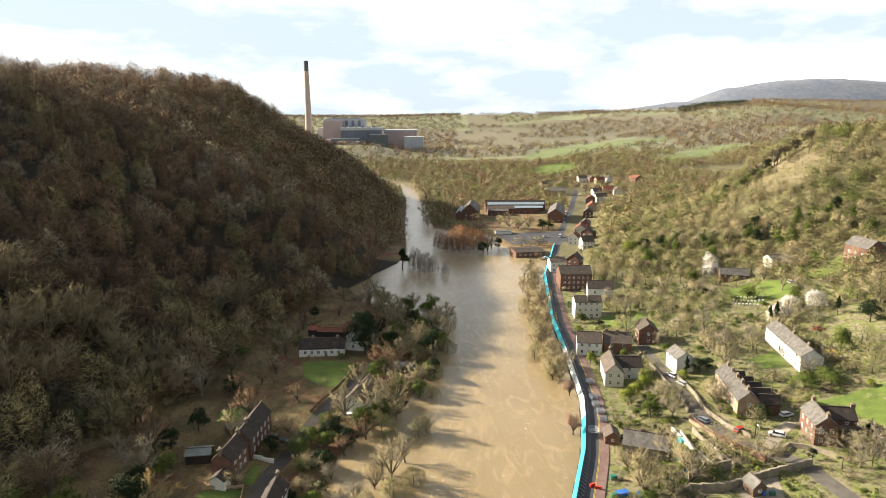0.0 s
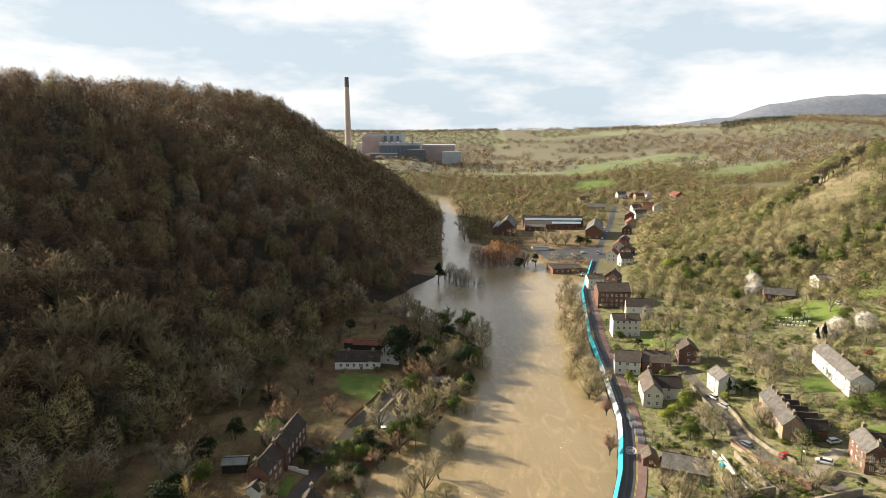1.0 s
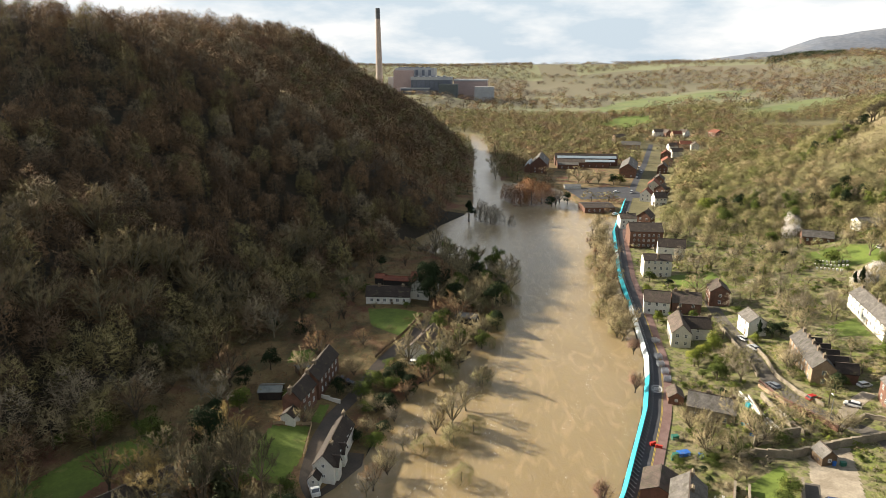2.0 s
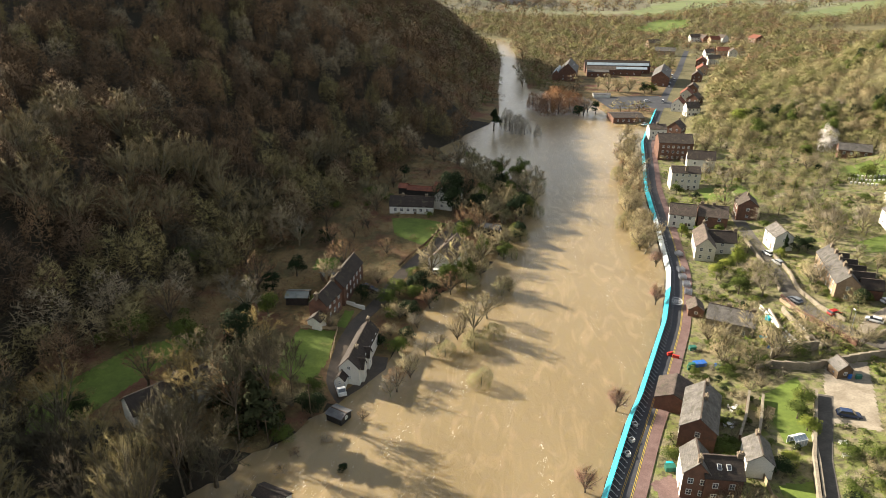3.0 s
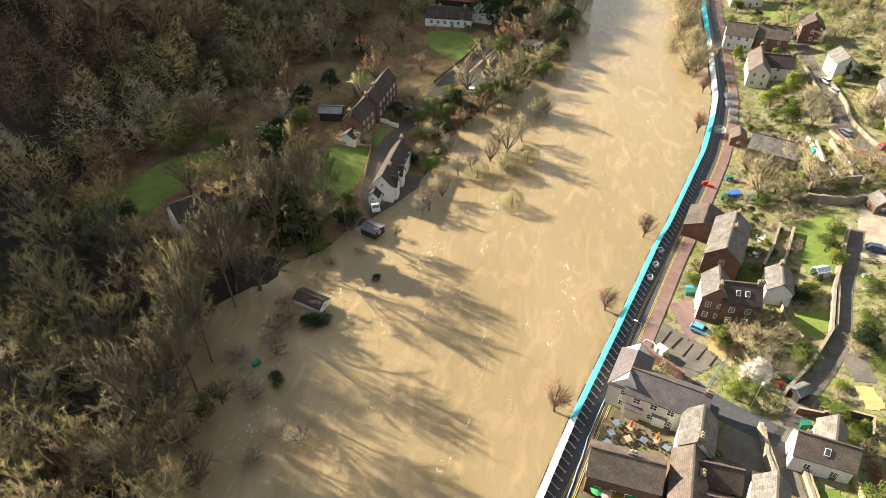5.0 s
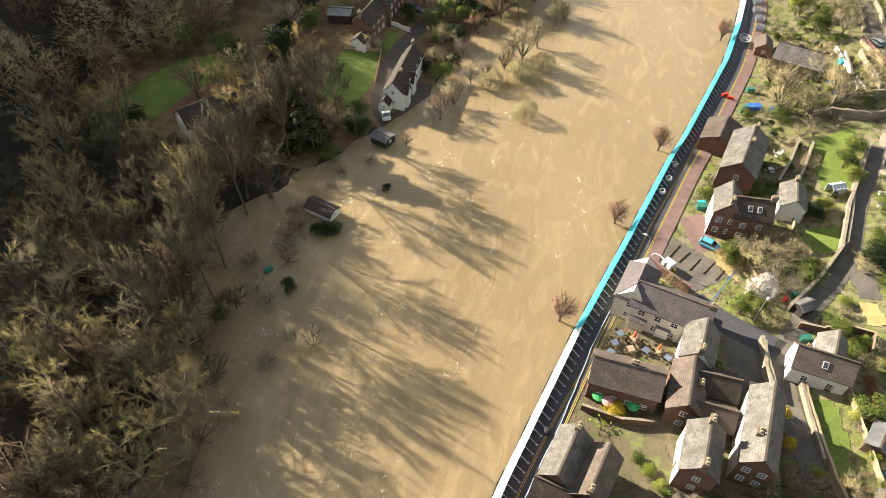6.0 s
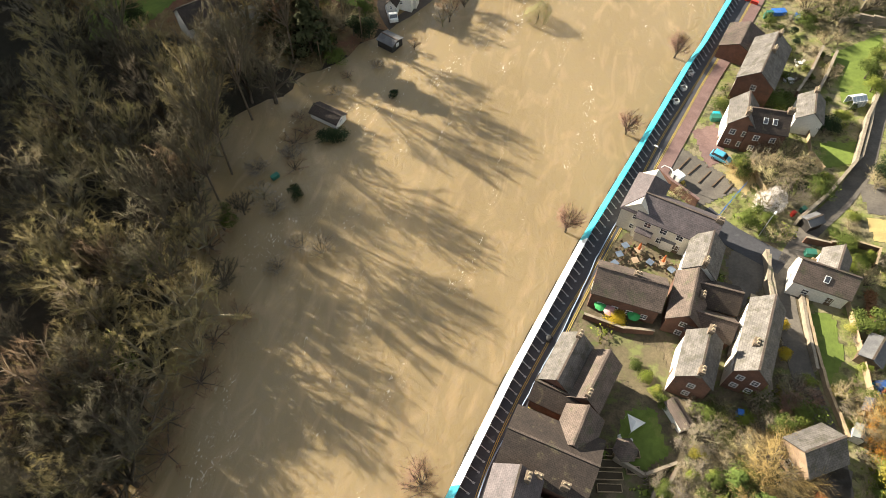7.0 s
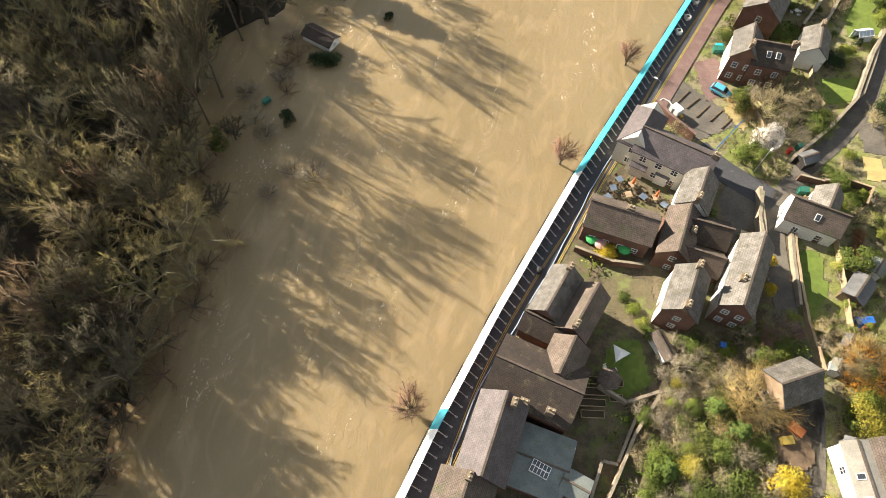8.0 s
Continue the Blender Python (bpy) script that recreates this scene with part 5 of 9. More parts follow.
# far pastures
CLEAR += [(150, 1150, 60), (200, 1190, 60), (250, 1300, 70), (330, 1400, 80), (430, 1510, 90), (150, 930, 28), (172, 980, 32), (380, 1020, 45), (440, 1080, 55), (510, 1170, 60)]
lawn([(137, 1194), (271, 1438), (445, 1621), (563, 1599), (444, 1395), (311, 1293), (181, 1055)], "far_field", "sunlit olive green hill pasture above the village", "field", 12, 0.5, "pasture", False)
lawn([(118, 944), (170, 1040), (210, 1030), (198, 965), (150, 915)], "grass", "small bright green field by the village", "field", 6, 0.5, "pasture", False)
lawn([(347, 1031), (468, 1156), (569, 1271), (521, 1098), (420, 1012), (341, 960)], "far_field", "pale green pasture behind the spur", "field", 12, 0.5, "pasture", False)

wall_run([(71.4, 173.0), (73.4, 163.0), (77.2, 155.0), (80.6, 147.2)], 1.7, 0.35, "brick", "tall brick retaining wall beside the lane", coping="brick_path")
wall_run([(73.5, 218), (73.6, 202), (74.2, 190), (72.8, 178)], 1.0, 0.4, "stone", "low stone lane wall")
wall_run([(78.4, 203), (79, 189.6), (77.7, 178), (79.5, 167), (82.8, 159.5)], 1.1, 0.4, "stone", "low mossy stone wall along the lane")
wall_run([(69.7, 166.4), (70.2, 153.0), (72.5, 146.0)], 1.3, 0.4, "stone", "pale stone terrace wall in the garden", coping="gravel")
wall_run([(64.5, 168), (65.6, 158), (67.5, 147)], 1.0, 0.4, "white_wall", "whitewashed stepped garden wall", coping="white_wall")
wall_run([(64.0, 126.6), (60.5, 117), (56.0, 105.1), (52.5, 92.5), (47.5, 84.1), (42.0, 76.9)], 1.6, 0.45, "stone", "mossy stone boundary wall")
wall_run([(42.6, 66), (42.4, 60), (43.2, 53), (44.2, 46.6), (46.1, 40)], 1.0, 0.3, "pale_timber", "pale timber sleeper wall beside the lane", name="sleeper_wall", coping="pale_timber")
wall_run([(37.2, 68.5), (36.8, 63.5), (37.6, 59)], 1.8, 0.4, "stone", "pale stone courtyard wall")
wall_run([(18.9, 84.2), (21.5, 81.5), (26.2, 78.2)], 2.2, 0.4, "brick", "tall brick yard wall behind the inn", coping="brick_path")
wall_run([(54.0, 135.5), (58, 137.5), (66, 136.5), (78, 140.5), (90, 143.5)], 2.0, 0.5, "stone", "dark stone boundary wall across the gardens")
wall_run([(50.0, 125.6), (47.0, 116.9), (44.0, 110.0)], 1.8, 0.4, "brick", "brick garden wall beside the alley")
wall_run([(52.6, 124.6), (49.8, 116.2), (47.2, 109.0)], 1.6, 0.4, "stone", "stone garden wall beside the alley")
wall_run([(84.4, 149), (89.5, 153.5), (94, 151), (97.5, 146)], 1.2, 0.4, "stone", "pale stone drive wall")
wall_run([(16.4, 30.5), (20.5, 29), (24.4, 31.5)], 1.5, 0.3, "stone", "pale rendered garden wall", coping="gravel")
wall_run([(18.5, 12), (20.2, 18), (22, 25), (24.6, 31)], 1.5, 0.3, "pale_brick", "pale brick garden wall")
wall_run([(9.8, 51.6), (16, 50.6), (20.5, 51.2)], 1.4, 0.3, "brick", "brick garden wall of the cottage")
wall_run([(-50, 153.5), (-44, 152)], 1.0, 0.3, "white_wall", "low whitewashed garden wall", coping="white_wall")
fence_run([(38.6, 80.5), (36.4, 85.8), (35.6, 90.5)], 1.5, "pale_timber", "pale timber board fence in the garden")
fence_run([(47.4, 90.5), (45.5, 94), (45.5, 100)], 1.4, "pale_timber", "pale timber garden fence")
fence_run([(48.2, 62), (49, 55), (49.6, 48), (50.4, 41)], 1.5, "pale_timber", "weathered timber fence of the upper garden")
fence_run([(41.5, 66.8), (43.5, 69), (47, 68.6)], 1.6, "pale_timber", "arched orange timber fence")
fence_run([(-57.2, 137.6), (-48.2, 140.0), (-46.2, 127.0)], 1.0, "pale_timber", "weathered timber post fence round the lawn")
fence_run([(-30.5, 214), (-34.4, 196), (-39.8, 178)], 1.1, "timber", "dark timber fence along the lane")


# ---- flood barrier ----
def barrier():
    b = thing("flood_barrier", 0, 0, 0.9, 0, "temporary flood barrier of sheeted panels on raking struts", "barrier")
    marks = [-24, 19, 22, 66, 178, 236, 300, 312, 440]
    tint = ["white_sheet", "cyan", "white_sheet", "cyan", "white_sheet", "cyan", "white_sheet", "cyan"]
    for y0, y1, c in zip(marks, marks[1:], tint):
        ys = np.arange(y0, y1 + 0.01, 1.5) if y1 - y0 > 6 else np.linspace(y0, y1, 4)
        ys[-1] = y1
        xs = barrier_x(ys)
        bm = bmesh.new()
        rows = []
        for x, y in zip(xs, ys):
            sag = random.uniform(-0.04, 0.04)
            rows.append([bm.verts.new(p) for p in ((x - 0.25, y, -0.05), (x + 0.25, y, 0.55 + sag), (x + 0.85, y, 1.32 + sag), (x + 0.98, y, 1.34 + sag), (x + 0.9, y, 1.2), (x + 0.2, y, 0.1))])
        for r, s in zip(rows, rows[1:]):
            for k in range(6):
                bm.faces.new((r[k], s[k], s[(k + 1) % 6], r[(k + 1) % 6]))
        bm.faces.new(rows[0])
        bm.faces.new(rows[-1][::-1])
        part("sheet", bm, PAINT[c], b, "white sheeting" if c == "white_sheet" else "cyan blue sheeting")
    bm = bmesh.new()
    box(bm, -0.06, 0.06, -0.05, 0.05, 0, 1.72, pose(0.88, 0, 1.26, 0, 130))
    box(bm, -0.05, 0.05, -0.04, 0.04, 0, 1.05, pose(0.55, 0, 0.06, 0, 30))
    box(bm, 2.05, 2.45, -0.14, 0.14, 0.05, 0.11)
    strut = part("strut", bm, PAINT["strut"], b)
    me = strut.data
    ys = np.arange(-22, 432, 1.52)
    strut.matrix_basis = pose(float(barrier_x(ys[0])), float(ys[0]), 0)
    for y in ys[1:]:
        s = new("strut", me)
        s.parent = b
        slope = (float(barrier_x(y + 1)) - float(barrier_x(y - 1))) / 2
        s.matrix_basis = pose(float(barrier_x(y)), float(y), 0, 0, 0, -math.degrees(math.atan(slope)))
    return b


barrier()
ribbon("yellow_line", quay[:75], (4.55, 4.67), PAINT["yellow"], 0.066, "worn yellow no-parking line on the road", "road marking", flat=0.9)
ribbon("yellow_line", quay[:75], (4.80, 4.92), PAINT["yellow"], 0.066, "worn yellow no-parking line on the road", "road marking", flat=0.9)


def roundel(x, y, turn):
    r = thing("speed_roundel", x, y, 0.96, turn, "white painted speed limit roundel on the asphalt", "road marking")
    bm = bmesh.new()
    n = 40
    rings = [[bm.verts.new((a * math.cos(2 * math.pi * k / n), b * math.sin(2 * math.pi * k / n), z)) for k in range(n)] for a, b, z in ((1.5, 2.3, 0), (1.5, 2.3, 0.012), (1.22, 2.0, 0.012), (1.22, 2.0, 0))]
    for i in range(3):
        for k in range(n):
            bm.faces.new((rings[i][k], rings[i][(k + 1) % n], rings[i + 1][(k + 1) % n], rings[i + 1][k]))
    part("ring", bm, PAINT["white"], r)
    cu = bpy.data.curves.new("number", "FONT")
    cu.body, cu.size, cu.align_x, cu.align_y, cu.extrude, cu.offset = "20", 1.7, "CENTER", "CENTER", 0.006, 0.03
    ob = new("number", cu)
    deps = bpy.context.evaluated_depsgraph_get()
    me = bpy.data.meshes.new_from_object(ob.evaluated_get(deps))
    bpy.data.objects.remove(ob)
    num = new("number", me)
    me.materials.clear()
    me.materials.append(PAINT["white"])
    num.parent = r
    num.matrix_basis = Matrix.Translation((0, 0, 0.008)) @ Matrix.Diagonal((1, 1.5, 1, 1))


roundel(43.2, 171.3, 172)


# ---- vehicles ----
def car(x, y, turn, paint, label, z=None, length=4.2, wide=1.76, high=1.46, group=""):
    c = thing("car", x, y, (float(land(x, y)) + 0.1 if z is None else z), turn, label, "car", group)
    a, w = length / 2, wide / 2
    prof = [(-a, 0.45, 0.78), (-a + 0.12, 0.32, 0.92), (-a * 0.55, 0.28, 0.95), (0, 0.27, 0.94), (a * 0.45, 0.28, 0.92), (a * 0.82, 0.3, 0.80), (a - 0.1, 0.36, 0.68), (a, 0.45, 0.6)]
    bm = bmesh.new()
    rings = []
    for px, lo, hi in prof:
        s = 0.86 if abs(px) > a - 0.2 else 1.0
        rings.append([bm.verts.new((px, sy * w * s * k, z)) for sy, k, z in ((-1, 0.95, lo), (-1, 1, (lo + hi) / 2), (-1, 0.92, hi), (1, 0.92, hi), (1, 1, (lo + hi) / 2), (1, 0.95, lo))])
    for r, s in zip(rings, rings[1:]):
        for k in range(6):
            bm.faces.new((r[k], s[k], s[(k + 1) % 6], r[(k + 1) % 6]))
    bm.faces.new(rings[0])
    bm.faces.new(rings[-1][::-1])
    body = part("body", bm, paint, c)
    for name, z0, z1, mat in (("window_glass", 0.90, high - 0.08, M["glass"]), ("roof", high - 0.1, high, paint)):
        bm = bmesh.new()
        t0, t1 = (z0 - 0.9) / (high - 0.9), (z1 - 0.9) / (high - 0.9)
        q = []
        for t, zz in ((t0, z0), (t1, z1)):
            q.append([bm.verts.new(p) for p in ((-a * (0.93 - 0.22 * t), -w * (0.9 - 0.18 * t), zz), (a * (0.52 - 0.36 * t), -w * (0.9 - 0.18 * t), zz), (a * (0.52 - 0.36 * t), w * (0.9 - 0.18 * t), zz), (-a * (0.93 - 0.22 * t), w * (0.9 - 0.18 * t), zz))])
        for k in range(4):
            bm.faces.new((q[0][k], q[0][(k + 1) % 4], q[1][(k + 1) % 4], q[1][k]))
        bm.faces.new(q[0][::-1])
        bm.faces.new(q[1])
        part(name, bm, mat, body)
    for sx in (-0.62, 0.64):
        for sy in (-1, 1):
            bm = bmesh.new()
            tube(bm, (sx * a, sy * (w - 0.2), 0.31), (sx * a, sy * (w + 0.01), 0.31), 0.31, 0.31, 12)
            wh = part("tyre", bm, PAINT["black"], c)
            bm = bmesh.new()
            tube(bm, (sx * a, sy * (w - 0.1), 0.31), (sx * a, sy * (w + 0.03), 0.31), 0.19, 0.17, 8)
            part("rim", bm, M["metal"], wh)
    CLEAR.append((x, y, 2.6))
    return c


CAR = {k: material(k + "_car_paint", c, tuple(v * 0.85 for v in c), 0.5, 0.25, spec=0.6) for k, c in {"white": (0.75, 0.76, 0.78), "silver": (0.45, 0.46, 0.48), "black": (0.015, 0.017, 0.025), "blue": (0.10, 0.42, 0.62), "red": (0.45, 0.03, 0.03), "grey": (0.2, 0.22, 0.25), "navy": (0.03, 0.05, 0.12)}.items()}
car(77.2, 204.6, 112, CAR["white"], "white hatchback parked on the lane")
car(78.0, 197.2, 112, CAR["silver"], "silver estate car parked on the lane")
car(74.6, 171.5, 120, CAR["grey"], "grey car driving down the lane")
car(81.8, 163.6, 25, CAR["red"], "red car with open load space parked by the gate")
car(89.6, 159.4, 150, CAR["white"], "white hatchback parked on the drive")
car(97.5, 169.8, 20, CAR["white"], "white car parked beside the brick house")
car(67.6, 118.9, -8, CAR["navy"], "dark blue estate car on the gravel court", length=4.7, high=1.5)
car(30.3, 90.6, -25, CAR["blue"], "light blue hatchback beside the brick house", length=3.9)
car(-27.6, 184.0, 6, CAR["silver"], "silver car parked by the bungalow")
car(-27.4, 178.8, 20, CAR["white"], "white car parked by the bungalow")
car(-43.2, 161.5, -20, CAR["black"], "black car parked on the gravel forecourt")
car(-46.4, 163.2, -10, CAR["navy"], "dark car parked before the terrace")
car(140.6, 229.6, 10, CAR["red"], "red car parked under trees")
car(64.6, 396, 40, CAR["white"], "white car by the flooded car park", z=0.95)
car(112.5, 583, 76, CAR["white"], "white van on the road beside the museum", z=0.95, length=5.2, high=2.1)
car(86.5, 468, 76, CAR["white"], "white van parked by the car park", z=0.95, length=5.2, high=2.1)
car(76, 469, 20, CAR["white"], "white car in the car park", z=0.95)
car(110.5, 561, 76, CAR["white"], "white van on the far road", z=0.95, length=5.2, high=2.1)
car(101.5, 532, 76, CAR["silver"], "silver car parked on the far road", z=0.95)
car(104.5, 545, 76, CAR["grey"], "grey car parked on the far road", z=0.95)
car(157.5, 282, 30, CAR["white"], "white car on the hillside drive")


def tipper(x, y, turn):
    t = thing("tipper_truck", x, y, 0.35, turn, "white tipper truck with wire cage at the water's edge", "truck")
    bm = bmesh.new()
    box(bm, 0.9, 2.5, -0.95, 0.95, 0.5, 1.25)
    vs = box(bm, 0.95, 2.0, -0.92, 0.92, 1.25, 2.1)
    for v in vs:
        if v.co.z > 2 and v.co.x > 1.5:
            v.co.x -= 0.35
    cab = part("cab", bm, PAINT["white"], t)
    bm = bmesh.new()
    box(bm, 0, 0.03, -0.8, 0.8, 0, 0.75, pose(2.03, 0, 1.3, 0, -23))
    part("windscreen", bm, M["glass"], cab)
    bm = bmesh.new()
    box(bm, -2.5, 0.8, -1.0, 1.0, 0.75, 0.9)
    for y0, y1 in ((-1.0, -0.94), (0.94, 1.0)):
        box(bm, -2.5, 0.8, y0, y1, 0.9, 1.3)
    box(bm, -2.5, -2.44, -0.94, 0.94, 0.9, 1.3)
    bed = part("load_bed", bm, M["metal"], t)
    bm = bmesh.new()
    for k in range(8):
        for yy in (-0.97, 0.97):
            box(bm, -2.5 + k * 0.46, -2.45 + k * 0.46, yy - 0.02, yy + 0.02, 1.3, 2.0)
    for yy in (-0.97, 0.97):
        box(bm, -2.5, 0.8, yy - 0.03, yy + 0.03, 2.0, 2.06)
    box(bm, -2.5, -2.44, -0.97, 0.97, 2.0, 2.06)
    part("cage", bm, M["metal"], bed)
    for sx in (-1.6, 1.6):
        for sy in (-1, 1):
            bm = bmesh.new()
            tube(bm, (sx, sy * 0.7, 0.36), (sx, sy * 0.96, 0.36), 0.36, 0.36, 12)
            part("tyre", bm, PAINT["black"], t)
    CLEAR.append((x, y, 4))


tipper(-40.6, 116.8, -62)


def generator(x, y, turn):
    g = thing("pump_trailer", x, y, 1.0, turn, "white box pump trailer with yellow drawbar gear", "trailer")
    bm = bmesh.new()
    box(bm, -1.1, 0.9, -0.8, 0.8, 0.45, 1.75)
    bmesh.ops.bevel(bm, geom=bm.edges[:], offset=0.08, segments=2, affect="EDGES")
    part("housing", bm, PAINT["white"], g)
    bm = bmesh.new()
    tube(bm, (0.9, -0.5, 0.5), (2.1, 0, 0.45), 0.05, 0.05)
    tube(bm, (0.9, 0.5, 0.5), (2.1, 0, 0.45), 0.05, 0.05)
    box(bm, 1.0, 1.5, -0.3, 0.3, 0.5, 0.9)
    part("drawbar", bm, PAINT["yellow"], g)
    for sy in (-1, 1):
        bm = bmesh.new()
        tube(bm, (0, sy * 0.7, 0.3), (0, sy * 0.92, 0.3), 0.3, 0.3, 12)
        part("tyre", bm, PAINT["black"], g)


generator(22.8, 83.6, -40)


# ---- street and garden objects ----
def lamp_post(x, y, turn, high=6.0, z=None):
    p = thing("street_lamp", x, y, z, turn, "grey steel street lamp with short arm", "street lamp")
    bm = bmesh.new()
    tube(bm, (0, 0, -0.3), (0, 0, high), 0.09, 0.05, 8)
    tube(bm, (0, 0, high), (0.9, 0, high + 0.25), 0.04, 0.035, 6)
    part("column", bm, M["metal"], p)
    bm = bmesh.new()
    box(bm, 0.75, 1.4, -0.14, 0.14, high + 0.18, high + 0.32)
    part("lantern", bm, PAINT["white"], p)


def pole(x, y, high=8.0, z=None):
    p = thing("telegraph_pole", x, y, z, 10, "weathered wooden telegraph pole", "telegraph pole")
    bm = bmesh.new()
    tube(bm, (0, 0, -0.5), (0, 0, high), 0.14, 0.1, 8)
    part("shaft", bm, M["timber"], p)
    bm = bmesh.new()
    box(bm, -0.6, 0.6, -0.05, 0.05, high - 0.5, high - 0.38)
    part("crossarm", bm, M["timber"], p)


lamp_post(81.8, 153.8, 90)
lamp_post(36.4, 73.6, 60, 5.0)
lamp_post(-65.8, 109, 0, 6.0)
lamp_post(18.4, 84.6, 160, 6.0)
pole(-44.4, 107.4, 9, 0.0)
pole(-50.5, 98.4, 6, 0.0)
pole(108, 150, 8)
pole(103, 141, 8)


def parasol_set(x, y, turn, tint, open_top):
    s = thing("garden_table", x, y, None, turn, "square slatted garden table with four chairs", "table", "tables of the beer garden")
    bm = bmesh.new()
    box(bm, -0.55, 0.55, -0.55, 0.55, 0.70, 0.75)
    part("tabletop", bm, tint, s)
    for k in range(4):
        bm = bmesh.new()
        box(bm, -0.04, 0.04, -0.04, 0.04, 0, 0.7, pose(0.45 * (1 if k % 2 else -1), 0.45 * (1 if k > 1 else -1), 0))
        part("leg", bm, M["timber"], s)
    for k in range(4):
        q = thing("garden_chair", x + 0.95 * math.cos(radians(turn + 90 * k)), y + 0.95 * math.sin(radians(turn + 90 * k)), None, turn + 90 * k, "dark slatted garden chair at a table", "chair", "chairs of the beer garden")
        bm = bmesh.new()
        box(bm, -0.22, 0.22, -0.22, 0.22, 0.4, 0.45)
        part("seat", bm, M["timber"], q)
        bm = bmesh.new()
        box(bm, 0.18, 0.23, -0.22, 0.22, 0.45, 0.9)
        part("backrest", bm, M["timber"], q)
    if open_top:
        u = thing("closed_parasol", x, y + 0.05, float(land(x, y)) + 0.08, turn, "furled orange parasol through a table", "parasol", "parasols of the beer garden")
        bm = bmesh.new()
        tube(bm, (0, 0, 0), (0, 0, 2.5), 0.03, 0.03, 6)
        part("pole", bm, M["timber"], u)
        bm = bmesh.new()
        tube(bm, (0, 0, 0.95), (0, 0, 1.9), 0.30, 0.20, 9)
        tube(bm, (0, 0, 1.9), (0, 0, 2.65), 0.20, 0.04, 9)
        part("canopy", bm, PAINT["orange"], u)


BLUETOP = material("slate_blue_tabletop", (0.14, 0.18, 0.24), (0.10, 0.13, 0.18), 1.0, 0.6)
TANTOP = material("tan_tabletop", (0.40, 0.30, 0.20), (0.32, 0.23, 0.15), 1.0, 0.7)
for px, py, c, u in ((15.0, 66.6, 0, 0), (17.2, 66.2, 1, 1), (14.2, 64.6, 0, 0), (16.8, 64.0, 1, 0), (19.2, 64.2, 0, 0), (21.2, 64.6, 1, 1), (13.6, 62.6, 0, 0), (15.6, 61.6, 0, 0), (17.8, 61.2, 0, 0), (19.8, 60.2, 1, 0), (22.6, 63.4, 0, 0)):
    parasol_set(px, py, random.uniform(10, 60), TANTOP if c else BLUETOP, u)


def shed(x, y, turn, L, W, eave, ridge, wall, roof, label, z=None, name="shed"):
    return house(x, y, turn, label, [dict(size=(L, W), eave=eave, ridge=ridge, wall=wall, roof=roof, windows="r1x1", win=(0.8, 0.8), door=False)], z, name, "shed")


shed(-43.7, 83.9, -17, 6.2, 3.2, 1.7, 2.5, "white_wall", "dark_tile", "white narrow river hut standing in the flood", -0.3, "river_hut")
shed(-38.4, 108.0, -22, 4.0, 3.4, 1.9, 2.4, "black_board", "felt", "black boarded shed standing in shallow flood water", -0.2)
shed(-62.8, 151.6, 8, 6.0, 4.6, 2.4, 3.2, "black_board", "zinc", "dark shed with grey sheet roof")
shed(-14, 215, -15, 7.5, 4.5, 2.4, 3.4, "black_board", "felt", "dark boathouse among trees")
shed(46.6, 165.0, -95, 5.0, 4.0, 2.2, 3.6, "brick", "tile", "small brick garage beside the pavement")
shed(72.0, 135.0, -80, 3.8, 3.4, 2.2, 3.8, "timber", "slate", "open timber garden pavilion with pale roof")
shed(48.8, 44.6, 70, 1.8, 1.4, 1.8, 2.2, "timber", "felt", "small green felted garden shed")
shed(44.2, 77.0, 35, 2.6, 2.0, 1.9, 2.4, "black_board", "felt", "dark felt-roofed garden shed")
shed(50.5, 53.5, 62, 4.2, 3.0, 2.0, 2.6, "timber", "felt", "dark green felted shed in the upper garden")
shed(48.3, 29.5, 75, 2.2, 1.6, 1.8, 2.3, "white_wall", "felt", "small white garden shed")
shed(24.3, 38.2, -55, 4.0, 1.6, 1.9, 2.3, "white_wall", "tile", "low white garden outhouse")
shed(-58.5, 166.5, 40, 4.6, 3.0, 2.1, 2.7, "timber", "zinc", "grey roofed lean-to shed behind the terrace")

gaz = thing("summerhouse", 17.6, 31.5, None, 15, "hexagonal timber summerhouse with tiled roof", "summerhouse")
bm = bmesh.new()
tube(bm, (0, 0, -0.3), (0, 0, 2.1), 1.35, 1.35, 6)
part("wall", bm, M["pale_timber"], gaz)
bm = bmesh.new()
tube(bm, (0, 0, 2.1), (0, 0, 3.2), 1.8, 0.05, 6)
part("roof", bm, M["tile"], gaz)


def bin_box(x, y, turn, w, d, h, mat, label, name, category, z=None):
    t = thing(name, x, y, z, turn, label, category)
    bm = bmesh.new()
    box(bm, -w / 2, w / 2, -d / 2, d / 2, -0.05, h)
    bmesh.ops.bevel(bm, geom=bm.edges[:], offset=min(w, d, h) * 0.08, segments=1, affect="EDGES")
    part("body", bm, mat, t)
    bm = bmesh.new()
    box(bm, -w / 2 - 0.03, w / 2 + 0.03, -d / 2 - 0.03, d / 2 + 0.03, h, h + 0.06)
    part("lid", bm, mat, t)


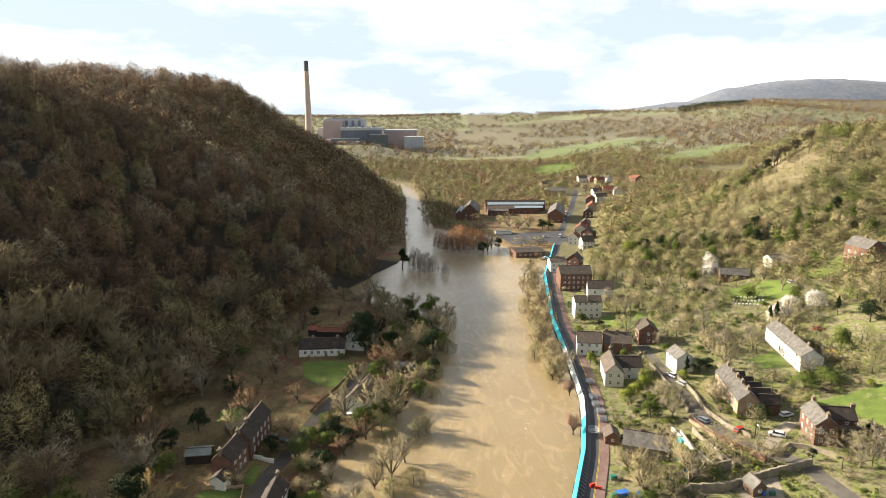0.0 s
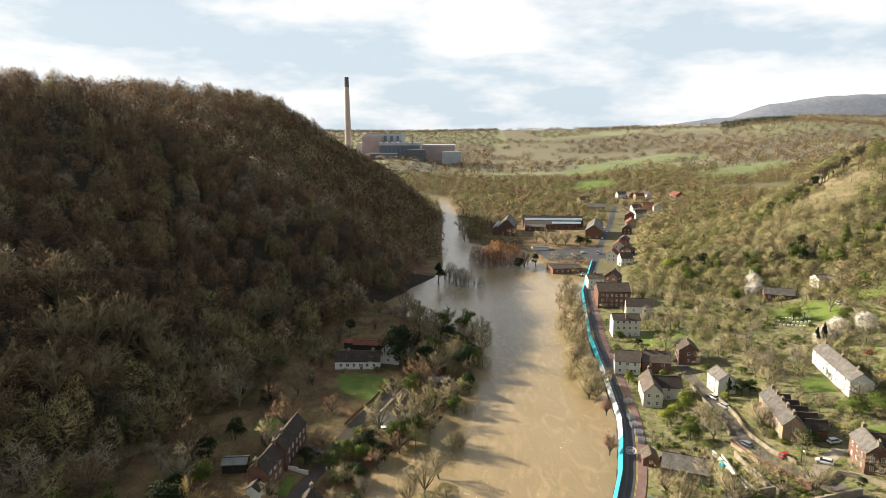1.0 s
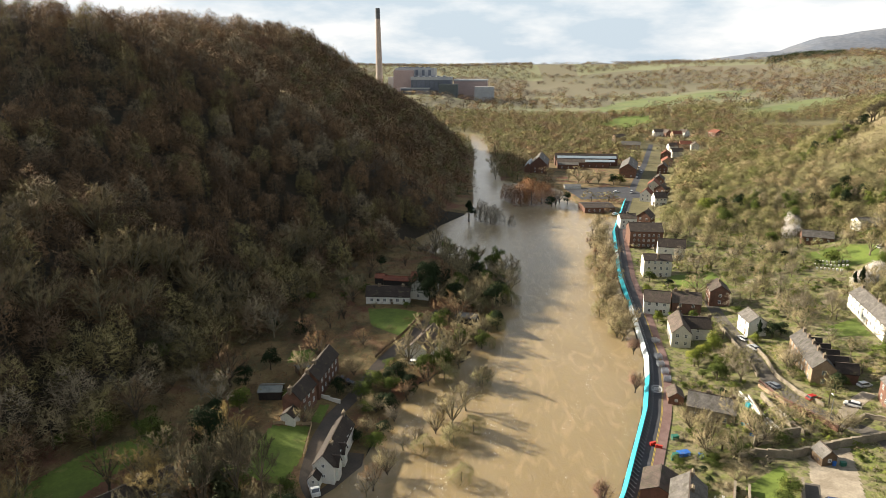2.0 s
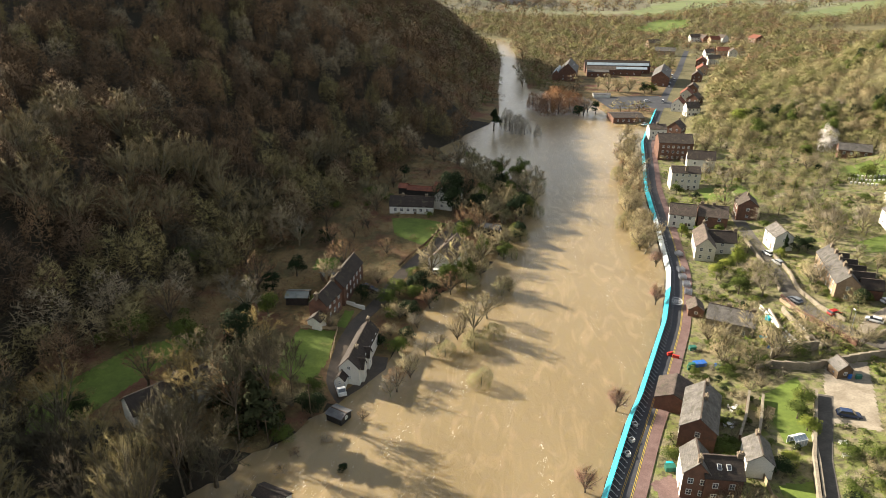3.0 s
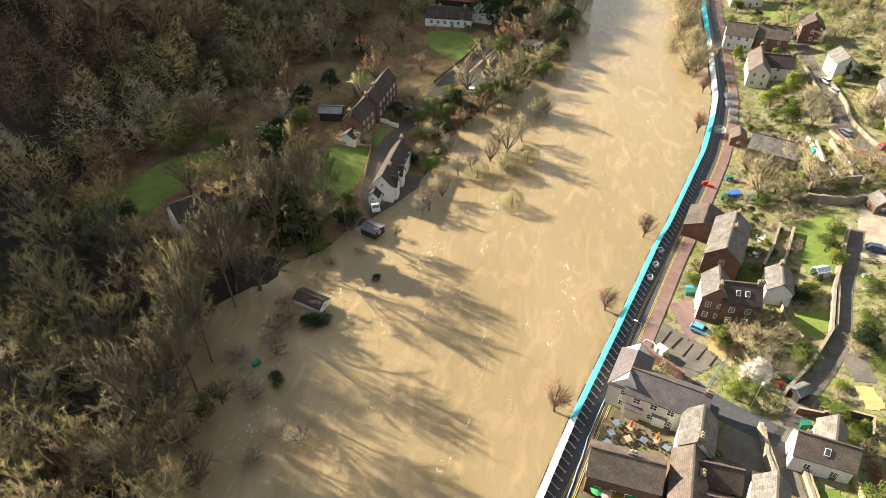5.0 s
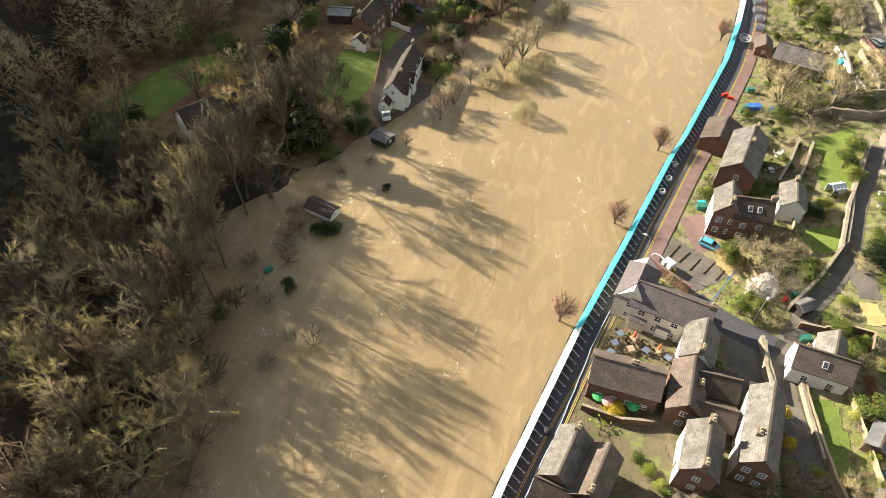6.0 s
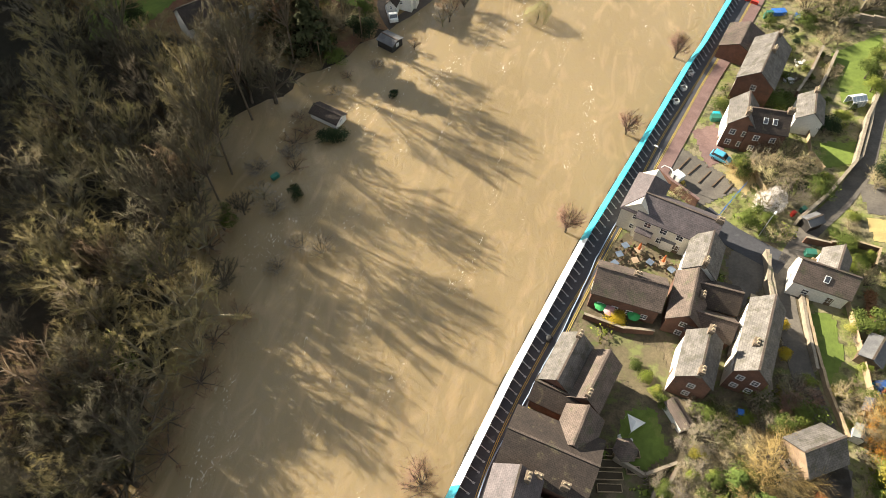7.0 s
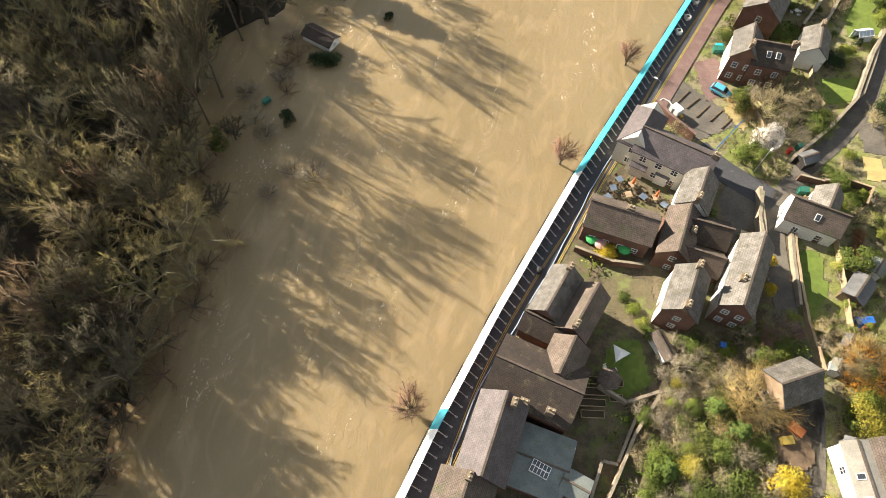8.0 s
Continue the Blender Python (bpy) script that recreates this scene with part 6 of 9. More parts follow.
bin_box(-48.0, 67.2, 60, 1.5, 0.8, 0.9, PAINT["green"], "green plastic tank afloat in the flood", "storage_tank", "tank", -0.2)
bin_box(36.2, 142.2, 30, 1.6, 0.5, 0.8, PAINT["red"], "red plastic road barrier", "road_barrier", "barrier")
bin_box(37.4, 141.0, -20, 1.6, 0.5, 0.8, PAINT["red"], "red plastic road barrier", "road_barrier", "barrier")
bin_box(42.5, 138.6, 20, 3.0, 1.6, 0.9, PAINT["blue"], "blue tarpaulin over stacked goods", "tarpaulin", "tarpaulin")
bin_box(46.2, 137.5, 70, 1.6, 1.2, 0.8, PAINT["blue"], "blue tarpaulin over stacked goods", "tarpaulin", "tarpaulin")
bin_box(42.2, 145.5, 15, 1.7, 1.1, 1.0, PAINT["green"], "green plastic water tank", "storage_tank", "tank")
bin_box(29.3, 101.2, 10, 1.9, 1.2, 1.0, PAINT["green"], "green canvas over garden goods", "tarpaulin", "tarpaulin")
bin_box(43.4, 80.2, 40, 0.9, 0.7, 1.0, PAINT["green"], "green wheeled bin by the wall", "wheeled_bin", "bin")
bin_box(41.8, 79.0, 40, 0.6, 0.6, 1.0, PAINT["red"], "red lidded bin by the wall", "wheeled_bin", "bin")
bin_box(73.4, 133.2, 0, 0.7, 0.7, 1.0, PAINT["blue"], "blue lidded bin by the wall", "wheeled_bin", "bin")
bin_box(75.2, 133.0, 0, 1.2, 0.8, 1.0, PAINT["green"], "green wheeled bin by the wall", "wheeled_bin", "bin")
bin_box(32.6, 40.6, 0, 0.8, 0.8, 1.0, PAINT["blue"], "blue plastic rain barrel by cottage", "rain_barrel", "barrel")
bin_box(51.8, 49.2, 20, 2.6, 1.0, 0.6, PAINT["blue"], "blue cover over an upturned boat", "boat_cover", "tarpaulin")
bin_box(41.2, 29.0, 20, 1.5, 1.0, 0.9, PAINT["yellow"], "yellow builder's skip bag", "builders_bag", "bag")
bin_box(42.4, 30.8, -30, 2.0, 1.3, 0.7, PAINT["orange"], "orange trailer body in the yard", "trailer", "trailer")
for k, (sx, sy) in enumerate(((47.2, 176.5), (47.6, 181.5), (47.4, 186.5), (47.8, 191.8), (49.5, 204.0))):
    s = thing("barrier_stack", sx, sy, 1.07, 80 + 8 * k, "stack of galvanised barrier frames on the pavement", "stack", "stacks of spare barrier frames")
    for j in range(5):
        bm = bmesh.new()
        for q in range(4):
            box(bm, -1.1 + q * 0.7, -1.0 + q * 0.7, -1.0, 1.0, 0.12 + j * 0.26, 0.2 + j * 0.26)
        box(bm, -1.2, 1.2, -1.0, -0.9, 0.05 + j * 0.26, 0.12 + j * 0.26)
        box(bm, -1.2, 1.2, 0.9, 1.0, 0.05 + j * 0.26, 0.12 + j * 0.26)
        part("frame", bm, M["metal"], s)
for hx, hy, n in ((131.5, 281.0, 9), (129.5, 276.5, 9), (128.2, 271.5, 7)):
    for k in range(n):
        b = thing("beehive", hx + k * 1.25, hy - k * 0.75, None, -20, "white wooden beehive in a row", "beehive", "beehives on the paddock")
        bm = bmesh.new()
        box(bm, -0.35, 0.35, -0.35, 0.35, 0, 0.85)
        part("hive_box", bm, M["white_wall"], b)
        bm = bmesh.new()
        box(bm, -0.42, 0.42, -0.42, 0.42, 0.85, 0.95)
        part("roof", bm, M["frame"], b)


# ---- single trees ----
def proto(name, wood_crown, twig, label, category="tree", bark=None, keep=0.25):
    t = thing(name, 0, 0, -200, 0, label, category)
    (wv, wf), (cv, cf) = wood_crown
    mesh_object("trunk", wv, wf, bark or BARK, t)
    cf, cn = softened(cv, cf, 10, 4.2, keep)
    mesh_object("crown", cv, cf, TWIGS[twig], t, smooth=True, normals=cn)
    return t


PROTOS = {
    "pink": [proto("young_lime_tree", bare_tree(s, 10, 4.6, 3600, 12, 1.35, 0.036, 0.17, 6, 6), "pink", "leafless pollard tree with reddish twigs in the flood") for s in (1, 2)],
    "big": [proto("bare_tree", branch_tree(s, 10, 4.2, 10, 8, 44, 0.8, 0.027), "pale_straw", "tall leafless tree with straw coloured twigs", bark=PALE_BARK) for s in (3, 4, 5)],
    "brown": [proto("bare_tree", branch_tree(s, 10, 4.2, 10, 8, 40, 0.8, 0.027), "brown", "leafless brown twigged winter tree") for s in (6, 7, 8)],
    "grey": [proto("bare_tree", branch_tree(s, 10, 4.0, 10, 8, 40, 0.8, 0.027), "grey", "pale grey leafless winter tree", bark=PALE_BARK) for s in (9, 10)],
    "ivy": [proto("ivy_clad_tree", leafy_tree(s, 10, 3.6, 3000, 0.19, -0.06), "ivy", "olive green tree clad in ivy", "tree", keep=0.55) for s in (11, 12)],
    "dark": [proto("evergreen_tree", leafy_tree(s, 10, 3.6, 3000, 0.19, -0.06), "dark", "dark green bushy evergreen tree", "tree", keep=0.55) for s in (13, 14)],
    "conifer": [proto("conifer", leafy_tree(s, 10, 2.8, 1700, 0.26, 0.06, 0.9), "dark", "dark green pointed garden conifer", "tree", keep=0.55) for s in (15, 16)],
    "cedar": [proto("cedar_tree", cedar_tree(s, 10, 4.2), "dark_olive", "broad dark evergreen with drooping boughs", keep=0.5) for s in (101, 102)],
    "young_cedar": [proto("garden_conifer", cedar_tree(s, 10, 4.2, 34, 48, 0.34), "fir", "feathery green conifer in the garden", keep=0.5) for s in (103, 104)],
    "dome": [proto("bare_tree", branch_tree(s, 10, 4.4, 17, 10, 46, 0.60, 0.030, 0.12, 0.7), "straw", "broad leafless tree with a crown coloured straw for sunlight", bark=PALE_BARK) for s in (105, 106, 107)],
    "lime": [proto("lime_green_shrub", leafy_tree(s, 10, 4.2, 2200, 0.25, 0.05), "lime", "bright lime green garden shrub", "shrub", keep=0.55) for s in (17, 18)],
    "yellow": [proto("yellow_shrub", leafy_tree(s, 10, 4.6, 3200, 0.22, 0.03, lobes=26), "yellow", "bright yellow flowering shrub", "shrub", keep=0.55) for s in (19,)],
    "blossom": [proto("blossom_tree", puff_tree(s, 10, 4.2, 2400, 0.9, 0.13), "blossom", "tree covered in white blossom", "tree") for s in (20, 21)],
    "gold": [proto("golden_willow", bare_tree(s, 10, 5.0, 3600, 12, 1.9, 0.035, 0.12, 5, 6), "gold", "golden twiggy willow shrub", "shrub") for s in (22,)],
    "russet": [proto("russet_tree", puff_tree(s, 10, 4.2, 1500, 1.5, 0.09), "russet", "russet twigged willow at the water's edge") for s in (23, 24)],
    "russet_shrub": [proto("russet_shrub", leafy_tree(s, 10, 5.4, 800, 0.42, 0.02), "russet", "clipped russet brown hedge shrub", "shrub", keep=0.55) for s in (41,)],
    "lichen": [proto("bare_tree", branch_tree(s, 10, 4.4, 13, 10, 52, 0.60, 0.021, 0.18, 0.4), "lichen", "lichened olive grey tree on the dark bank", bark=PALE_BARK) for s in (46, 47, 48)],
    # darkened twigs: the bank's shade is in their colour
    "bramble": [proto("bare_tree", branch_tree(s, 10, 4.4, 14, 10, 56, 0.60, 0.028, 0.30, 0.6), "bramble", "leafless tree with darkened olive twigs") for s in (49, 50)],
    "tall": [proto("bare_tree", branch_tree(s, 10, 4.4, 14, 9, 48, 0.66, 0.023, 0.42, 0.7, 0.5), "bramble", "tall dark tree with a dense high crown") for s in (111, 112, 113)],
    "pale_willow": [proto("flooded_willow", puff_tree(s, 10, 4.2, 2200, 1.3, 0.06), "olive", "pale straw willow scrub standing in the flood") for s in (81, 82, 83)],
    "willow": [proto("bare_tree", puff_tree(s, 10, 4.2, 1700, 1.5, 0.07), "grey", "slender grey leafless tree standing in water") for s in (42, 43)],
    "golden": [proto("bare_tree", branch_tree(s, 10, 4.6, 13, 10, 50, 0.66, 0.023, 0.15, 0.5), "gold", "spreading straw gold leafless tree", bark=PALE_BARK) for s in (44, 45)],
    "orange": [proto("orange_dogwood", bare_tree(s, 10, 5.2, 3000, 14, 2.2, 0.04, 0.05, 3, 6), "orange", "orange stemmed dogwood shrub", "shrub") for s in (84,)],
    "gold_leaf": [proto("golden_shrub", leafy_tree(s, 10, 4.6, 3000, 0.22, 0.02), "gold_leaf", "rounded golden green shrub", "shrub", keep=0.55) for s in (85, 86)],
    "bush": [proto("green_shrub", leafy_tree(s, 10, 5.4, 2200, 0.28, 0.02), "ivy", "green evergreen garden shrub", "shrub", keep=0.55) for s in (25, 26)],
    "twiggy": [proto("bare_shrub", bare_tree(s, 10, 5.2, 2400, 10, 1.5, 0.036, 0.1, 3, 5), "grey", "leafless grey brown garden shrub", "shrub") for s in (27, 28)],
    "olive_shrub": [proto("bare_shrub", bare_tree(s, 10, 5.0, 2400, 10, 1.5, 0.036, 0.1, 3, 5), "pale_straw", "leafless straw coloured shrub", "shrub") for s in (29, 30)],
}


def tree(kind, x, y, h, r=None, z=None, group=""):
    """A copy of one of that kind's trees, h metres high."""
    p = random.choice(PROTOS[kind])
    s = h / 10
    rr = s if r is None else r / 4.2
    z = max(float(land(x, y)), 0.0) - 0.05 if z is None else z
    c = copy_thing(p, pose(x, y, z, 0, 0, random.uniform(0, 360)) @ Matrix.Diagonal((rr, rr, s, 1)))
    if group:
        c["group"] = group
    return c


for x, y, h in ((21, 119, 6.2), (13, 94, 5.6), (5, 68, 6.4), (-8, 21, 6.4), (37, 170, 6.5), (41.0, 196, 6.0)):
    tree("pink", x, y, h, h * 0.44, 0.0, "riverside lime trees")
for x, y, h in ((42, 232, 9), (40, 244, 9), (43, 258, 10), (39, 268, 8), (43, 281, 10), (41, 296, 9), (44, 308, 10), (41, 320, 8), (48, 336, 10), (46, 350, 9), (40, 220, 7), (50, 362, 9)):
    tree("brown" if x % 2 else "big", x, y, h * 0.92, 2.7, 0.0, "flooded trees beside the quay")
# flooded spit on the south bank
for k, x, y, h in (("big", -13, 146, 11), ("big", -10, 155, 9), ("grey", -16, 150, 8), ("big", -7, 169, 7), ("olive_shrub", -5, 172, 5), ("big", -19, 177, 15), ("brown", -22, 168, 8), ("dark", -31, 166, 8), ("dark", -27, 162, 7), ("ivy", -24, 172, 9),
                   ("dark", -3, 211, 8), ("ivy", -5, 214, 7), ("big", -14, 227, 9), ("big", -8, 236, 11), ("big", 1, 247, 11), ("big", -3, 258, 12), ("ivy", -9, 250, 10), ("big", 1, 270, 11), ("ivy", -6, 277, 13), ("big", -14, 285, 10), ("big", -18, 268, 9), ("big", -3, 226, 9), ("ivy", -21, 232, 8),
                   ("dark", -31, 231, 17), ("dark", -29, 226, 12), ("dark", -25, 248, 7), ("dark", -32, 258, 7), ("grey", -34, 290, 14), ("brown", -28, 119, 7), ("grey", -29, 117, 6), ("olive_shrub", -26, 125, 7), ("grey", -24, 135, 6), ("twiggy", -21, 138, 5), ("brown", -33, 108, 3), ("big", -13, 140, 6), ("olive_shrub", -17, 143, 7)):
    tree(k, x, y, h)
for k, x, y, h, r in (("ivy", -80, 123, 12, 5), ("golden", -74, 108, 12, 6), ("golden", -68, 102, 12, 6), ("cedar", -58.5, 105.5, 17, 8.0), ("dark", -66, 123, 15, 5), ("golden", -63.9, 125, 12, 6), ("lime", -60, 112, 8, 2.6), ("golden", -92, 94, 14, 6), ("bramble", -103, 92, 13, 5), ("bramble", -86, 84, 12, 5), ("lichen", -78, 84, 13, 5.5),
                      ("brown", -58, 103, 11, 5), ("golden", -56, 106, 8, 4), ("bramble", -66, 93, 11, 5), ("bramble", -61, 86, 10, 5), ("conifer", -112, 100, 15, 4.5), ("ivy", -67.8, 142, 8, 3.5), ("dark", -72, 156, 7, 4), ("brown", -45, 186, 6, 4), ("brown", -57, 208, 6, 4.5), ("dark", -68, 192, 6, 4),
                      ("ivy", -36, 150, 4, 2.6), ("dark", -33, 153, 5, 3), ("dark", -30, 141, 4, 2.6), ("brown", -37, 138, 5, 3), ("olive_shrub", -42, 158, 3.5, 2.2), ("bramble", -78, 46, 15, 6), ("lichen", -62, 40, 15, 6), ("lichen", -57, 30, 14, 6), ("bramble", -70, 60, 15, 6), ("lichen", -80, 64, 16, 7), ("bramble", -66, 20, 15, 6), ("bramble", -60, 8, 14, 6), ("bramble", -52, 18, 11, 5), ("ivy", -58, 42, 11, 4), ("ivy", -54, 26, 9, 4)):
    tree(k, x, y, h, r)
for k, x, y, h, r in (("ivy", -51, 55, 6, 2.2), ("brown", -51.5, 54, 6, 3), ("dark", -43, 64, 3, 1.8), ("grey", -48, 62, 4, 2.6), ("twiggy", -34, 54, 3, 2.6), ("dark", -42, 78, 2.6, 2.6), ("dark", -40, 80, 2.2, 2.4), ("brown", -46, 79, 2, 3), ("brown", -48, 76, 1.6, 3), ("dark", -33, 93, 2, 1.4), ("brown", -44, 96, 1.4, 1.6), ("twiggy", -38, 54, 2.5, 2.2), ("brown", -45, 70, 3, 2.4), ("twiggy", -47, 73, 2.2, 2.4), ("bramble", -50, 58, 5, 2.4), ("brown", -52, 50, 4, 3), ("twiggy", -45, 60, 2.6, 2.2), ("twiggy", -40, 49, 2, 2), ("brown", -49, 82, 1.8, 2.6), ("bramble", -47, 44, 5, 3.2), ("twiggy", -52, 68, 2, 2.2), ("twiggy", -39, 101, 1.4, 1.6), ("twiggy", -45, 91, 1.4, 1.8)):
    tree(k, x, y, h, r, -0.3)
# museum shore and far bank
for x, y, h, r in ((7, 421, 15, 8), (14, 424, 18, 9), (21, 428, 15, 8), (2, 430, 12, 7), (11, 436, 16, 8), (26, 437, 12, 6), (-3, 440, 11, 6)):
    tree("russet", x, y, h, r, 0.0)
for k, x, y, h, r in (("brown", 30, 425, 12, 5), ("dark", 27, 420, 8, 4.5), ("brown", 33, 431, 10, 5), ("big", 51, 499, 15, 7), ("big", 67, 503, 12, 6.5), ("olive_shrub", 60, 505, 8, 5), ("dark", 79, 502, 9, 5), ("ivy", 84, 504, 8, 4.5), ("big", 90, 410, 6, 3)):
    tree(k, x, y, h, r)
for k, x, y, h in (("willow", -11, 368, 11), ("willow", -6, 366, 10), ("willow", -15, 374, 12), ("willow", 1, 362, 7), ("conifer", -24, 372, 15), ("willow", -18, 380, 12), ("willow", -9, 376, 10), ("dark", 38, 428, 9), ("brown", 30, 420, 7), ("big", 30, 520, 10), ("big", 46, 512, 11), ("big", 58, 508, 10), ("big", 70, 515, 10), ("brown", 60, 398, 6), ("big", -12, 520, 11), ("big", -14, 545, 12), ("big", -18, 580, 12)):
    tree(k, x, y, h, None, None)
# gardens of the north bank
for k, x, y, h, r in (("yellow", 14.7, 52.0, 2.4, 1.9), ("yellow", 40.5, 23.1, 4.0, 2.6), ("yellow", 38.5, 56, 2.6, 1.2), ("yellow", 38.8, 51, 2.2, 1.2), ("gold", 50.9, 42.7, 3.4, 3.2), ("gold", 36.9, 33.5, 5.5, 4.2), ("ivy", 29.0, 30.2, 3.6, 1.9), ("ivy", 33.0, 25.0, 5.0, 2.8), ("gold_leaf", 29.5, 22.0, 3.6, 2.2), ("lime", 34.5, 44.5, 2.6, 2.0), ("bush", 36.5, 42.0, 2.2, 1.6), ("twiggy", 39.0, 45, 4.0, 2.4), ("blossom", 38.0, 80.0, 4.5, 2.8), ("twiggy", 41, 82, 5, 3), ("olive_shrub", 38.5, 86, 5.5, 3.6), ("olive_shrub", 41, 89.5, 5.5, 3.8), ("twiggy", 36.5, 90.5, 4, 2.4), ("gold", 33.5, 87, 2.6, 2.6), ("dark", 55.8, 88.5, 6.5, 3.4),
                      ("dark", 48.5, 101.0, 3.5, 3), ("ivy", 57.5, 118, 5, 3.2), ("ivy", 59.5, 122, 6, 3.4), ("lime", 58, 114, 3.5, 2.6), ("olive_shrub", 51, 128, 3.5, 2.4), ("lime", 51.5, 104, 3, 2.2), ("bush", 40.5, 106.5, 2.5, 2.6), ("bush", 30.2, 104.5, 2.2, 1.8), ("olive_shrub", 31.5, 104, 2, 1.8),
                      ("olive_shrub", 48.5, 139, 8, 4.5), ("olive_shrub", 47.0, 150.3, 7, 4.0), ("big", 50, 146, 8, 4), ("ivy", 52, 141, 5, 3), ("big", 53, 137, 7, 4), ("ivy", 61.2, 176.9, 7, 3.6), ("grey", 67.4, 175.5, 8, 4.2), ("lime", 57.5, 187, 6, 3), ("lime", 61.5, 191, 6, 2.8), ("dark", 59, 189, 5, 2), ("grey", 58.5, 186, 5, 2.5), ("lime", 65.5, 196, 7, 3), ("olive_shrub", 69, 190, 6, 3), ("conifer", 81.5, 203, 8, 1.8), ("dark", 86.5, 205, 6, 3.2), ("dark", 90, 207, 5, 3), ("dark", 88.9, 166.8, 6.5, 3.0), ("grey", 97.5, 212, 14, 4.5), ("bush", 84, 176, 2, 2), ("bush", 83.5, 181, 2, 2.2), ("bush", 85, 171.5, 1.8, 1.6),
                      ("blossom", 134.5, 247, 8, 5.0), ("blossom", 141, 251, 8, 5), ("blossom", 150, 249, 8, 5), ("conifer", 131.5, 243.5, 10, 2.2), ("conifer", 129.5, 244.5, 9, 1.8), ("blossom", 136, 318, 9, 5), ("blossom", 141, 330, 9, 5), ("conifer", 65, 233.5, 7, 1.4), ("ivy", 66, 222, 5, 2.5), ("lime", 53.5, 221, 5, 2.2), ("lime", 112, 373, 10, 7), ("dark", 118, 372, 8, 6), ("ivy", 60, 268, 6, 3), ("grey", 118, 196, 7, 5), ("grey", 124, 199, 8, 5), ("yellow", 131, 205, 4, 3), ("bush", 121, 190, 4, 4), ("bush", 112, 187, 5, 4), ("dark", 156, 225, 9, 5), ("conifer", 152, 238, 8, 2), ("big", 165, 238, 12, 6), ("big", 172, 226, 12, 6), ("grey", 106, 146, 8, 5), ("grey", 100, 141, 8, 5), ("big", 110, 136, 8, 4), ("ivy", 106, 149, 4, 3)):
    tree(k, x, y, h, r)


# ---- wild growth in the gardens, on the spit and along the quay ----
def grown(seed, count, x0, x1, y0, y1, keep, kinds, tall, gap=2.0, wide=(0.36, 0.52), group=""):
    """Scatters single trees or shrubs, well apart, where keep(x, y) holds."""
    rng = random.Random(seed)
    placed = []
    for _ in range(count * 30):
        if len(placed) >= count:
            break
        x, y = rng.uniform(x0, x1), rng.uniform(y0, y1)
        a, b = np.array([x]), np.array([y])
        if not (keep(a, b)[0] and free(a, b)[0]) or any((x - p) ** 2 + (y - q) ** 2 < gap * gap for p, q in placed):
            continue
        placed.append((x, y))
        h = rng.uniform(*tall)
        tree(rng.choice(kinds), x, y, h, h * rng.uniform(*wide), None, group)


def gardens(x, y):
    d = x - barrier_x(y)
    return (d > 9) & (d < 125) & in_view(x, y, -30, 46)


def spit(x, y):
    return (x < np.interp(y, LEFT_Y, LEFT_X) + 3) & (x > -34)


def plain(x, y):
    return (x < np.interp(y, LEFT_Y, LEFT_X) - 1.5) & (x > np.interp(y, FOOT_Y, FOOT_X) - 4)


grown(41, 55, -30, 10, 165, 305, spit, ["big", "big", "olive_shrub", "ivy", "brown", "dark"], (6, 12), 3.6, (0.40, 0.55), "trees of the flooded spit")
grown(47, 20, -85, -36, -45, 96, lambda x, y: (x < np.interp(y, LEFT_Y, LEFT_X) + 4) & (x > np.interp(y, LEFT_Y, LEFT_X) - 18), ["bramble", "lichen", "bramble", "lichen"], (11, 16), 6.2, (0.40, 0.5), "trees on the wooded bank")
grown(48, 40, -62, -8, 98, 175, lambda x, y: (x < np.interp(y, LEFT_Y, LEFT_X) + 2) & (x > np.interp(y, LEFT_Y, LEFT_X) - 24), ["brown", "dark", "twiggy", "bush", "olive_shrub", "big"], (2.5, 7), 3.2, (0.42, 0.55))
grown(49, 34, -110, -40, 100, 300, lambda x, y: plain(x, y) & (x < -52), ["brown", "brown", "big", "grey"], (8, 13), 6.0, (0.38, 0.48))
grown(42, 60, -115, -30, 96, 330, plain, ["brown", "brown", "olive_shrub", "twiggy", "bush", "dark"], (2.5, 7), 3.5, (0.45, 0.6))
grown(43, 40, 36, 54, 205, 372, lambda x, y: (x < barrier_x(y) - 2) & (x > barrier_x(y) - 10), ["big", "big", "olive_shrub"], (6, 10), 2.6, (0.40, 0.5), "flooded trees beside the quay")
grown(44, 60, 40, 190, 110, 350, lambda x, y: gardens(x, y) & (x - barrier_x(y) > 20), ["big", "grey", "big", "olive_shrub", "ivy"], (6, 11), 4.2, (0.42, 0.56))
grown(45, 260, 5, 140, 5, 340, gardens, ["bush", "olive_shrub", "twiggy", "lime", "olive_shrub", "twiggy", "ivy", "dark", "bush"], (1.4, 3.4), 2.4, (0.5, 0.75))
grown(46, 26, 20, 60, 8, 100, lambda x, y: gardens(x, y), ["olive_shrub", "grey", "ivy", "big"], (3.5, 6), 4.0, (0.45, 0.55))

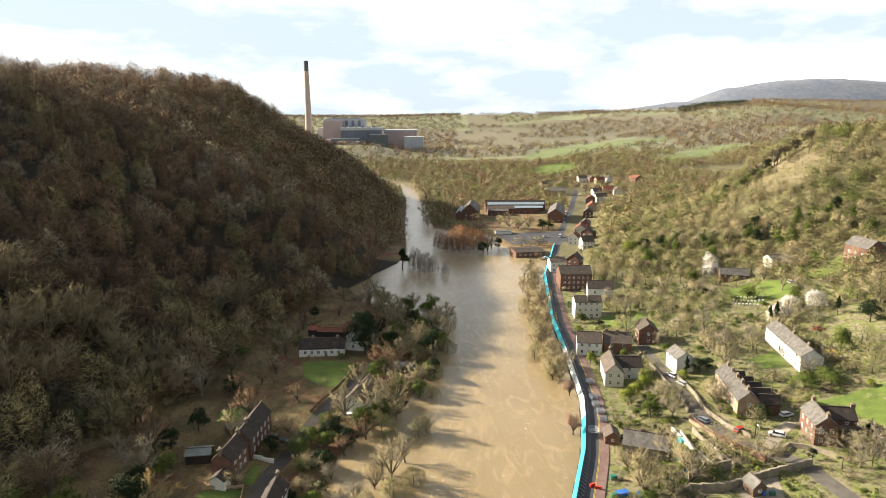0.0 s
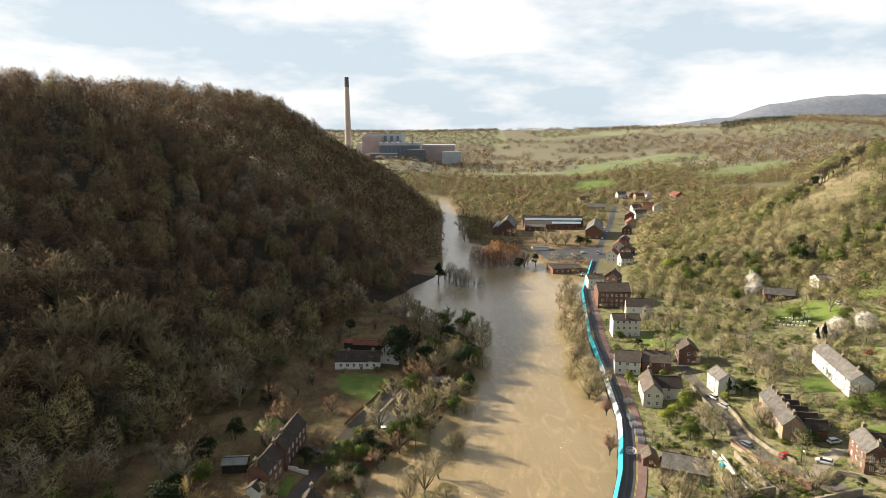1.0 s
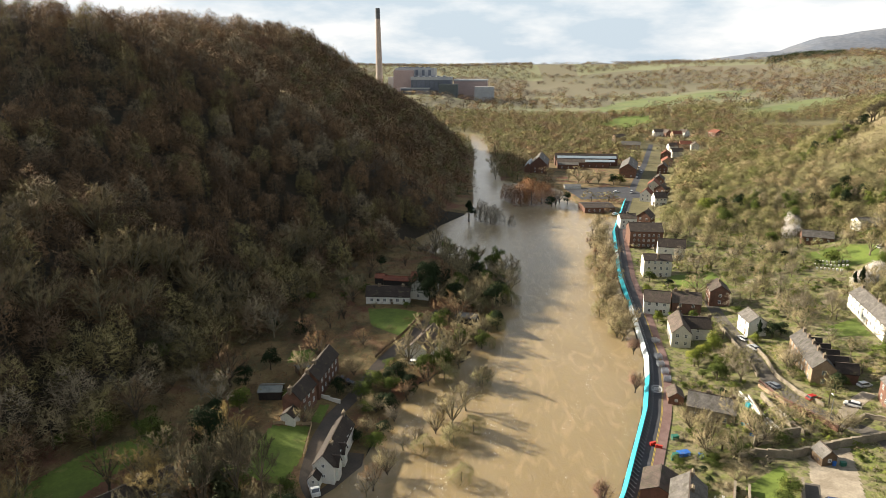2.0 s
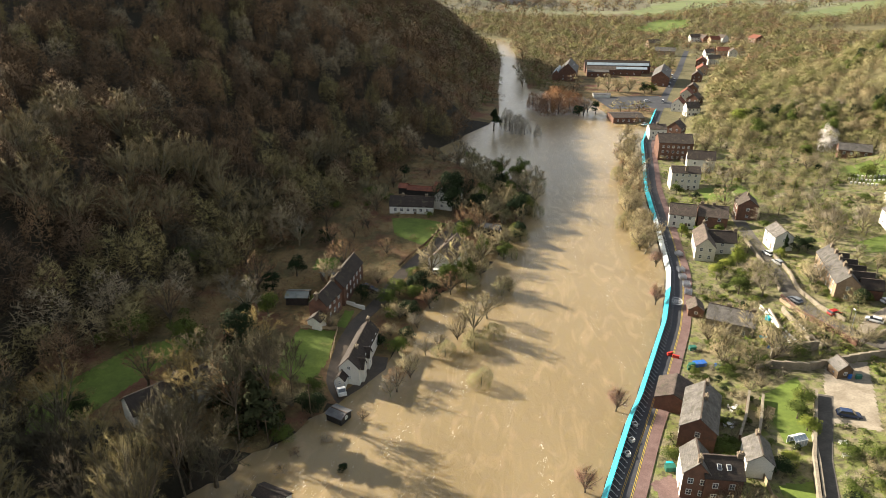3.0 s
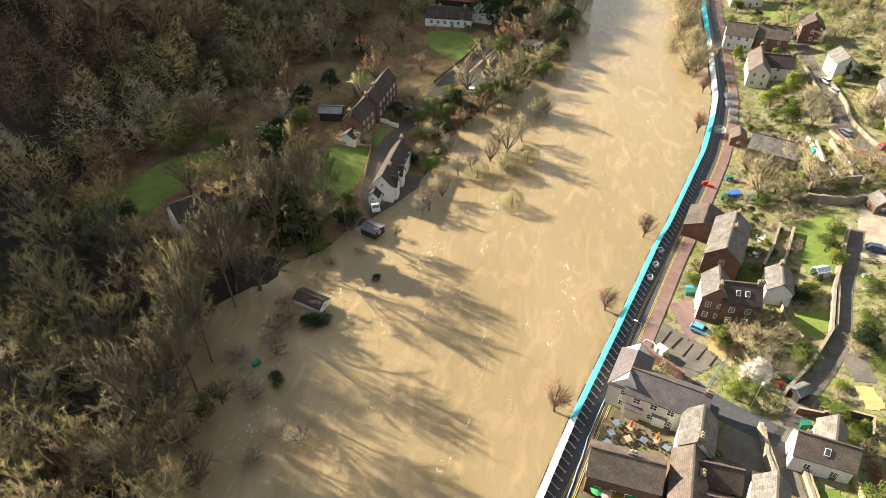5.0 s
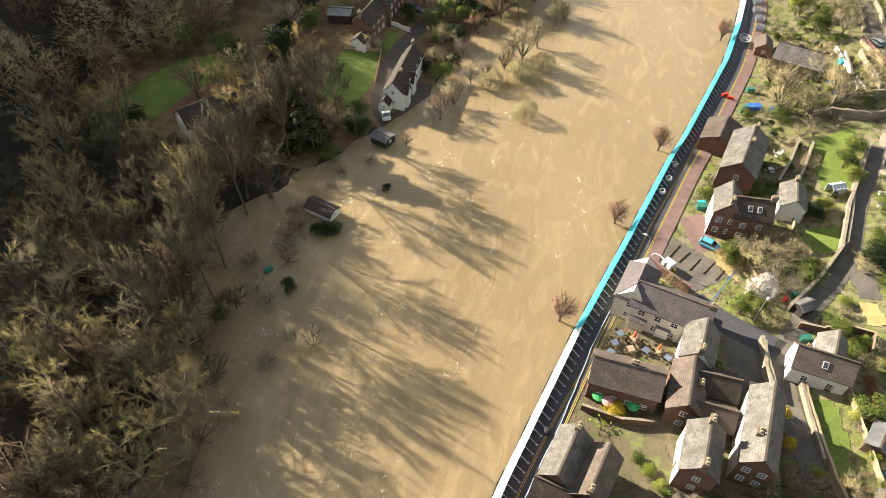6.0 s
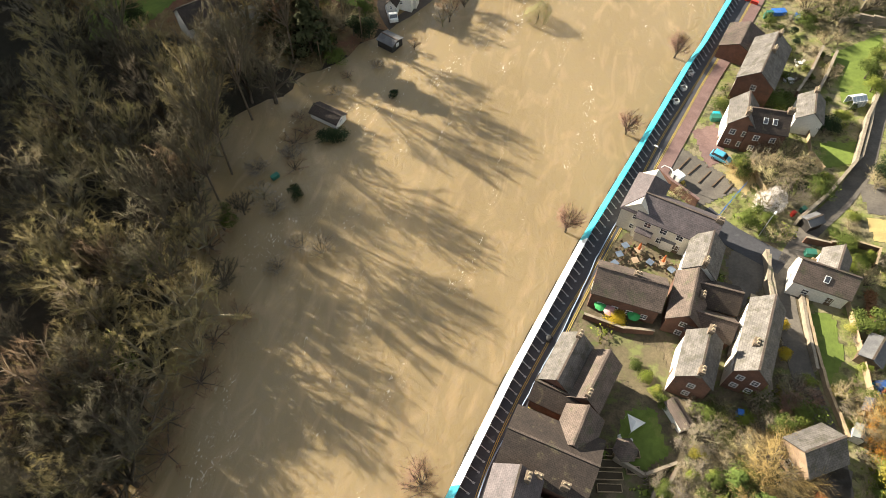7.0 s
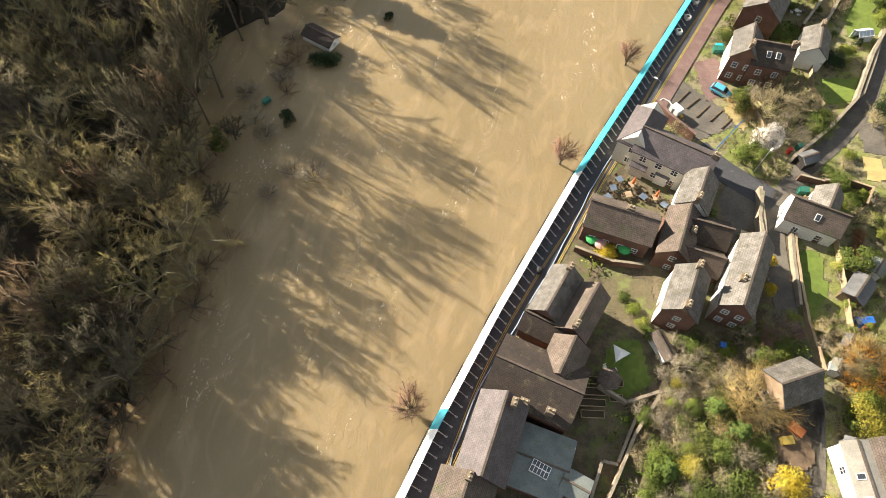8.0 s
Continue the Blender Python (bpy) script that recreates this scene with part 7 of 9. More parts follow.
# ---- power station, far village ----
def power_station():
    p = thing("power_station", -215, 1434, 8, 0, "distant power station blocks of pink and grey cladding", "power station")
    pink = material("pink_cladding", (0.46, 0.35, 0.33), (0.40, 0.31, 0.30), 0.05, 0.8)
    grey = material("grey_cladding", (0.50, 0.50, 0.50), (0.42, 0.43, 0.45), 0.05, 0.8)
    slate = material("blue_grey_cladding", (0.20, 0.215, 0.26), (0.17, 0.185, 0.225), 0.05, 0.8)
    green = material("dark_cladding", (0.11, 0.125, 0.13), (0.14, 0.155, 0.16), 0.05, 0.8)
    blocks = (("boiler_house", -42, 43, 0, 60, -25, 74, grey), ("front_tower", -43, 0, -14, -0.5, -25, 69, pink), ("turbine_hall", -1, 84, -40, -0.6, -25, 50, slate), ("hall_band", -1.5, 84.5, -40.6, -0.2, 50, 56, grey),
              ("hall_foot", -22, 40, -52, -40.5, -25, 32, slate), ("foot_band", -22.5, 40.5, -52.5, -40.2, 32, 34, grey), ("annexe", 62, 100, -70, -41, -25, 42, green), ("rear_store", 86, 158, 10, 60, -25, 46, pink), ("store_roof", 85, 159, 9, 61, 46, 50, grey),
              ("side_store", -58, -43.2, 5, 40, -25, 55, grey), ("low_hall", 134, 175, -40, -20, -25, 36, grey), ("gatehouse", -62, -20, -70, -55, -25, 32, pink))
    for name, x0, x1, y0, y1, z0, z1, m in blocks:
        bm = bmesh.new()
        box(bm, x0, x1, y0, y1, z0, z1)
        if name in ("boiler_house", "hall_band"):
            for k in range(6):
                xa = x0 + 6 + k * (x1 - x0 - 12) / 6
                vent = bmesh.new()
                box(vent, xa, xa + 4, y0 + 6, y1 - 6, z1, z1 + (2.6 if k % 2 else 1.6))
                part("roof_vent", vent, slate, p)
        part(name, bm, m, p)
    for k in range(3):
        bm = bmesh.new()
        box(bm, 3 + k * 14, 9 + k * 14, -0.3, 0.4, 58, 70)
        part("louvre", bm, slate, p)
    for k in range(9):
        bm = bmesh.new()
        box(bm, 2 + k * 9.2, 2.8 + k * 9.2, -41, -40, 34, 50)
        part("pilaster", bm, green, p)
    c = thing("power_station_chimney", -289, 1421, 0, 0, "tall slender pinkish concrete chimney with dark rim", "chimney")
    bm = bmesh.new()
    tube(bm, (0, 0, -5), (0, 0, 182), 8.8, 4.9, 20)
    part("shaft", bm, material("pink_concrete", (0.52, 0.42, 0.36), (0.46, 0.37, 0.32), 0.05, 0.9), c)
    bm = bmesh.new()
    tube(bm, (0, 0, 182), (0, 0, 203), 4.9, 4.6, 20)
    part("rim", bm, material("dark_concrete", (0.12, 0.12, 0.13), (0.16, 0.16, 0.17), 0.05, 0.9), c)


power_station()
for x, y, tn, L, W, wall, roof, lab in ((128, 799, 20, 14, 9, "pale_brick", "tile", "stone house with brown roof in the far village"), (129, 724, -10, 20, 12, "pale_brick", "slate", "large stone house in the far village"), (184, 851, 10, 12, 8, "white_wall", "tile", "white house in the far village"), (194, 848, -70, 12, 8, "brick", "tile", "brick house in the far village"),
                                  (203, 834, 15, 12, 8, "pale_brick", "red_tile", "pale house with red roof in the far village"), (214, 843, -60, 12, 8, "white_wall", "tile", "white gabled house in the far village"), (246, 819, -75, 16, 12, "brick", "red_tile", "large red brick villa"), (170, 712, 10, 9, 8, "white_wall", "tile", "white cottage by the far road"), (176, 725, 70, 12, 8, "brick", "red_tile", "red roofed cottage by the far road"),
                                  (186, 723, 0, 12, 8, "pale_brick", "red_tile", "pale cottage with red roof"), (192, 707, 80, 12, 8, "cream_wall", "tile", "cream cottage by the far road"), (150, 650, 75, 14, 9, "brick", "red_tile", "brick house with orange roof by the road"), (163, 662, 10, 12, 8, "cream_wall", "tile", "cream house behind the road"), (140, 600, 80, 14, 9, "pale_brick", "red_tile", "pale house with large red roof"),
                                  (128, 561, 75, 13, 8, "brick", "tile", "brick cottage by the road"), (92, 443, 70, 10, 7, "white_wall", "red_tile", "white cottage with red roof by the road"), (104, 479, 75, 12, 8, "cream_wall", "red_tile", "cream cottage by the road"), (97, 427, 10, 8, 7, "white_wall", "tile", "small white gabled cottage"), (105, 457, 60, 10, 8, "brick", "tile", "brick cottage under the spur"), (112, 500, 75, 12, 8, "brick", "tile", "brick terrace by the far road"), (78, 372, 60, 8, 8, "brick", "tile", "brick gabled house by the road")):
    built(lab, B(x, y, tn, L, W, 5.2, 8.4, wall, roof, "f3x2 l2x2 r2x2", [(L * 0.4, 0, 1.0)]))
    CLEAR.extend([(x, y, 11), (x - 0.2 * 14, y - 14, 11), (x - 0.2 * 28, y - 28, 9)])
M["glazing"] = material("roof_glazing", (0.36, 0.43, 0.48), (0.28, 0.34, 0.39), 0.3, 0.35)
museum = built("long low brick museum range with glazed roof strips", B(68, 604, 1, 56, 13, 6, 10, "brick", "dark_tile", "f9x1"), B(64, 590, 1, 46, 9, 4.5, 7, "brick", "tile", "f7x1"), B(50, 579, 1, 18, 9, 4, 5.6, "brick", "slate", "f3x1"), name="museum", category="museum")
for x0, x1, y0, y1, za, zb in ((-26, 27, -6.2, -3.4, 6.75, 8.5), (-2, 24, -18.2, -15.4, 5.35, 6.75)):
    bm = bmesh.new()
    q = [bm.verts.new(c) for c in ((x0, y0, za), (x1, y0, za), (x1, y1, zb), (x0, y1, zb), (x0, y0, za - 0.3), (x1, y0, za - 0.3), (x1, y1, zb - 0.3), (x0, y1, zb - 0.3))]
    for f in ((0, 1, 2, 3), (0, 4, 5, 1), (1, 5, 6, 2), (2, 6, 7, 3), (3, 7, 4, 0)):
        bm.faces.new([q[k] for k in f])
    part("roof_glazing", bm, M["glazing"], museum)
built("brick museum hall with striped glazed roof", B(99, 556, 78, 44, 13, 7, 11.5, "brick", "slate", "r2x2 l2x1", skylights=3), name="museum_hall", category="museum")
built("gothic red brick warehouse with pale roof light", B(25, 566, 84, 34, 14, 7.5, 14, "brick", "slate", "l2x2 r2x2", [(12, 0, 1.5), (-14, 3, 1.5)], skylights=3), B(16, 568, 84, 30, 6, 5, 8, "brick", "glazing"), name="warehouse", category="warehouse")
ribbon("car_park", [(44, 463), (92, 474)], (-20, 22), M["asphalt"], 0.05, "grey asphalt riverside car park at the water's edge", "car park")
CLEAR += [(66, 590, 24), (40, 590, 24), (92, 590, 22), (98, 545, 24), (25, 560, 22), (22, 535, 14), (60, 560, 26), (84, 540, 22), (70, 470, 26), (50, 465, 26), (88, 480, 22), (40, 530, 18), (60, 520, 20), (68, 500, 18), (46, 500, 18)]
built("flat brick flooded pavilion by the water", B(55, 412, 8, 19, 17, 3.2, 4.0, "brick", "dark_tile", "f5x1", door=False), name="pavilion", category="pavilion", z=0.2)
built("low white kiosk standing in the flood", B(46, 484, 4, 12, 6, 3, 3.6, "white_wall", "felt"), name="kiosk", category="kiosk", z=0.0)
built("red brick hillside house with slate roof", B(190, 284, -80, 13, 9, 7, 10.5, "brick", "slate", "f3x2 r2x2", [(0, 0, 1)]), B(199, 282, 5, 11, 9, 6, 9, "pale_brick", "slate", "f3x2"))
built("brown roofed bungalow on the bank", B(143.5, 309, -15, 13, 8, 2.8, 5.2, "brick", "slate", "f4x1 l1x1"))
built("white garage with grey hipped roof", B(166, 312, 5, 10, 8, 2.8, 4.6, "white_wall", "slate", "f2x1"))
built("stone cottage with mossy grey roof below the lane", B(53.7, 156.5, -20, 11.5, 6.5, 3.6, 6.3, "stone", "slate", "f3x1", [(-1.0, 0.3, 1.1), (5.0, 0, 1.0)]))

# ridge on the skyline; the blue-grey haze of distance is in its colour
bx = np.linspace(-4200, 5600, 160)
crest = np.interp(bx, [-4200, -1500, -879, -365, 108, 858, 1153, 1369, 1500, 1634, 1700, 1938, 2244, 2550, 2938, 3400, 4200, 5600], [92, 96, 90, 84, 88, 95, 112, 128, 150, 172, 168, 252, 297, 322, 309, 280, 220, 150]) + 3 * np.sin(bx / 70) + 2 * np.sin(bx / 31 + 1)
rows = [np.column_stack([bx, np.full_like(bx, yy), z]) for yy, z in ((3900, np.full_like(bx, 20.0)), (4200, 30 + crest * 0.5), (4440, crest * 0.88), (4600, crest), (4800, crest * 0.6))]
n = len(bx)
faces = [[r * n + k, r * n + k + 1, (r + 1) * n + k + 1, (r + 1) * n + k] for r in range(4) for k in range(n - 1)]
hill = material("hazed_hill", (0.155, 0.175, 0.215), (0.195, 0.205, 0.230), 0.004, 1.0, spec=0.0)
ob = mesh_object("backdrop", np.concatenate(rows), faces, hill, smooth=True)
tagged(ob, "wooded ridge on the skyline, painted blue grey with haze", "hills", kind="structure")


# ---- quay clutter and back gardens ----
LINE = material("yellow_line_paint", (0.42, 0.27, 0.05), (0.30, 0.20, 0.06), 2.0, 0.8, spots=((0.08, 0.07, 0.06), 1.2, 0.6))
kerb_side = [(-1.5, 10.8), (-1.2, 14.5), (0.0, 24.8), (0.9, 29.8), (3.0, 38.1), (5.9, 47.9), (10.8, 61.7), (19.8, 94.3), (23.9, 105.9), (26.8, 114.3), (31.4, 128.5)]
for off in (-0.26, -0.02):
    ribbon("road_marking", kerb_side, (off, off + 0.11), LINE, 0.062, "worn yellow line along the road edge", "road marking", flat=0.9)


def polyline_tube(name, points, r, mat, label, category, z):
    t = thing(name, *points[0], 0.0, 0.0, label, category)
    bm = bmesh.new()
    rng = random.Random(5)
    run = []
    for (x0, y0), (x1, y1) in zip(points, points[1:]):
        n = max(1, int(math.hypot(x1 - x0, y1 - y0) / 1.5))
        run += [(x0 + (x1 - x0) * k / n + rng.uniform(-0.06, 0.06), y0 + (y1 - y0) * k / n + rng.uniform(-0.06, 0.06)) for k in range(n)]
    run.append(points[-1])
    rings = []
    for k, (x, y) in enumerate(run):
        (xa, ya), (xb, yb) = run[max(k - 1, 0)], run[min(k + 1, len(run) - 1)]
        ln = math.hypot(xb - xa, yb - ya)
        sx, sy = (yb - ya) / ln, -(xb - xa) / ln
        rings.append([bm.verts.new((x - points[0][0] + sx * r * math.cos(a), y - points[0][1] + sy * r * math.cos(a), z + r * math.sin(a))) for a in np.arange(6) * math.pi / 3])
    for p, q in zip(rings, rings[1:]):
        for k in range(6):
            bm.faces.new((p[k], p[(k + 1) % 6], q[(k + 1) % 6], q[k]))
    part("hose", bm, mat, t)
    return t


HOSE = material("pale_blue_hose", (0.30, 0.38, 0.50), (0.24, 0.31, 0.42), 1.5, 0.6)
polyline_tube("flood_hose", [(-0.9, 11.0), (-0.8, 16.8), (0.1, 24.2), (1.2, 28.8), (2.9, 34.0), (5.2, 42.0), (7.3, 48.9), (10.6, 63.0), (13.2, 71.5)], 0.09, HOSE, "pale blue layflat hose along the house fronts", "hose", 1.05)
polyline_tube("flood_hose", [(19.5, 85.4), (20.4, 86.6), (21.6, 86.2), (22.4, 85.0)], 0.10, M["frame"], "white suction hose curling from the pump", "hose", 1.08)

for (x0, y0), (x1, y1) in (((23.0, 86.4), (24.9, 89.8)), ((24.7, 85.5), (26.8, 88.6)), ((26.6, 83.9), (28.7, 87.3)), ((28.9, 83.4), (30.9, 86.5)), ((30.9, 82.1), (32.5, 84.7))):
    ln, tn = math.hypot(x1 - x0, y1 - y0), math.degrees(math.atan2(y1 - y0, x1 - x0))
    t = thing("bay_divider", (x0 + x1) / 2, (y0 + y1) / 2, None, tn, "weathered timber sleeper between parking bays", "sleeper", "parking bay dividers")
    bm = bmesh.new()
    box(bm, -ln / 2, ln / 2, -0.11, 0.11, -0.05, 0.26)
    bmesh.ops.bevel(bm, geom=bm.edges[:], offset=0.02, segments=1, affect="EDGES")
    part("beam", bm, M["timber"], t)

for x, y, tn in ((34.1, 84.1, 60), (33.0, 82.2, 58), (30.6, 77.8, 62), (31.6, 79.6, 60)):
    t = thing("crowd_barrier", x, y, None, tn, "blue steel pedestrian barrier panel", "barrier", "blue barrier panels")
    bm = bmesh.new()
    for z in (0.15, 1.05):
        box(bm, -1.0, 1.0, -0.025, 0.025, z, z + 0.05)
    for xx in (-1.0, 0.95):
        box(bm, xx, xx + 0.05, -0.024, 0.024, 0.0, 1.1)
    part("frame", bm, PAINT["blue"], t)
    for k in range(9):
        bm = bmesh.new()
        box(bm, -0.80 + k * 0.2, -0.78 + k * 0.2, -0.01, 0.01, 0.2, 1.05)
        part("bar", bm, PAINT["blue"], t)
    for xx in (-0.8, 0.8):
        bm = bmesh.new()
        box(bm, xx - 0.03, xx + 0.03, -0.3, 0.3, -0.02, 0.03)
        part("foot", bm, PAINT["blue"], t)

for x, y, tn in ((24.2, 113.4, 20), (23.0, 108.4, 35), (21.7, 104.1, 15)):
    t = thing("bulk_bag", x, y, 0.95, tn, "open white woven bulk bag on the road", "bag", "bulk bags on the road")
    bm = bmesh.new()
    for k in range(4):
        box(bm, -0.5, 0.5, -0.5, -0.42, 0.0, 0.75, Matrix.Rotation(radians(90 * k), 4, "Z"))
    part("sack", bm, M["frame"], t)
    bm = bmesh.new()
    box(bm, -0.43, 0.43, -0.43, 0.43, 0.0, 0.55)
    part("fill", bm, M["lane"], t, "grey gravel fill")


def open_parasol(x, y, tint, label, r=1.05, h=2.2):
    t = thing("open_parasol", x, y, None, x * 37, label, "parasol", "parasols behind the public house")
    bm = bmesh.new()
    tube(bm, (0, 0, -0.05), (0, 0, h), 0.03, 0.03, 6)
    part("pole", bm, M["timber"], t)
    bm = bmesh.new()
    tube(bm, (0, 0, h - 0.35), (0, 0, h + 0.05), r, 0.04, 8)
    part("canopy", bm, tint, t)


PINK = material("pink_canvas", (0.58, 0.33, 0.33), (0.50, 0.28, 0.28), 1.0, 0.8)
GREEN = material("green_canvas", (0.05, 0.34, 0.10), (0.04, 0.26, 0.08), 1.0, 0.8)
for x, y, m, lab in ((12.1, 53.4, GREEN, "small bright green parasol over a table"), (13.5, 52.9, PINK, "small faded pink parasol over a table"), (17.2, 52.9, GREEN, "small bright green parasol over a table")):
    open_parasol(x, y, m, lab)

t = thing("litter_bin", 5.3, 46.4, 0.95, 0, "round black litter bin beside the road", "bin")
bm = bmesh.new()
tube(bm, (0, 0, 0), (0, 0, 0.95), 0.42, 0.5, 14)
part("drum", bm, PAINT["black"], t)
bm = bmesh.new()
tube(bm, (0, 0, 0.95), (0, 0, 1.2), 0.54, 0.25, 14)
part("lid", bm, PAINT["black"], t)

t = thing("shade_sail", 18.6, 35.7, None, 15, "small white three-cornered shade sail on posts", "sail")
bm = bmesh.new()
cs = [Vector((math.cos(radians(120 * k)) * 1.5, math.sin(radians(120 * k)) * 1.5, 1.7)) for k in range(3)]
for lift in (0.0, 0.04):
    top = bm.verts.new((0, 0, 2.2 + lift))
    ring = [bm.verts.new(c + Vector((0, 0, lift))) for c in cs]
    for k in range(3):
        bm.faces.new((top, ring[k], ring[(k + 1) % 3]))
part("canvas", bm, M["frame"], t)
for c in cs:
    bm = bmesh.new()
    tube(bm, (c.x, c.y, -0.3), (c.x, c.y, 1.75), 0.03, 0.03, 6)
    part("post", bm, M["metal"], t)

ROOFLIFT = float(land(10.3, 18.0))
t = thing("roof_lantern", 10.4, 17.0, ROOFLIFT + 3.42, -14, "white framed glass roof lantern on a flat roof", "roof light")
bm = bmesh.new()
box(bm, -1.25, 1.25, -0.85, 0.85, 0, 0.28)
part("kerb", bm, M["frame"], t)
for k in range(5):
    for s in (-1, 1):
        bm = bmesh.new()
        box(bm, -0.20, 0.20, -0.36, 0.36, -0.02, 0.03, pose(-0.98 + 0.49 * k, s * 0.41, 0.40, -14 * s))
        part("pane", bm, M["glass"], t)
bm = bmesh.new()
box(bm, -1.25, 1.25, -0.06, 0.06, 0.28, 0.55)
for k in range(6):
    for s in (-1, 1):
        box(bm, -0.04, 0.04, -0.43, 0.43, -0.03, 0.045, pose(-1.22 + 0.488 * k, s * 0.41, 0.40, -14 * s))
part("glazing_frame", bm, M["frame"], t)

shed(15.2, 16.2, -14, 3.2, 3.0, 2.6, 3.2, "brick", "zinc", "brick lean-to with grey sheet roof")
shed(47.2, 40.5, 70, 1.7, 1.4, 1.8, 2.2, "white_wall", "zinc", "pale garden shed with grey green roof")
shed(53.2, 57.7, 65, 2.4, 2.0, 1.9, 2.3, "white_wall", "zinc", "white garden shed with grey lid roof")
M["pale_roof"] = material("pale_roof_sheet", (0.34, 0.315, 0.27), (0.27, 0.25, 0.215), 0.6, 0.7, 0.1, 4)
built("white rendered house with pale flat roof", B(49.6, 24.6, -73, 11, 3.6, 3.1, 3.5, "white_wall", "pale_roof", "f2x1", skylights=2), B(53.0, 25.8, -73, 11, 3.6, 3.3, 5.2, "white_wall", "tile", skylights=1))
lawn([(42.1, 33.7), (43.6, 31.9), (45.0, 27.1), (42.8, 24.8), (39.8, 27.0)], "timber", "dark weathered timber garden deck", "deck", lift=0.25, name="deck")
for k, (x, y, tn, m, lab) in enumerate(((51.4, 49.4, 20, PAINT["cyan"], "turquoise plastic kayak lying in the garden"), (52.3, 48.6, 35, PAINT["orange"], "orange plastic kayak lying in the garden"), (51.0, 47.8, 60, PAINT["blue"], "blue plastic kayak lying in the garden"))):
    t = thing("kayak", x, y, None, tn, lab, "kayak", "kayaks in the upper garden")
    bm = bmesh.new()
    tube(bm, (-1.6, 0, 0.22), (-0.5, 0, 0.18), 0.04, 0.30, 10)
    tube(bm, (-0.5, 0, 0.18), (0.5, 0, 0.18), 0.30, 0.30, 10)
    tube(bm, (0.5, 0, 0.18), (1.6, 0, 0.22), 0.30, 0.04, 10)
    part("hull", bm, m, t)
    bm = bmesh.new()
    tube(bm, (-0.3, 0, 0.46), (0.35, 0, 0.46), 0.06, 0.06, 6)
    part("cockpit", bm, PAINT["black"], t)
for x, y, L, tn in ((15.8, 31.4, 3.6, 12), (16.0, 29.8, 3.6, 12), (16.2, 28.2, 3.6, 12), (19.0, 31.8, 1.8, 12), (19.2, 29.6, 1.8, 12), (16.4, 26.6, 3.2, 12)):
    t = thing("raised_bed", x, y, None, tn, "timber edged raised bed of dark soil", "planter", "raised beds of the back garden")
    for s in (-1, 1):
        bm = bmesh.new()
        box(bm, -L / 2, L / 2, s * 0.5 - 0.04, s * 0.5 + 0.04, -0.1, 0.35)
        part("board", bm, M["pale_timber"], t)
        bm = bmesh.new()
        box(bm, s * L / 2 - 0.04, s * L / 2 + 0.04, -0.46, 0.46, -0.1, 0.34)
        part("board", bm, M["pale_timber"], t)
    bm = bmesh.new()
    box(bm, -L / 2 + 0.05, L / 2 - 0.05, -0.45, 0.45, -0.1, 0.24)
    part("earth", bm, M["soil"], t, "dark bare soil")
wall_run([(22.8, 30.7), (21.6, 25.8), (20.4, 20.9)], 0.9, 0.3, "stone", "low pale stone garden wall")
wall_run([(20.4, 20.6), (18.5, 20.5)], 0.9, 0.3, "stone", "short pale stone wall end")
wall_run([(18.3, 20.4), (17.6, 15.9), (17.2, 11)], 1.2, 0.3, "stone", "pale stone yard wall")
for y in np.arange(57.5, 64.5, 1.1):
    tree("russet_shrub", 51.2 + random.uniform(-0.3, 0.3), float(y), 1.6, 0.9)
for k, x, y, h, r in (("lime", 26.5, 30.0, 2.2, 1.6), ("ivy", 28.0, 27.0, 3.2, 2.0), ("bush", 30.5, 25.5, 3.0, 2.4), ("bush", 34.5, 21.0, 3.6, 2.6), ("twiggy", 26.0, 27.5, 3.6, 2.2), ("twiggy", 32.0, 33.5, 3.0, 2.2), ("gold", 34.0, 29.5, 3.6, 2.8), ("lime", 36.5, 20.5, 3.0, 2.0), ("ivy", 30.0, 19.5, 4.0, 2.6), ("twiggy", 28.0, 31.0, 2.8, 2.0), ("olive_shrub", 33.0, 27.0, 3.2, 2.4), ("bush", 37.5, 27.0, 2.6, 1.8), ("lime", 21.5, 41.5, 1.6, 1.2), ("lime", 19.8, 43.2, 1.8, 1.3), ("ivy", 18.2, 45.0, 2.0, 1.4), ("ivy", 22.6, 39.8, 2.2, 1.5), ("lime", 49.6, 51.0, 1.6, 1.1), ("bush", 49.2, 46.5, 1.8, 1.3), ("lime", 50.4, 36.5, 3.4, 2.2), ("yellow", 45.6, 21.5, 2.4, 1.6), ("ivy", 51.5, 40.5, 3.0, 2.2), ("lime", 49.8, 43.8, 1.8, 1.2)):
    tree(k, x, y, h, r)

wall_run([(36.9, 69.5), (37.2, 66.0), (37.7, 61.0)], 1.6, 0.5, "stone", "weathered pale stone boundary wall")
wall_run([(41.4, 68.7), (41.7, 64.0), (42.2, 56.3), (43.0, 49.5)], 1.1, 0.35, "stone", "pale stone wall beside the lane")
lawn([(31.3, 87.5), (35.4, 90.9), (37.5, 88.3), (34.6, 82.5), (31.8, 84.7)], "straw_grass", "dry straw coloured rough grass", "grass", name="rough_grass", clear=False)
wall_run([(43.0, 73.3), (46.8, 73.1), (49.7, 73.9)], 1.4, 0.25, "brick", "red brick yard wall behind the bungalow")
wall_run([(50.0, 73.9), (54.0, 73.3), (52.8, 69.7)], 1.4, 0.2, "timber", "rusty brown yard screen by the bungalow", coping="pale_timber")
wall_run([(66.2, 165.9), (65.8, 155.0), (65.9, 145.4)], 1.2, 0.3, "white_wall", "whitewashed garden wall beside the lane")
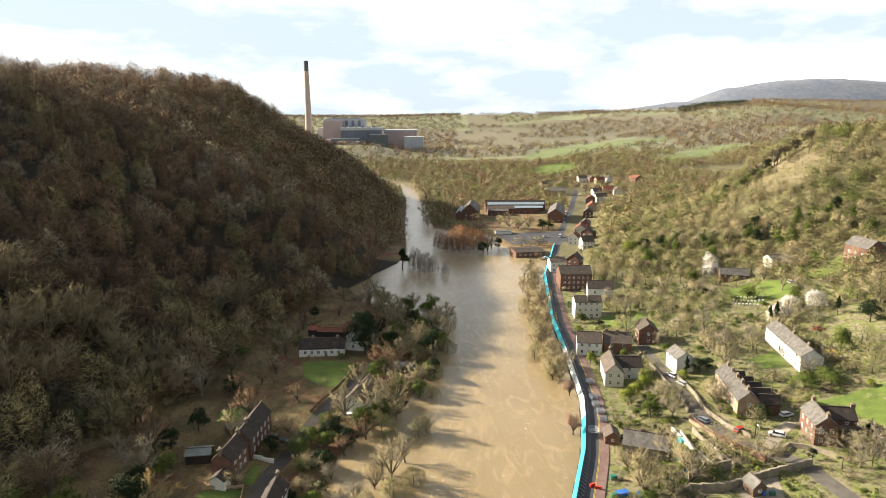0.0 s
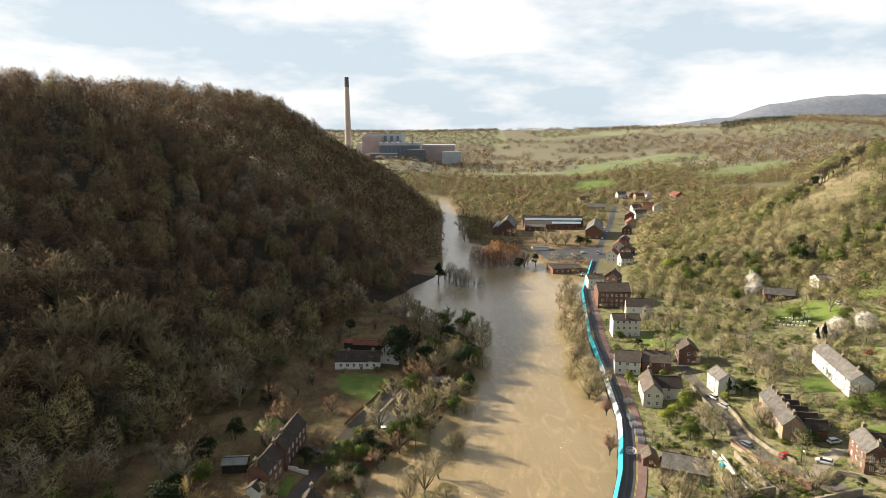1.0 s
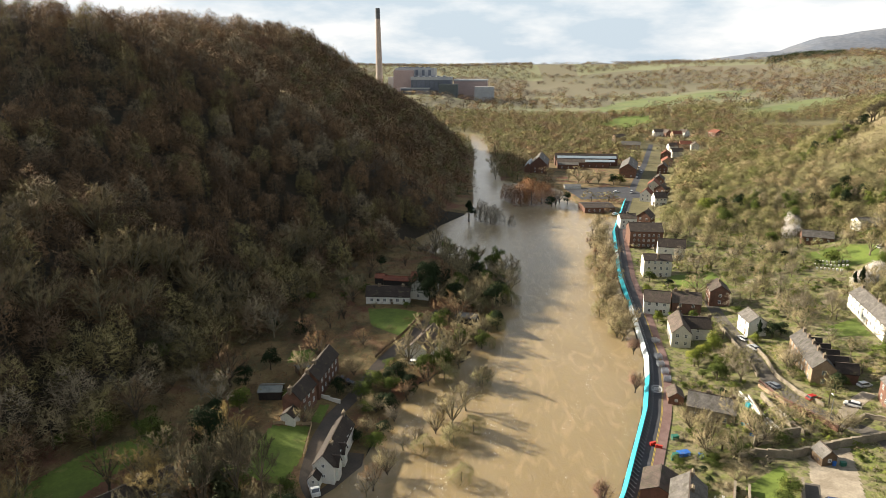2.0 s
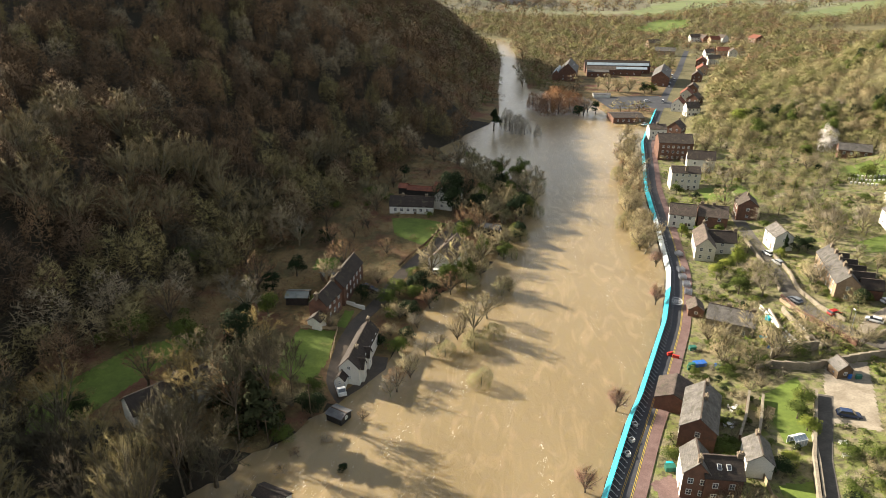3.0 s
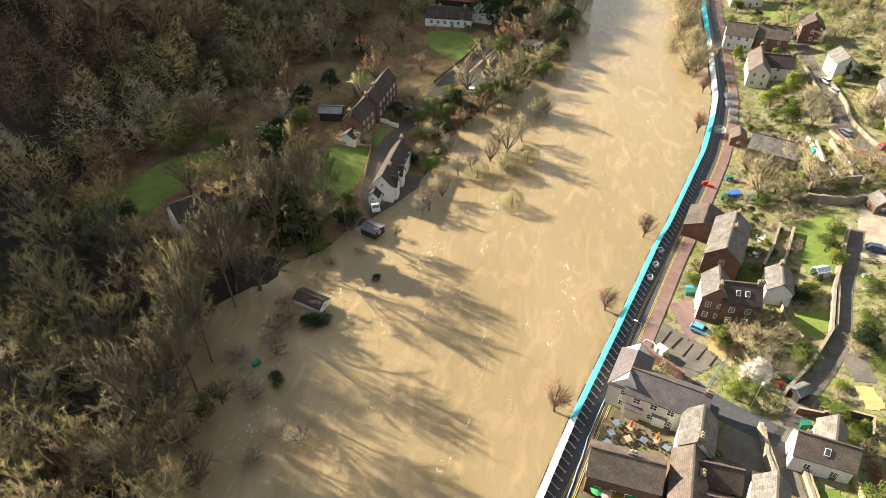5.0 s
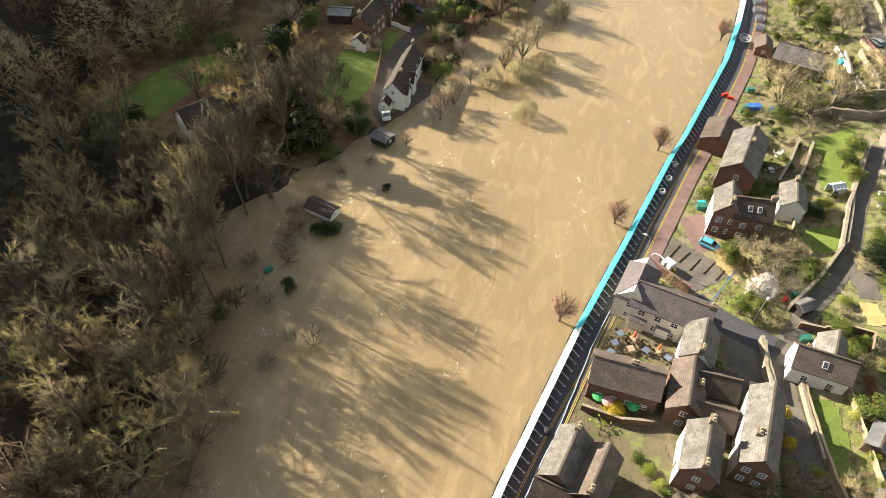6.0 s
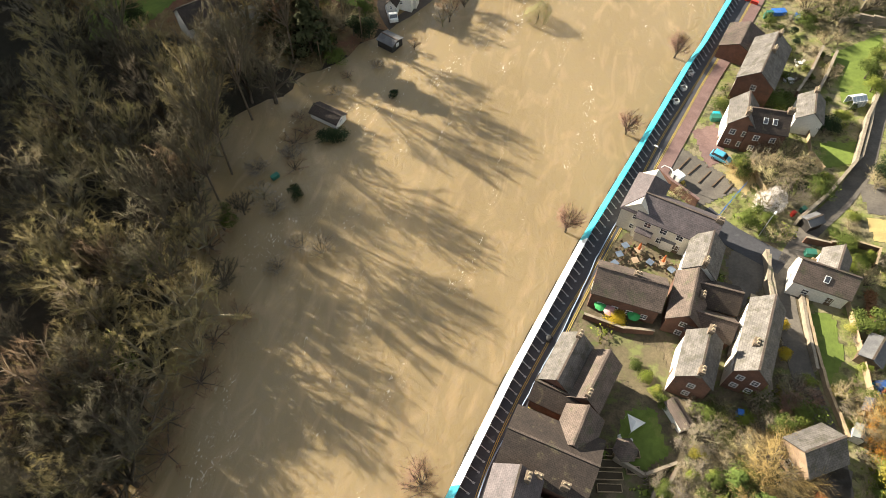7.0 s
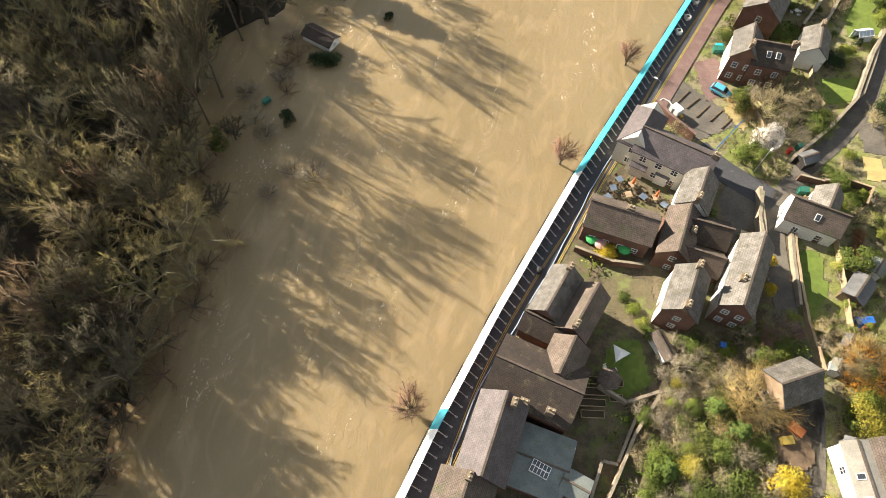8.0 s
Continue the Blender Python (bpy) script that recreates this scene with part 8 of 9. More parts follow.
wall_run([(70.2, 161.2), (71.2, 155.0), (71.8, 149.9)], 1.2, 0.3, "white_wall", "whitewashed garden wall by the ramp")
wall_run([(59.3, 141.8), (66.9, 144.4), (71.3, 145.8)], 2.6, 0.45, "stone", "tall dark stone retaining wall")
wall_run([(71.1, 172.5), (72.6, 166.0), (74.0, 160.6)], 1.0, 0.3, "pale_brick", "pale brick panelled wall along the lane")
wall_run([(58.4, 112.3), (56.2, 103.0), (53.8, 94.3), (50.7, 89.6)], 1.3, 0.35, "stone", "curving pale stone garden wall")


def bistro_set(x, y, turn):
    t = thing("round_table", x, y, None, turn, "small white round garden table", "table", "white garden furniture")
    bm = bmesh.new()
    tube(bm, (0, 0, 0.70), (0, 0, 0.74), 0.5, 0.5, 14)
    part("tabletop", bm, M["frame"], t)
    bm = bmesh.new()
    tube(bm, (0, 0, -0.03), (0, 0, 0.7), 0.05, 0.05, 6)
    part("pedestal", bm, M["frame"], t)
    for k in range(4):
        a = radians(turn + 90 * k)
        q = thing("patio_chair", x + 0.9 * math.cos(a), y + 0.9 * math.sin(a), None, turn + 90 * k, "white moulded plastic patio chair", "chair", "white garden furniture")
        bm = bmesh.new()
        box(bm, -0.25, 0.22, -0.25, 0.25, 0.38, 0.44)
        part("seat", bm, M["frame"], q)
        bm = bmesh.new()
        box(bm, 0.2, 0.26, -0.25, 0.25, 0.44, 0.9, pose(0, 0, 0, 0, 8, 0))
        part("backrest", bm, M["frame"], q)
        for sx in (-0.2, 0.18):
            for sy in (-0.2, 0.2):
                bm = bmesh.new()
                box(bm, sx - 0.025, sx + 0.025, sy - 0.025, sy + 0.025, -0.03, 0.38)
                part("leg", bm, M["frame"], q)


bistro_set(43.4, 115.2, 20)
bistro_set(45.7, 120.8, 50)
bistro_set(17.6, 32.9, 35)


def garden_bench(x, y, turn, mat, label):
    t = thing("garden_bench", x, y, None, turn, label, "bench", "garden benches")
    for k in range(3):
        bm = bmesh.new()
        box(bm, -0.8, 0.8, -0.22 + k * 0.16, -0.10 + k * 0.16, 0.42, 0.46)
        part("seat_slat", bm, mat, t)
    for k in range(3):
        bm = bmesh.new()
        box(bm, -0.8, 0.8, 0.26, 0.30, 0.52 + k * 0.14, 0.61 + k * 0.14)
        part("back_slat", bm, mat, t)
    for s in (-0.7, 0.7):
        bm = bmesh.new()
        box(bm, s - 0.04, s + 0.04, -0.24, -0.16, -0.03, 0.42)
        box(bm, s - 0.04, s + 0.04, 0.22, 0.30, -0.03, 0.95)
        part("end_frame", bm, mat, t)


garden_bench(63.0, 109.8, 10, M["frame"], "white painted curved-back garden bench")
garden_bench(62.2, 106.1, 10, M["frame"], "white painted curved-back garden bench")
garden_bench(53.1, 120.6, -30, M["pale_timber"], "pale timber bench on the sloping lawn")
garden_bench(52.6, 119.4, -30, M["pale_timber"], "pale timber bench on the sloping lawn")

t = thing("greenhouse", 54.6, 109.7, None, 25, "small aluminium framed garden greenhouse", "greenhouse")
bm = bmesh.new()
for xx in np.linspace(-1.5, 1.5, 5):
    for s in (-1, 1):
        box(bm, xx - 0.03, xx + 0.03, s * 1.0 - 0.03, s * 1.0 + 0.03, -0.05, 1.7)
        box(bm, xx - 0.03, xx + 0.03, -0.58, 0.58, -0.03, 0.03, pose(0, s * 0.5, 1.98, -30 * s))
for s in (-1, 1):
    box(bm, -1.53, 1.53, s * 1.0 - 0.035, s * 1.0 + 0.035, 1.66, 1.72)
box(bm, -1.53, 1.53, -0.04, 0.04, 2.24, 2.30)
part("greenhouse_frame", bm, M["frame"], t)
for k in range(4):
    for s in (-1, 1):
        bm = bmesh.new()
        box(bm, -1.46 + k * 0.75, -0.79 + k * 0.75, -0.55, 0.55, -0.008, 0.008, pose(0, s * 0.5, 1.98, -30 * s))
        part("roof_pane", bm, M["glazing"], t)
        bm = bmesh.new()
        box(bm, -1.46 + k * 0.75, -0.79 + k * 0.75, s * 1.0 - 0.006, s * 1.0 + 0.006, 0.0, 1.64)
        part("side_pane", bm, M["glazing"], t)

for x, y, tn, w, dd, h, m, lab, nm, cat in ((60.6, 151.4, 20, 1.6, 1.0, 0.7, PAINT["cyan"], "pale blue plastic water butt and tray", "water_tank", "tank"), (61.1, 147.3, 60, 2.2, 1.0, 0.5, PAINT["blue"], "blue sheet over garden goods", "tarpaulin", "tarpaulin"), (64.8, 161.3, 35, 1.4, 1.2, 1.0, PAINT["cyan"], "light blue covered garden box", "storage_box", "box"),
                                         (29.4, 101.9, 10, 1.3, 1.3, 0.9, PAINT["cyan"], "round-cornered teal water tank", "water_tank", "tank"), (40.5, 137.6, 15, 1.4, 0.8, 1.0, PAINT["green"], "dark green wheeled refuse bin", "refuse_bin", "bin"), (39.6, 136.4, 15, 0.7, 0.7, 1.1, PAINT["green"], "dark green wheeled refuse bin", "refuse_bin", "bin"), (72.4, 133.8, 15, 1.2, 0.7, 1.1, PAINT["green"], "green wheeled refuse bin on gravel", "refuse_bin", "bin"), (70.8, 134.2, 15, 0.7, 0.7, 1.0, PAINT["blue"], "blue recycling bin on gravel", "refuse_bin", "bin"), (43.8, 70.9, 10, 1.6, 1.0, 1.0, PAINT["green"], "teal covered garden store", "storage_box", "box"), (24.2, 37.0, 30, 0.8, 0.6, 0.6, M["pot"], "terracotta planter box beside the outhouse", "planter", "planter"), (35.4, 60.4, -12, 1.8, 1.2, 0.4, M["pot"], "rusty brown sheet over stacked goods", "tarpaulin", "tarpaulin")):
    bin_box(x, y, tn, w, dd, h, m, lab, nm, cat)
lawn([(53.4, 80.5), (56.5, 80.8), (56.8, 76.0), (53.8, 75.6)], "yellow_pad", "pale yellow gravel pad edged in timber", "pad", name="pad")
lawn([(53.2, 88.5), (57.2, 88.5), (57.4, 81.6), (53.6, 81.6)], "lane", "grey gravelled garden yard", "yard", name="yard")

# large trees leaning over the dark bank
for k, x, y, h, r in (("lichen", -47.5, 35.5, 14, 7.5), ("lichen", -45.0, 31.0, 10, 5.0), ("lichen", -49.5, 27.0, 13, 6.5), ("lichen", -57, 18.5, 13, 6), ("lichen", -46.5, 16.0, 10, 5), ("lichen", -50, 10, 12, 6), ("lichen", -46, 3, 11, 5.5), ("big", -76, 49, 17, 7.5), ("lichen", -71, 63, 15, 6.5), ("lichen", -68, 36, 15, 6.5), ("lichen", -53, 49, 12, 5.5), ("lichen", -96, 82, 15, 7), ("golden", -66.6, 82, 13, 6), ("grey", -106, 89, 13, 5.5), ("lichen", -80, 56, 15, 6.5), ("lichen", -88, 70, 15, 6.5), ("lichen", -60, 62, 12, 5.5), ("lichen", -62, 72, 13, 5.5), ("bramble", -55, 42, 11, 5)):
    tree(k, x, y, h, r)

for k, x, y, h, r in (("orange", 51.3, 40.6, 3.4, 3.4), ("gold_leaf", 50.6, 34.0, 4.2, 2.6), ("gold_leaf", 45.4, 46.5, 1.6, 1.1), ("ivy", 48.9, 33.0, 2.6, 1.5), ("young_cedar", 31.6, 30.5, 5.0, 2.6), ("young_cedar", 34.6, 28.0, 5.4, 2.6), ("young_cedar", 26.0, 21.0, 4.8, 2.9), ("olive_shrub", 28.5, 25.5, 4, 2.6), ("olive_shrub", 34.5, 21.5, 4, 2.8), ("twiggy", 30.5, 19.0, 4, 2.8), ("gold_leaf", 27.5, 33.5, 1.8, 1.4), ("gold_leaf", 23.8, 27.6, 1.7, 1.4), ("pink", 38.6, 42.8, 3.4, 2.0)):
    tree(k, x, y, h, r)
lane([(36.7, 47.2), (36.8, 44.0), (36.9, 40.5), (36.2, 37.5)], 1.1, "gravel", "worn pale path through the lower garden", name="garden_path")
for k, x, y, h, r in (("pink", 41.1, 44.4, 3.0, 2.1), ("lime", 41.5, 47.0, 1.8, 1.4), ("gold_leaf", 38.3, 44.9, 1.6, 1.3), ("lime", 33.3, 39.9, 1.2, 1.6), ("olive_shrub", 39.6, 42.3, 1.8, 1.7), ("ivy", 30.9, 37.4, 1.6, 1.4), ("twiggy", 34.4, 36.5, 2.6, 2.2), ("olive_shrub", 29.0, 33.6, 2.4, 1.8), ("twiggy", 26.0, 30.5, 2.6, 1.8)):
    tree(k, x, y, h, r)
CLEAR += [(40.4, 35.9, 4.2), (41.5, 29.5, 4.6), (44.6, 24, 3.4), (18.5, 36, 4.2), (18.4, 31, 3.4), (17, 27, 3)]
grown(51, 85, 20, 46, 10, 42, lambda x, y: (x > 22.5) & (x < 39.5 + 0.1 * y), ["olive_shrub", "twiggy", "olive_shrub", "twiggy", "olive_shrub", "bush"], (1.2, 3.4), 1.7, (0.5, 0.75), "thicket of the lower gardens")
grown(52, 60, 44, 60, 30, 100, lambda x, y: gardens(x, y), ["olive_shrub", "bush", "twiggy", "lime", "olive_shrub", "twiggy"], (0.9, 2.2), 1.5, (0.5, 0.8), "shrubs of the upper gardens")
grown(53, 70, 34, 60, 82, 175, lambda x, y: gardens(x, y), ["olive_shrub", "bush", "twiggy", "twiggy", "ivy", "dark", "olive_shrub"], (1.0, 3.0), 1.8, (0.5, 0.8), "shrubs behind the quay houses")

# dark hedge down the spur and ivied trees below it
rng = random.Random(77)
for k in range(22):
    f = k / 21
    tree(rng.choice(["bramble", "dark", "bramble", "ivy"]), 236 - 50 * f + rng.uniform(-2, 2), 419 + 13 * f * f + rng.uniform(-3, 3), rng.uniform(7, 11), rng.uniform(3.4, 5.0), group="hedge on the spur")
for k in range(46):
    f = rng.random()
    tree(rng.choice(["ivy", "ivy", "dark", "big"]), 118 + 96 * f + rng.uniform(-5, 5), 366 - 40 * f + rng.uniform(-16, 14), rng.uniform(7, 12), rng.uniform(2.6, 4.0), group="ivied trees under the spur")

# tall broad trees along the foot of the hill, straw crowns painted as sunlit
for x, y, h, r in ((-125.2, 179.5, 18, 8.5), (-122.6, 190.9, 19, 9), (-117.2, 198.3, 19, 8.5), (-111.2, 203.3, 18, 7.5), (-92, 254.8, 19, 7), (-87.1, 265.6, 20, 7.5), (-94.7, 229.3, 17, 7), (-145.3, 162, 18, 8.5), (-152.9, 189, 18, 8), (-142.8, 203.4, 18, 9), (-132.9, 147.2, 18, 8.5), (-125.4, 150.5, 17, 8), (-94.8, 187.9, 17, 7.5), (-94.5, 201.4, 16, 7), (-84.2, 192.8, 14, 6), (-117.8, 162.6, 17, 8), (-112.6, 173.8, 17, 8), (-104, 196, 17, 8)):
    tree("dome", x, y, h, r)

# tall trees at the water's edge
for k, x, y, h, r in (("tall", -56, 97, 23, 5.4), ("tall", -52.5, 104.5, 22, 5.0), ("tall", -49.5, 110.5, 16, 3.6), ("cedar", -53.5, 101.0, 13, 5.6), ("tall", -58, 80, 25, 5.6), ("tall", -56, 66, 25, 5.6), ("tall", -54, 58, 23, 5.0), ("tall", -57, 49, 22, 5.0), ("tall", -52, 38, 19, 4.6), ("tall", -53, 22, 17, 4.6), ("tall", -53, 5, 16, 4.6)):
    tree(k, x, y, h, r)

# brown brush drowned along the dark bank
for x, y, h, r in ((-44.6, 33.5, 4.0, 4.2), (-43.6, 27.5, 3.4, 3.6), (-45.2, 21.0, 3.6, 4.0), (-43.4, 16.2, 3.0, 3.4), (-45.4, 9.5, 3.2, 3.8), (-44.8, 3.5, 3.0, 3.4), (-42.0, 38.5, 3.0, 3.0)):
    tree("brown", x, y, h, r, -0.6, "drowned brush along the bank")

# pale willows standing in the flood
for x, y, h, r in ((-17.8, 171.3, 8, 4.5), (-12.1, 138.5, 6, 4), (-7.6, 144.8, 6, 3.5), (-6.5, 170.8, 6, 3.5), (-3.5, 211.4, 7, 4.5), (-2.8, 240.9, 9, 5), (2.4, 268.8, 7, 4), (-19.1, 135.1, 5, 3.5), (-5.5, 195.9, 5, 3), (1.6, 235.7, 7, 4), (-22.9, 192.8, 9, 5), (34.1, 227.5, 8, 3.6), (38.9, 258.0, 8, 3.6), (37.7, 210.5, 7, 3.2), (38.0, 286.6, 8, 3.8), (-9.1, 124.5, 5, 3.5), (-9.4, 225.1, 8, 4)):
    tree("pale_willow", x, y, h, r, -0.2)


# ---- woods ----
for kind in PROTOS.values():
    for t in kind:
        for o in (*t.children_recursive, t):
            bpy.data.objects.remove(o)

bank_low = [branch_tree(s, 10, 4, 12, 9, 46, 0.62, 0.021, 0.2, 0.3) for s in (51, 52, 53, 54, 55)]
near_low = [puff_tree(s, 10, 4, 900, 1.15, 0.115) for s in (11, 12, 13, 14, 18)]
crest_low = [puff_tree(s, 10, 4, 620, 1.2, 0.05) for s in (91, 92, 93, 94)]
mid_low = [puff_tree(s, 10, 4, 250, 1.4, 0.20) for s in (15, 16, 17, 19)]
far_low = [puff_tree(s, 10, 4, 140, 1.5, 0.26) for s in (21, 22, 23, 24)]
scrub_low = [puff_tree(s, 10, 4, 300, 1.4, 0.18) for s in (31, 32, 33, 36)]
garden_low = [puff_tree(s, 10, 4, 420, 1.4, 0.11) for s in (38, 39, 40)]
tiny_low = [puff_tree(s, 10, 4, 60, 1.7, 0.50) for s in (34, 35, 37)]
spur_low = [puff_tree(s, 10, 4, 640, 1.3, 0.115) for s in (71, 72, 73)]
weed_low = [puff_tree(s, 10, 5, 62, 2.6, 0.22) for s in (61, 62, 63)]
leaf_low = [leafy_tree(s, 10, 5, 52, 0.85, 0.0) for s in (64, 65)]


def south_wood(x, y):
    u = np.interp(y, FOOT_Y, FOOT_X) - x
    return (u > 9 * (y < 320)) & (u < 230) & in_view(x, y) & free(x, y)


def river_wood(x, y):
    left = np.interp(y, LEFT_Y, LEFT_X)
    return (x < left + 2.5) & (x > np.interp(y, FOOT_Y, FOOT_X) - 6) & (y < 90) & in_view(x, y, -75, 40) & free(x, y)


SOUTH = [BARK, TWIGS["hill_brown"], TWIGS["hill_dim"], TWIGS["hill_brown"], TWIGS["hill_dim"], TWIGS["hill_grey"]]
# HIGH: paler twig mix that stands in for sun grazing the hilltop
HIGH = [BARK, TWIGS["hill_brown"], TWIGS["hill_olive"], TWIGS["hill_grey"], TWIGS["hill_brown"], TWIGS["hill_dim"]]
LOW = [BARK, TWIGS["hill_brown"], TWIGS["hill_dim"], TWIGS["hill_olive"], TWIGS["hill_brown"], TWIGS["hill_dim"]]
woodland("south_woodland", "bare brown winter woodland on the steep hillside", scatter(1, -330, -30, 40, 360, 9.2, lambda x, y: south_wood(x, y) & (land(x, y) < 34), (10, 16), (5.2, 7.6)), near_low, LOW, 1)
woodland("upper_south_woodland", "bare winter woodland on the upper hillside, coloured paler for sunlight", scatter(16, -330, -30, 40, 360, 9.2, lambda x, y: south_wood(x, y) & (land(x, y) >= 34) & ((land(x, y) < 70) | (y > 325)), (10, 16), (5.2, 7.6)), near_low, HIGH, 16)
# crowns thinned here to let sun through to the bank and river
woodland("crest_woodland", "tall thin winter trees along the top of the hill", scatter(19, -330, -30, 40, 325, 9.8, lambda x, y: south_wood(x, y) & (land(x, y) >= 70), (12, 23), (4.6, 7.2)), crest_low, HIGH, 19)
woodland("far_south_woodland", "bare brown winter woodland on the far hillside", scatter(2, -520, -30, 360, 900, 9.8, south_wood, (9, 15), (5.4, 7.8)), mid_low, SOUTH, 2)
woodland("bank_woodland", "bare trees on the flooded river bank", scatter(3, -140, -38, -60, 92, 10.2, river_wood, (8, 20), (3.8, 6.6)), bank_low, [BARK, TWIGS["bramble"], TWIGS["hill_dim"], TWIGS["bramble"], TWIGS["hill_olive"], TWIGS["bramble"], TWIGS["hill_grey"]], 3)


# added out of view so that their crowns dapple sun on the river
woodland("ridge_woodland", "added out-of-view hilltop trees that dapple the sunlight", scatter(17, -340, -150, 20, 190, 9.5, lambda x, y: (np.degrees(np.arctan2(x, y + 25)) < -43) & (land(x, y) > 50), (11, 22), (4.6, 7.2)), crest_low, HIGH, 17)

crest_under = [puff_tree(s, 10, 4, 170, 1.4, 0.18) for s in (95, 96, 97)]
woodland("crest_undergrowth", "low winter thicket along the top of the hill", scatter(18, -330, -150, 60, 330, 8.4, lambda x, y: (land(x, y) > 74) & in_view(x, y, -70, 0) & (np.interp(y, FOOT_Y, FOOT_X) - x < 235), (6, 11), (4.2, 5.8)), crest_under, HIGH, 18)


def foot_wood(x, y):
    u = np.interp(y, FOOT_Y, FOOT_X) - x
    return (u > -12) & (u < 12) & (y > 88) & in_view(x, y) & free(x, y)


# straw and lichen colours here paint sun on some of the crowns
woodland("hill_foot_woodland", "winter trees at the foot of the hill, some coloured straw for sunlit crowns", scatter(10, -140, -60, 60, 320, 8.6, foot_wood, (11, 17), (5.8, 8.2)), near_low, [BARK, TWIGS["straw"], TWIGS["hill_brown"], TWIGS["hill_grey"], TWIGS["hill_olive"], TWIGS["hill_dim"], TWIGS["lichen"], TWIGS["bramble"]], 10)


def under_south(x, y):
    left = np.interp(y, LEFT_Y, LEFT_X)
    return (y > 94) & (x < left - 0.5) & (x > np.interp(y, FOOT_Y, FOOT_X) - 12) & in_view(x, y, -70, 40) & free(x, y)


woodland("south_undergrowth", "brown bracken and brambles on the river flat", scatter(6, -130, -5, -20, 320, 2.7, under_south, (0.5, 1.7), (1.0, 2.0)), weed_low, [BARK, TWIGS["hill_brown"], TWIGS["rust"], TWIGS["hill_olive"], TWIGS["hill_dim"]], 6)


def on_spur(x, y):
    d = x - barrier_x(y)
    return (d < 150) & (y > 300) & (y < 530)


def north_wood(x, y):
    d = x - barrier_x(y)
    w = step(270, 370, y)
    return (d > 118 - 92 * w) & (y < 640) & in_view(x, y, -44, 42) & free(x, y) & ~((d > 116) & (d < 180) & (y > 345 + 0.25 * d) & (y < 452) & (land(x, y) > 42) & (ripple(x, y, 11) > -0.1))


woodland("north_woodland", "sunlit olive brown winter woodland on the hill", scatter(4, 60, 420, 120, 640, 7.6, lambda x, y: north_wood(x, y) & ~on_spur(x, y), (5, 10), (5.0, 7.2)), scrub_low, [BARK, TWIGS["olive"], TWIGS["sunny"], TWIGS["straw"], TWIGS["olive"], TWIGS["ivy"]], 4)


NORTH = [BARK, TWIGS["olive"], TWIGS["sunny"], TWIGS["ivy_twigs"], TWIGS["straw"], TWIGS["olive"]]
woodland("spur_woodland", "soft straw olive woodland on the sunlit spur", scatter(14, 60, 300, 290, 540, 7.4, lambda x, y: north_wood(x, y) & on_spur(x, y), (5, 9), (5.0, 7.0)), spur_low, NORTH, 14)
woodland("scarp_scrub", "sparse straw scrub on the bare earth slope", scatter(15, 150, 300, 345, 470, 2.9, lambda x, y: (land(x, y) > 38) & (x - barrier_x(y) > 108) & (x - barrier_x(y) < 190) & (ripple(x, y, 9) > -0.55), (0.8, 2.6), (1.4, 2.8)), weed_low, [BARK, TWIGS["straw"], TWIGS["olive"], TWIGS["sunny"]], 15)


def under_north(x, y):
    d = x - barrier_x(y)
    return (d > 9) & (d < 135) & in_view(x, y, -35, 48) & free(x, y) & (ripple(x, y, 9) > -0.45)


woodland("garden_undergrowth", "straw coloured shrubs and weeds in the gardens", scatter(7, 5, 190, 0, 350, 2.7, under_north, (0.4, 1.7), (0.8, 1.6)), weed_low, [BARK, TWIGS["olive"], TWIGS["sunny"], TWIGS["grey"], TWIGS["straw"]], 7)
woodland("garden_greenery", "low green shrubs and ivy in the gardens", scatter(8, 5, 190, 0, 350, 3.1, lambda x, y: under_north(x, y) & (ripple(x + 40, y, 13) > 0.15 - 0.4 * (y < 110)), (0.5, 1.6), (0.8, 1.6)), leaf_low, [BARK, TWIGS["ivy"], TWIGS["bright"], TWIGS["lime"]], 8)


def garden_wood(x, y):
    d = x - barrier_x(y)
    return (d > 24) & (d < 122) & (y > 105) & in_view(x, y) & free(x, y) & (ripple(x, y, 17) + 0.4 * step(200, 300, y) > -0.05)


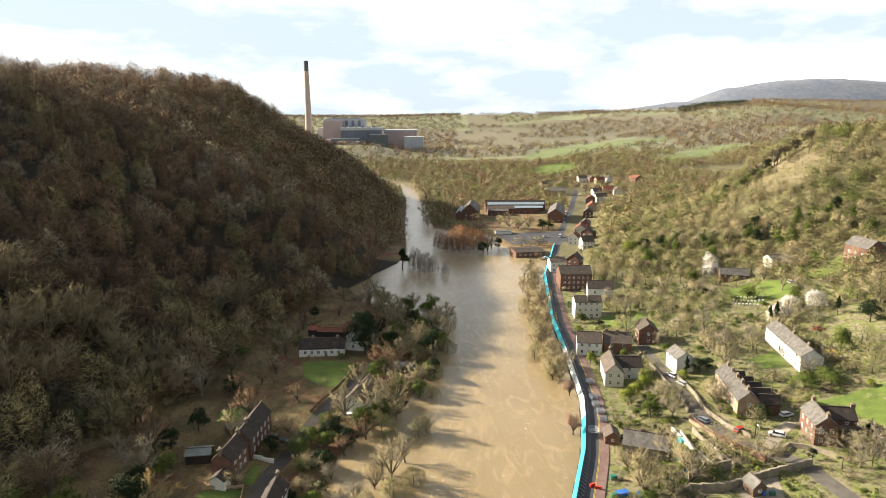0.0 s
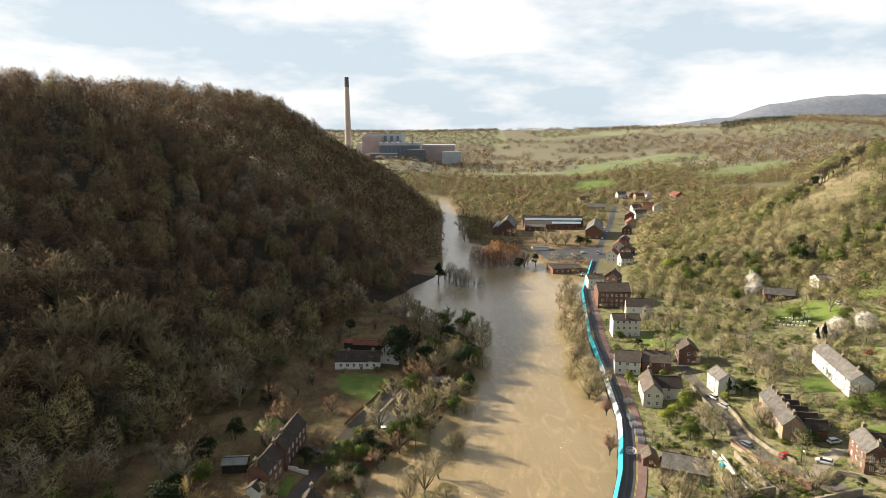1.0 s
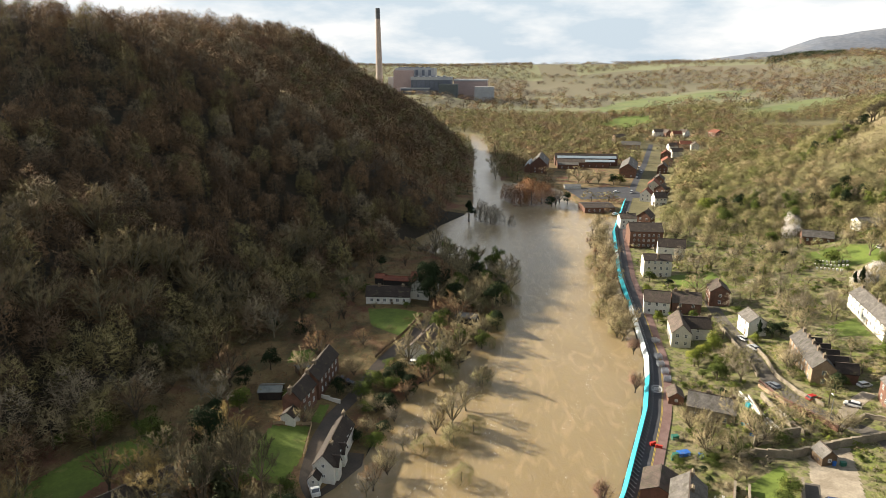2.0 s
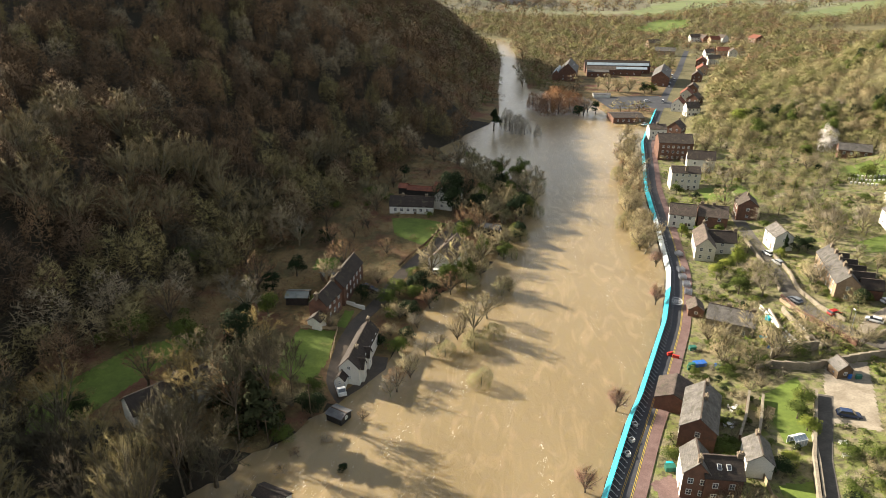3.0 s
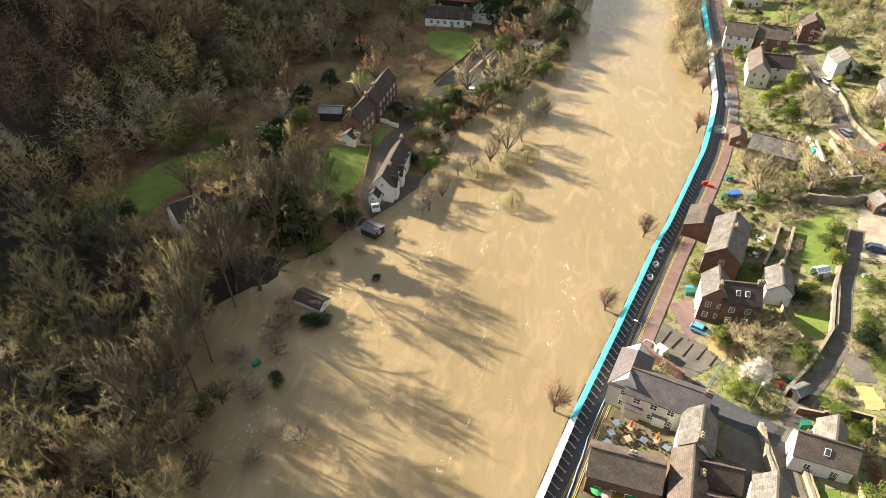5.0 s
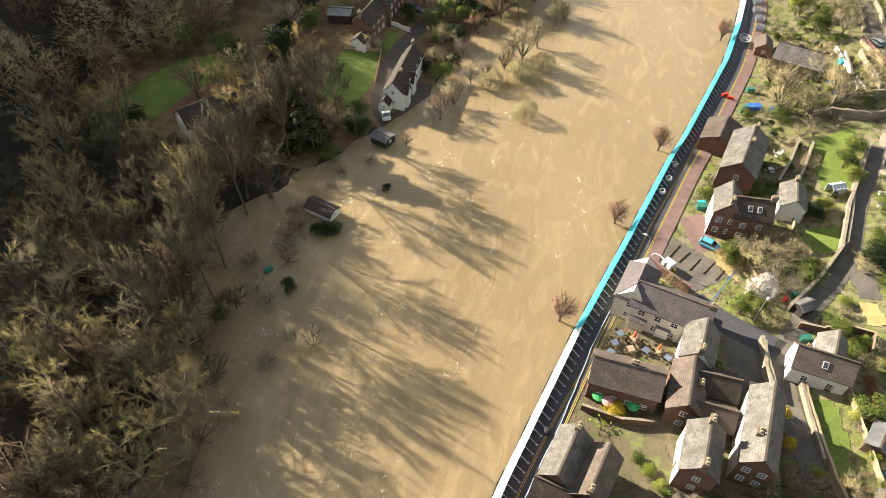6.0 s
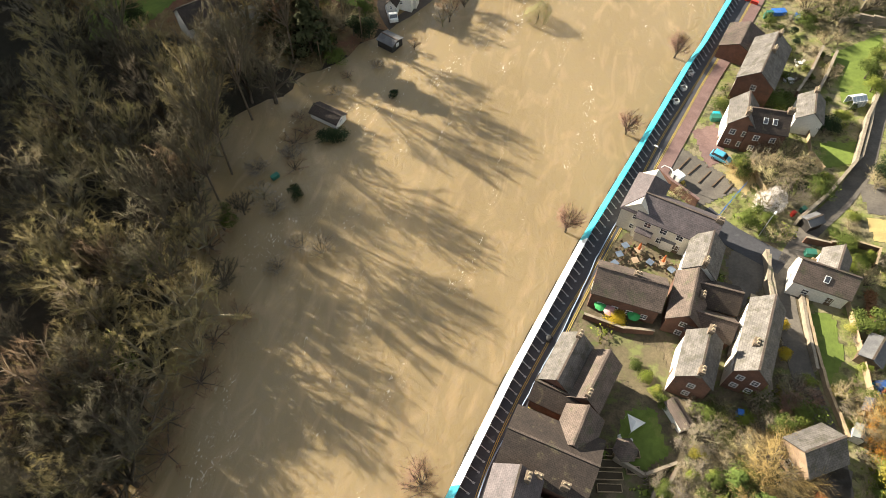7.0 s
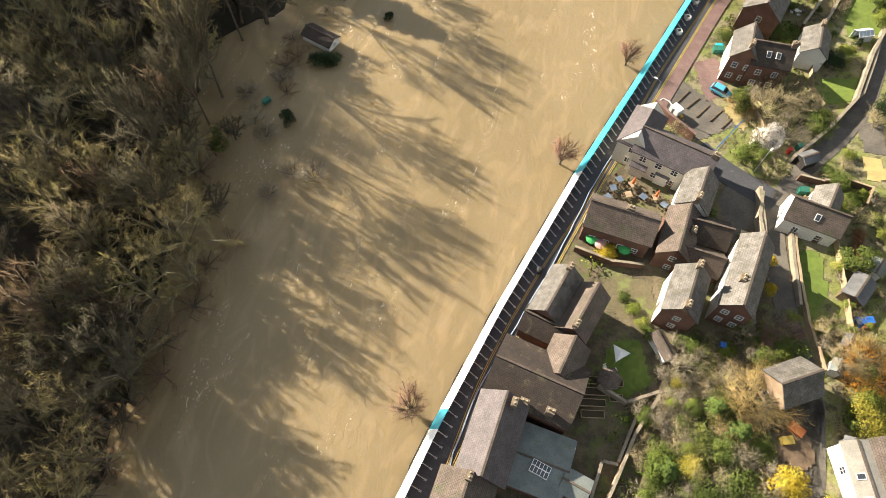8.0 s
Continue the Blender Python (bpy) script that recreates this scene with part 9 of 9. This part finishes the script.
woodland("garden_woodland", "straw coloured leafless trees between the gardens", scatter(12, 60, 190, 105, 380, 8.2, garden_wood, (5, 9), (3.4, 5.0)), garden_low, [BARK, TWIGS["olive"], TWIGS["sunny"], TWIGS["grey"], TWIGS["sunny"], TWIGS["straw"]], 12)


def valley_wood(x, y):
    ok = (land(x, y) > 0.5) & in_view(x, y, -18, 38)
    field = ripple(x, y, 120) + 0.6 * ripple(x + 300, y, 60) > 0.42
    d = x - barrier_x(y)
    return ok & ~((d > -6) & (d < 34) & (y < 700)) & ~(field & (x > barrier_x(y) + 60)) & free(x, y) & ((np.abs(x - barrier_x(y) - 3) > 9) | (y > 775))


VALLEY = [BARK, TWIGS["hill_brown"], TWIGS["hill_olive"], TWIGS["olive"], TWIGS["hill_dim"], TWIGS["ivy_twigs"], TWIGS["sunny"]]
woodland("valley_woodland", "sunlit winter trees on the valley floor", scatter(5, -330, 760, 430, 1150, 12.0, valley_wood, (7, 13), (7.0, 10.5)), far_low, VALLEY, 5)


def far_wood(x, y):
    patch = ripple(x, y, 190) + 0.7 * ripple(x + 300, y, 95)
    field = (patch > 0.16 - 0.3 * step(1500, 2400, y)) & (x > -60 + 0.05 * y) & (x < 0.36 * y)
    edge = np.abs(patch - 0.55) < 0.05
    return in_view(x, y, -22, 38) & (~field | edge) & free(x, y) & ~((x > -300) & (x < -60) & (y > 1385) & (y < 1500))


woodland("far_woodland", "mauve grey woods and hedgerows far up the valley", scatter(9, -900, 2300, 1150, 2950, 27, far_wood, (9, 14), (11, 16)), tiny_low, [BARK, TWIGS["mauve"], TWIGS["hill_brown"], TWIGS["hill_olive"], TWIGS["hill_dim"]], 9)


def conifer_wood(x, y):
    a = x / y
    return (a > 0.36) & (a < 0.46) & (y > 2300) & (y < 2760) & (ripple(x, y, 90) > -0.3)


woodland("conifer_plantation", "dark green conifer plantation on the far hillside", scatter(13, 800, 1300, 2300, 2760, 24, conifer_wood, (14, 20), (12, 16)), tiny_low, [BARK, TWIGS["dark"], TWIGS["dark"]], 13)
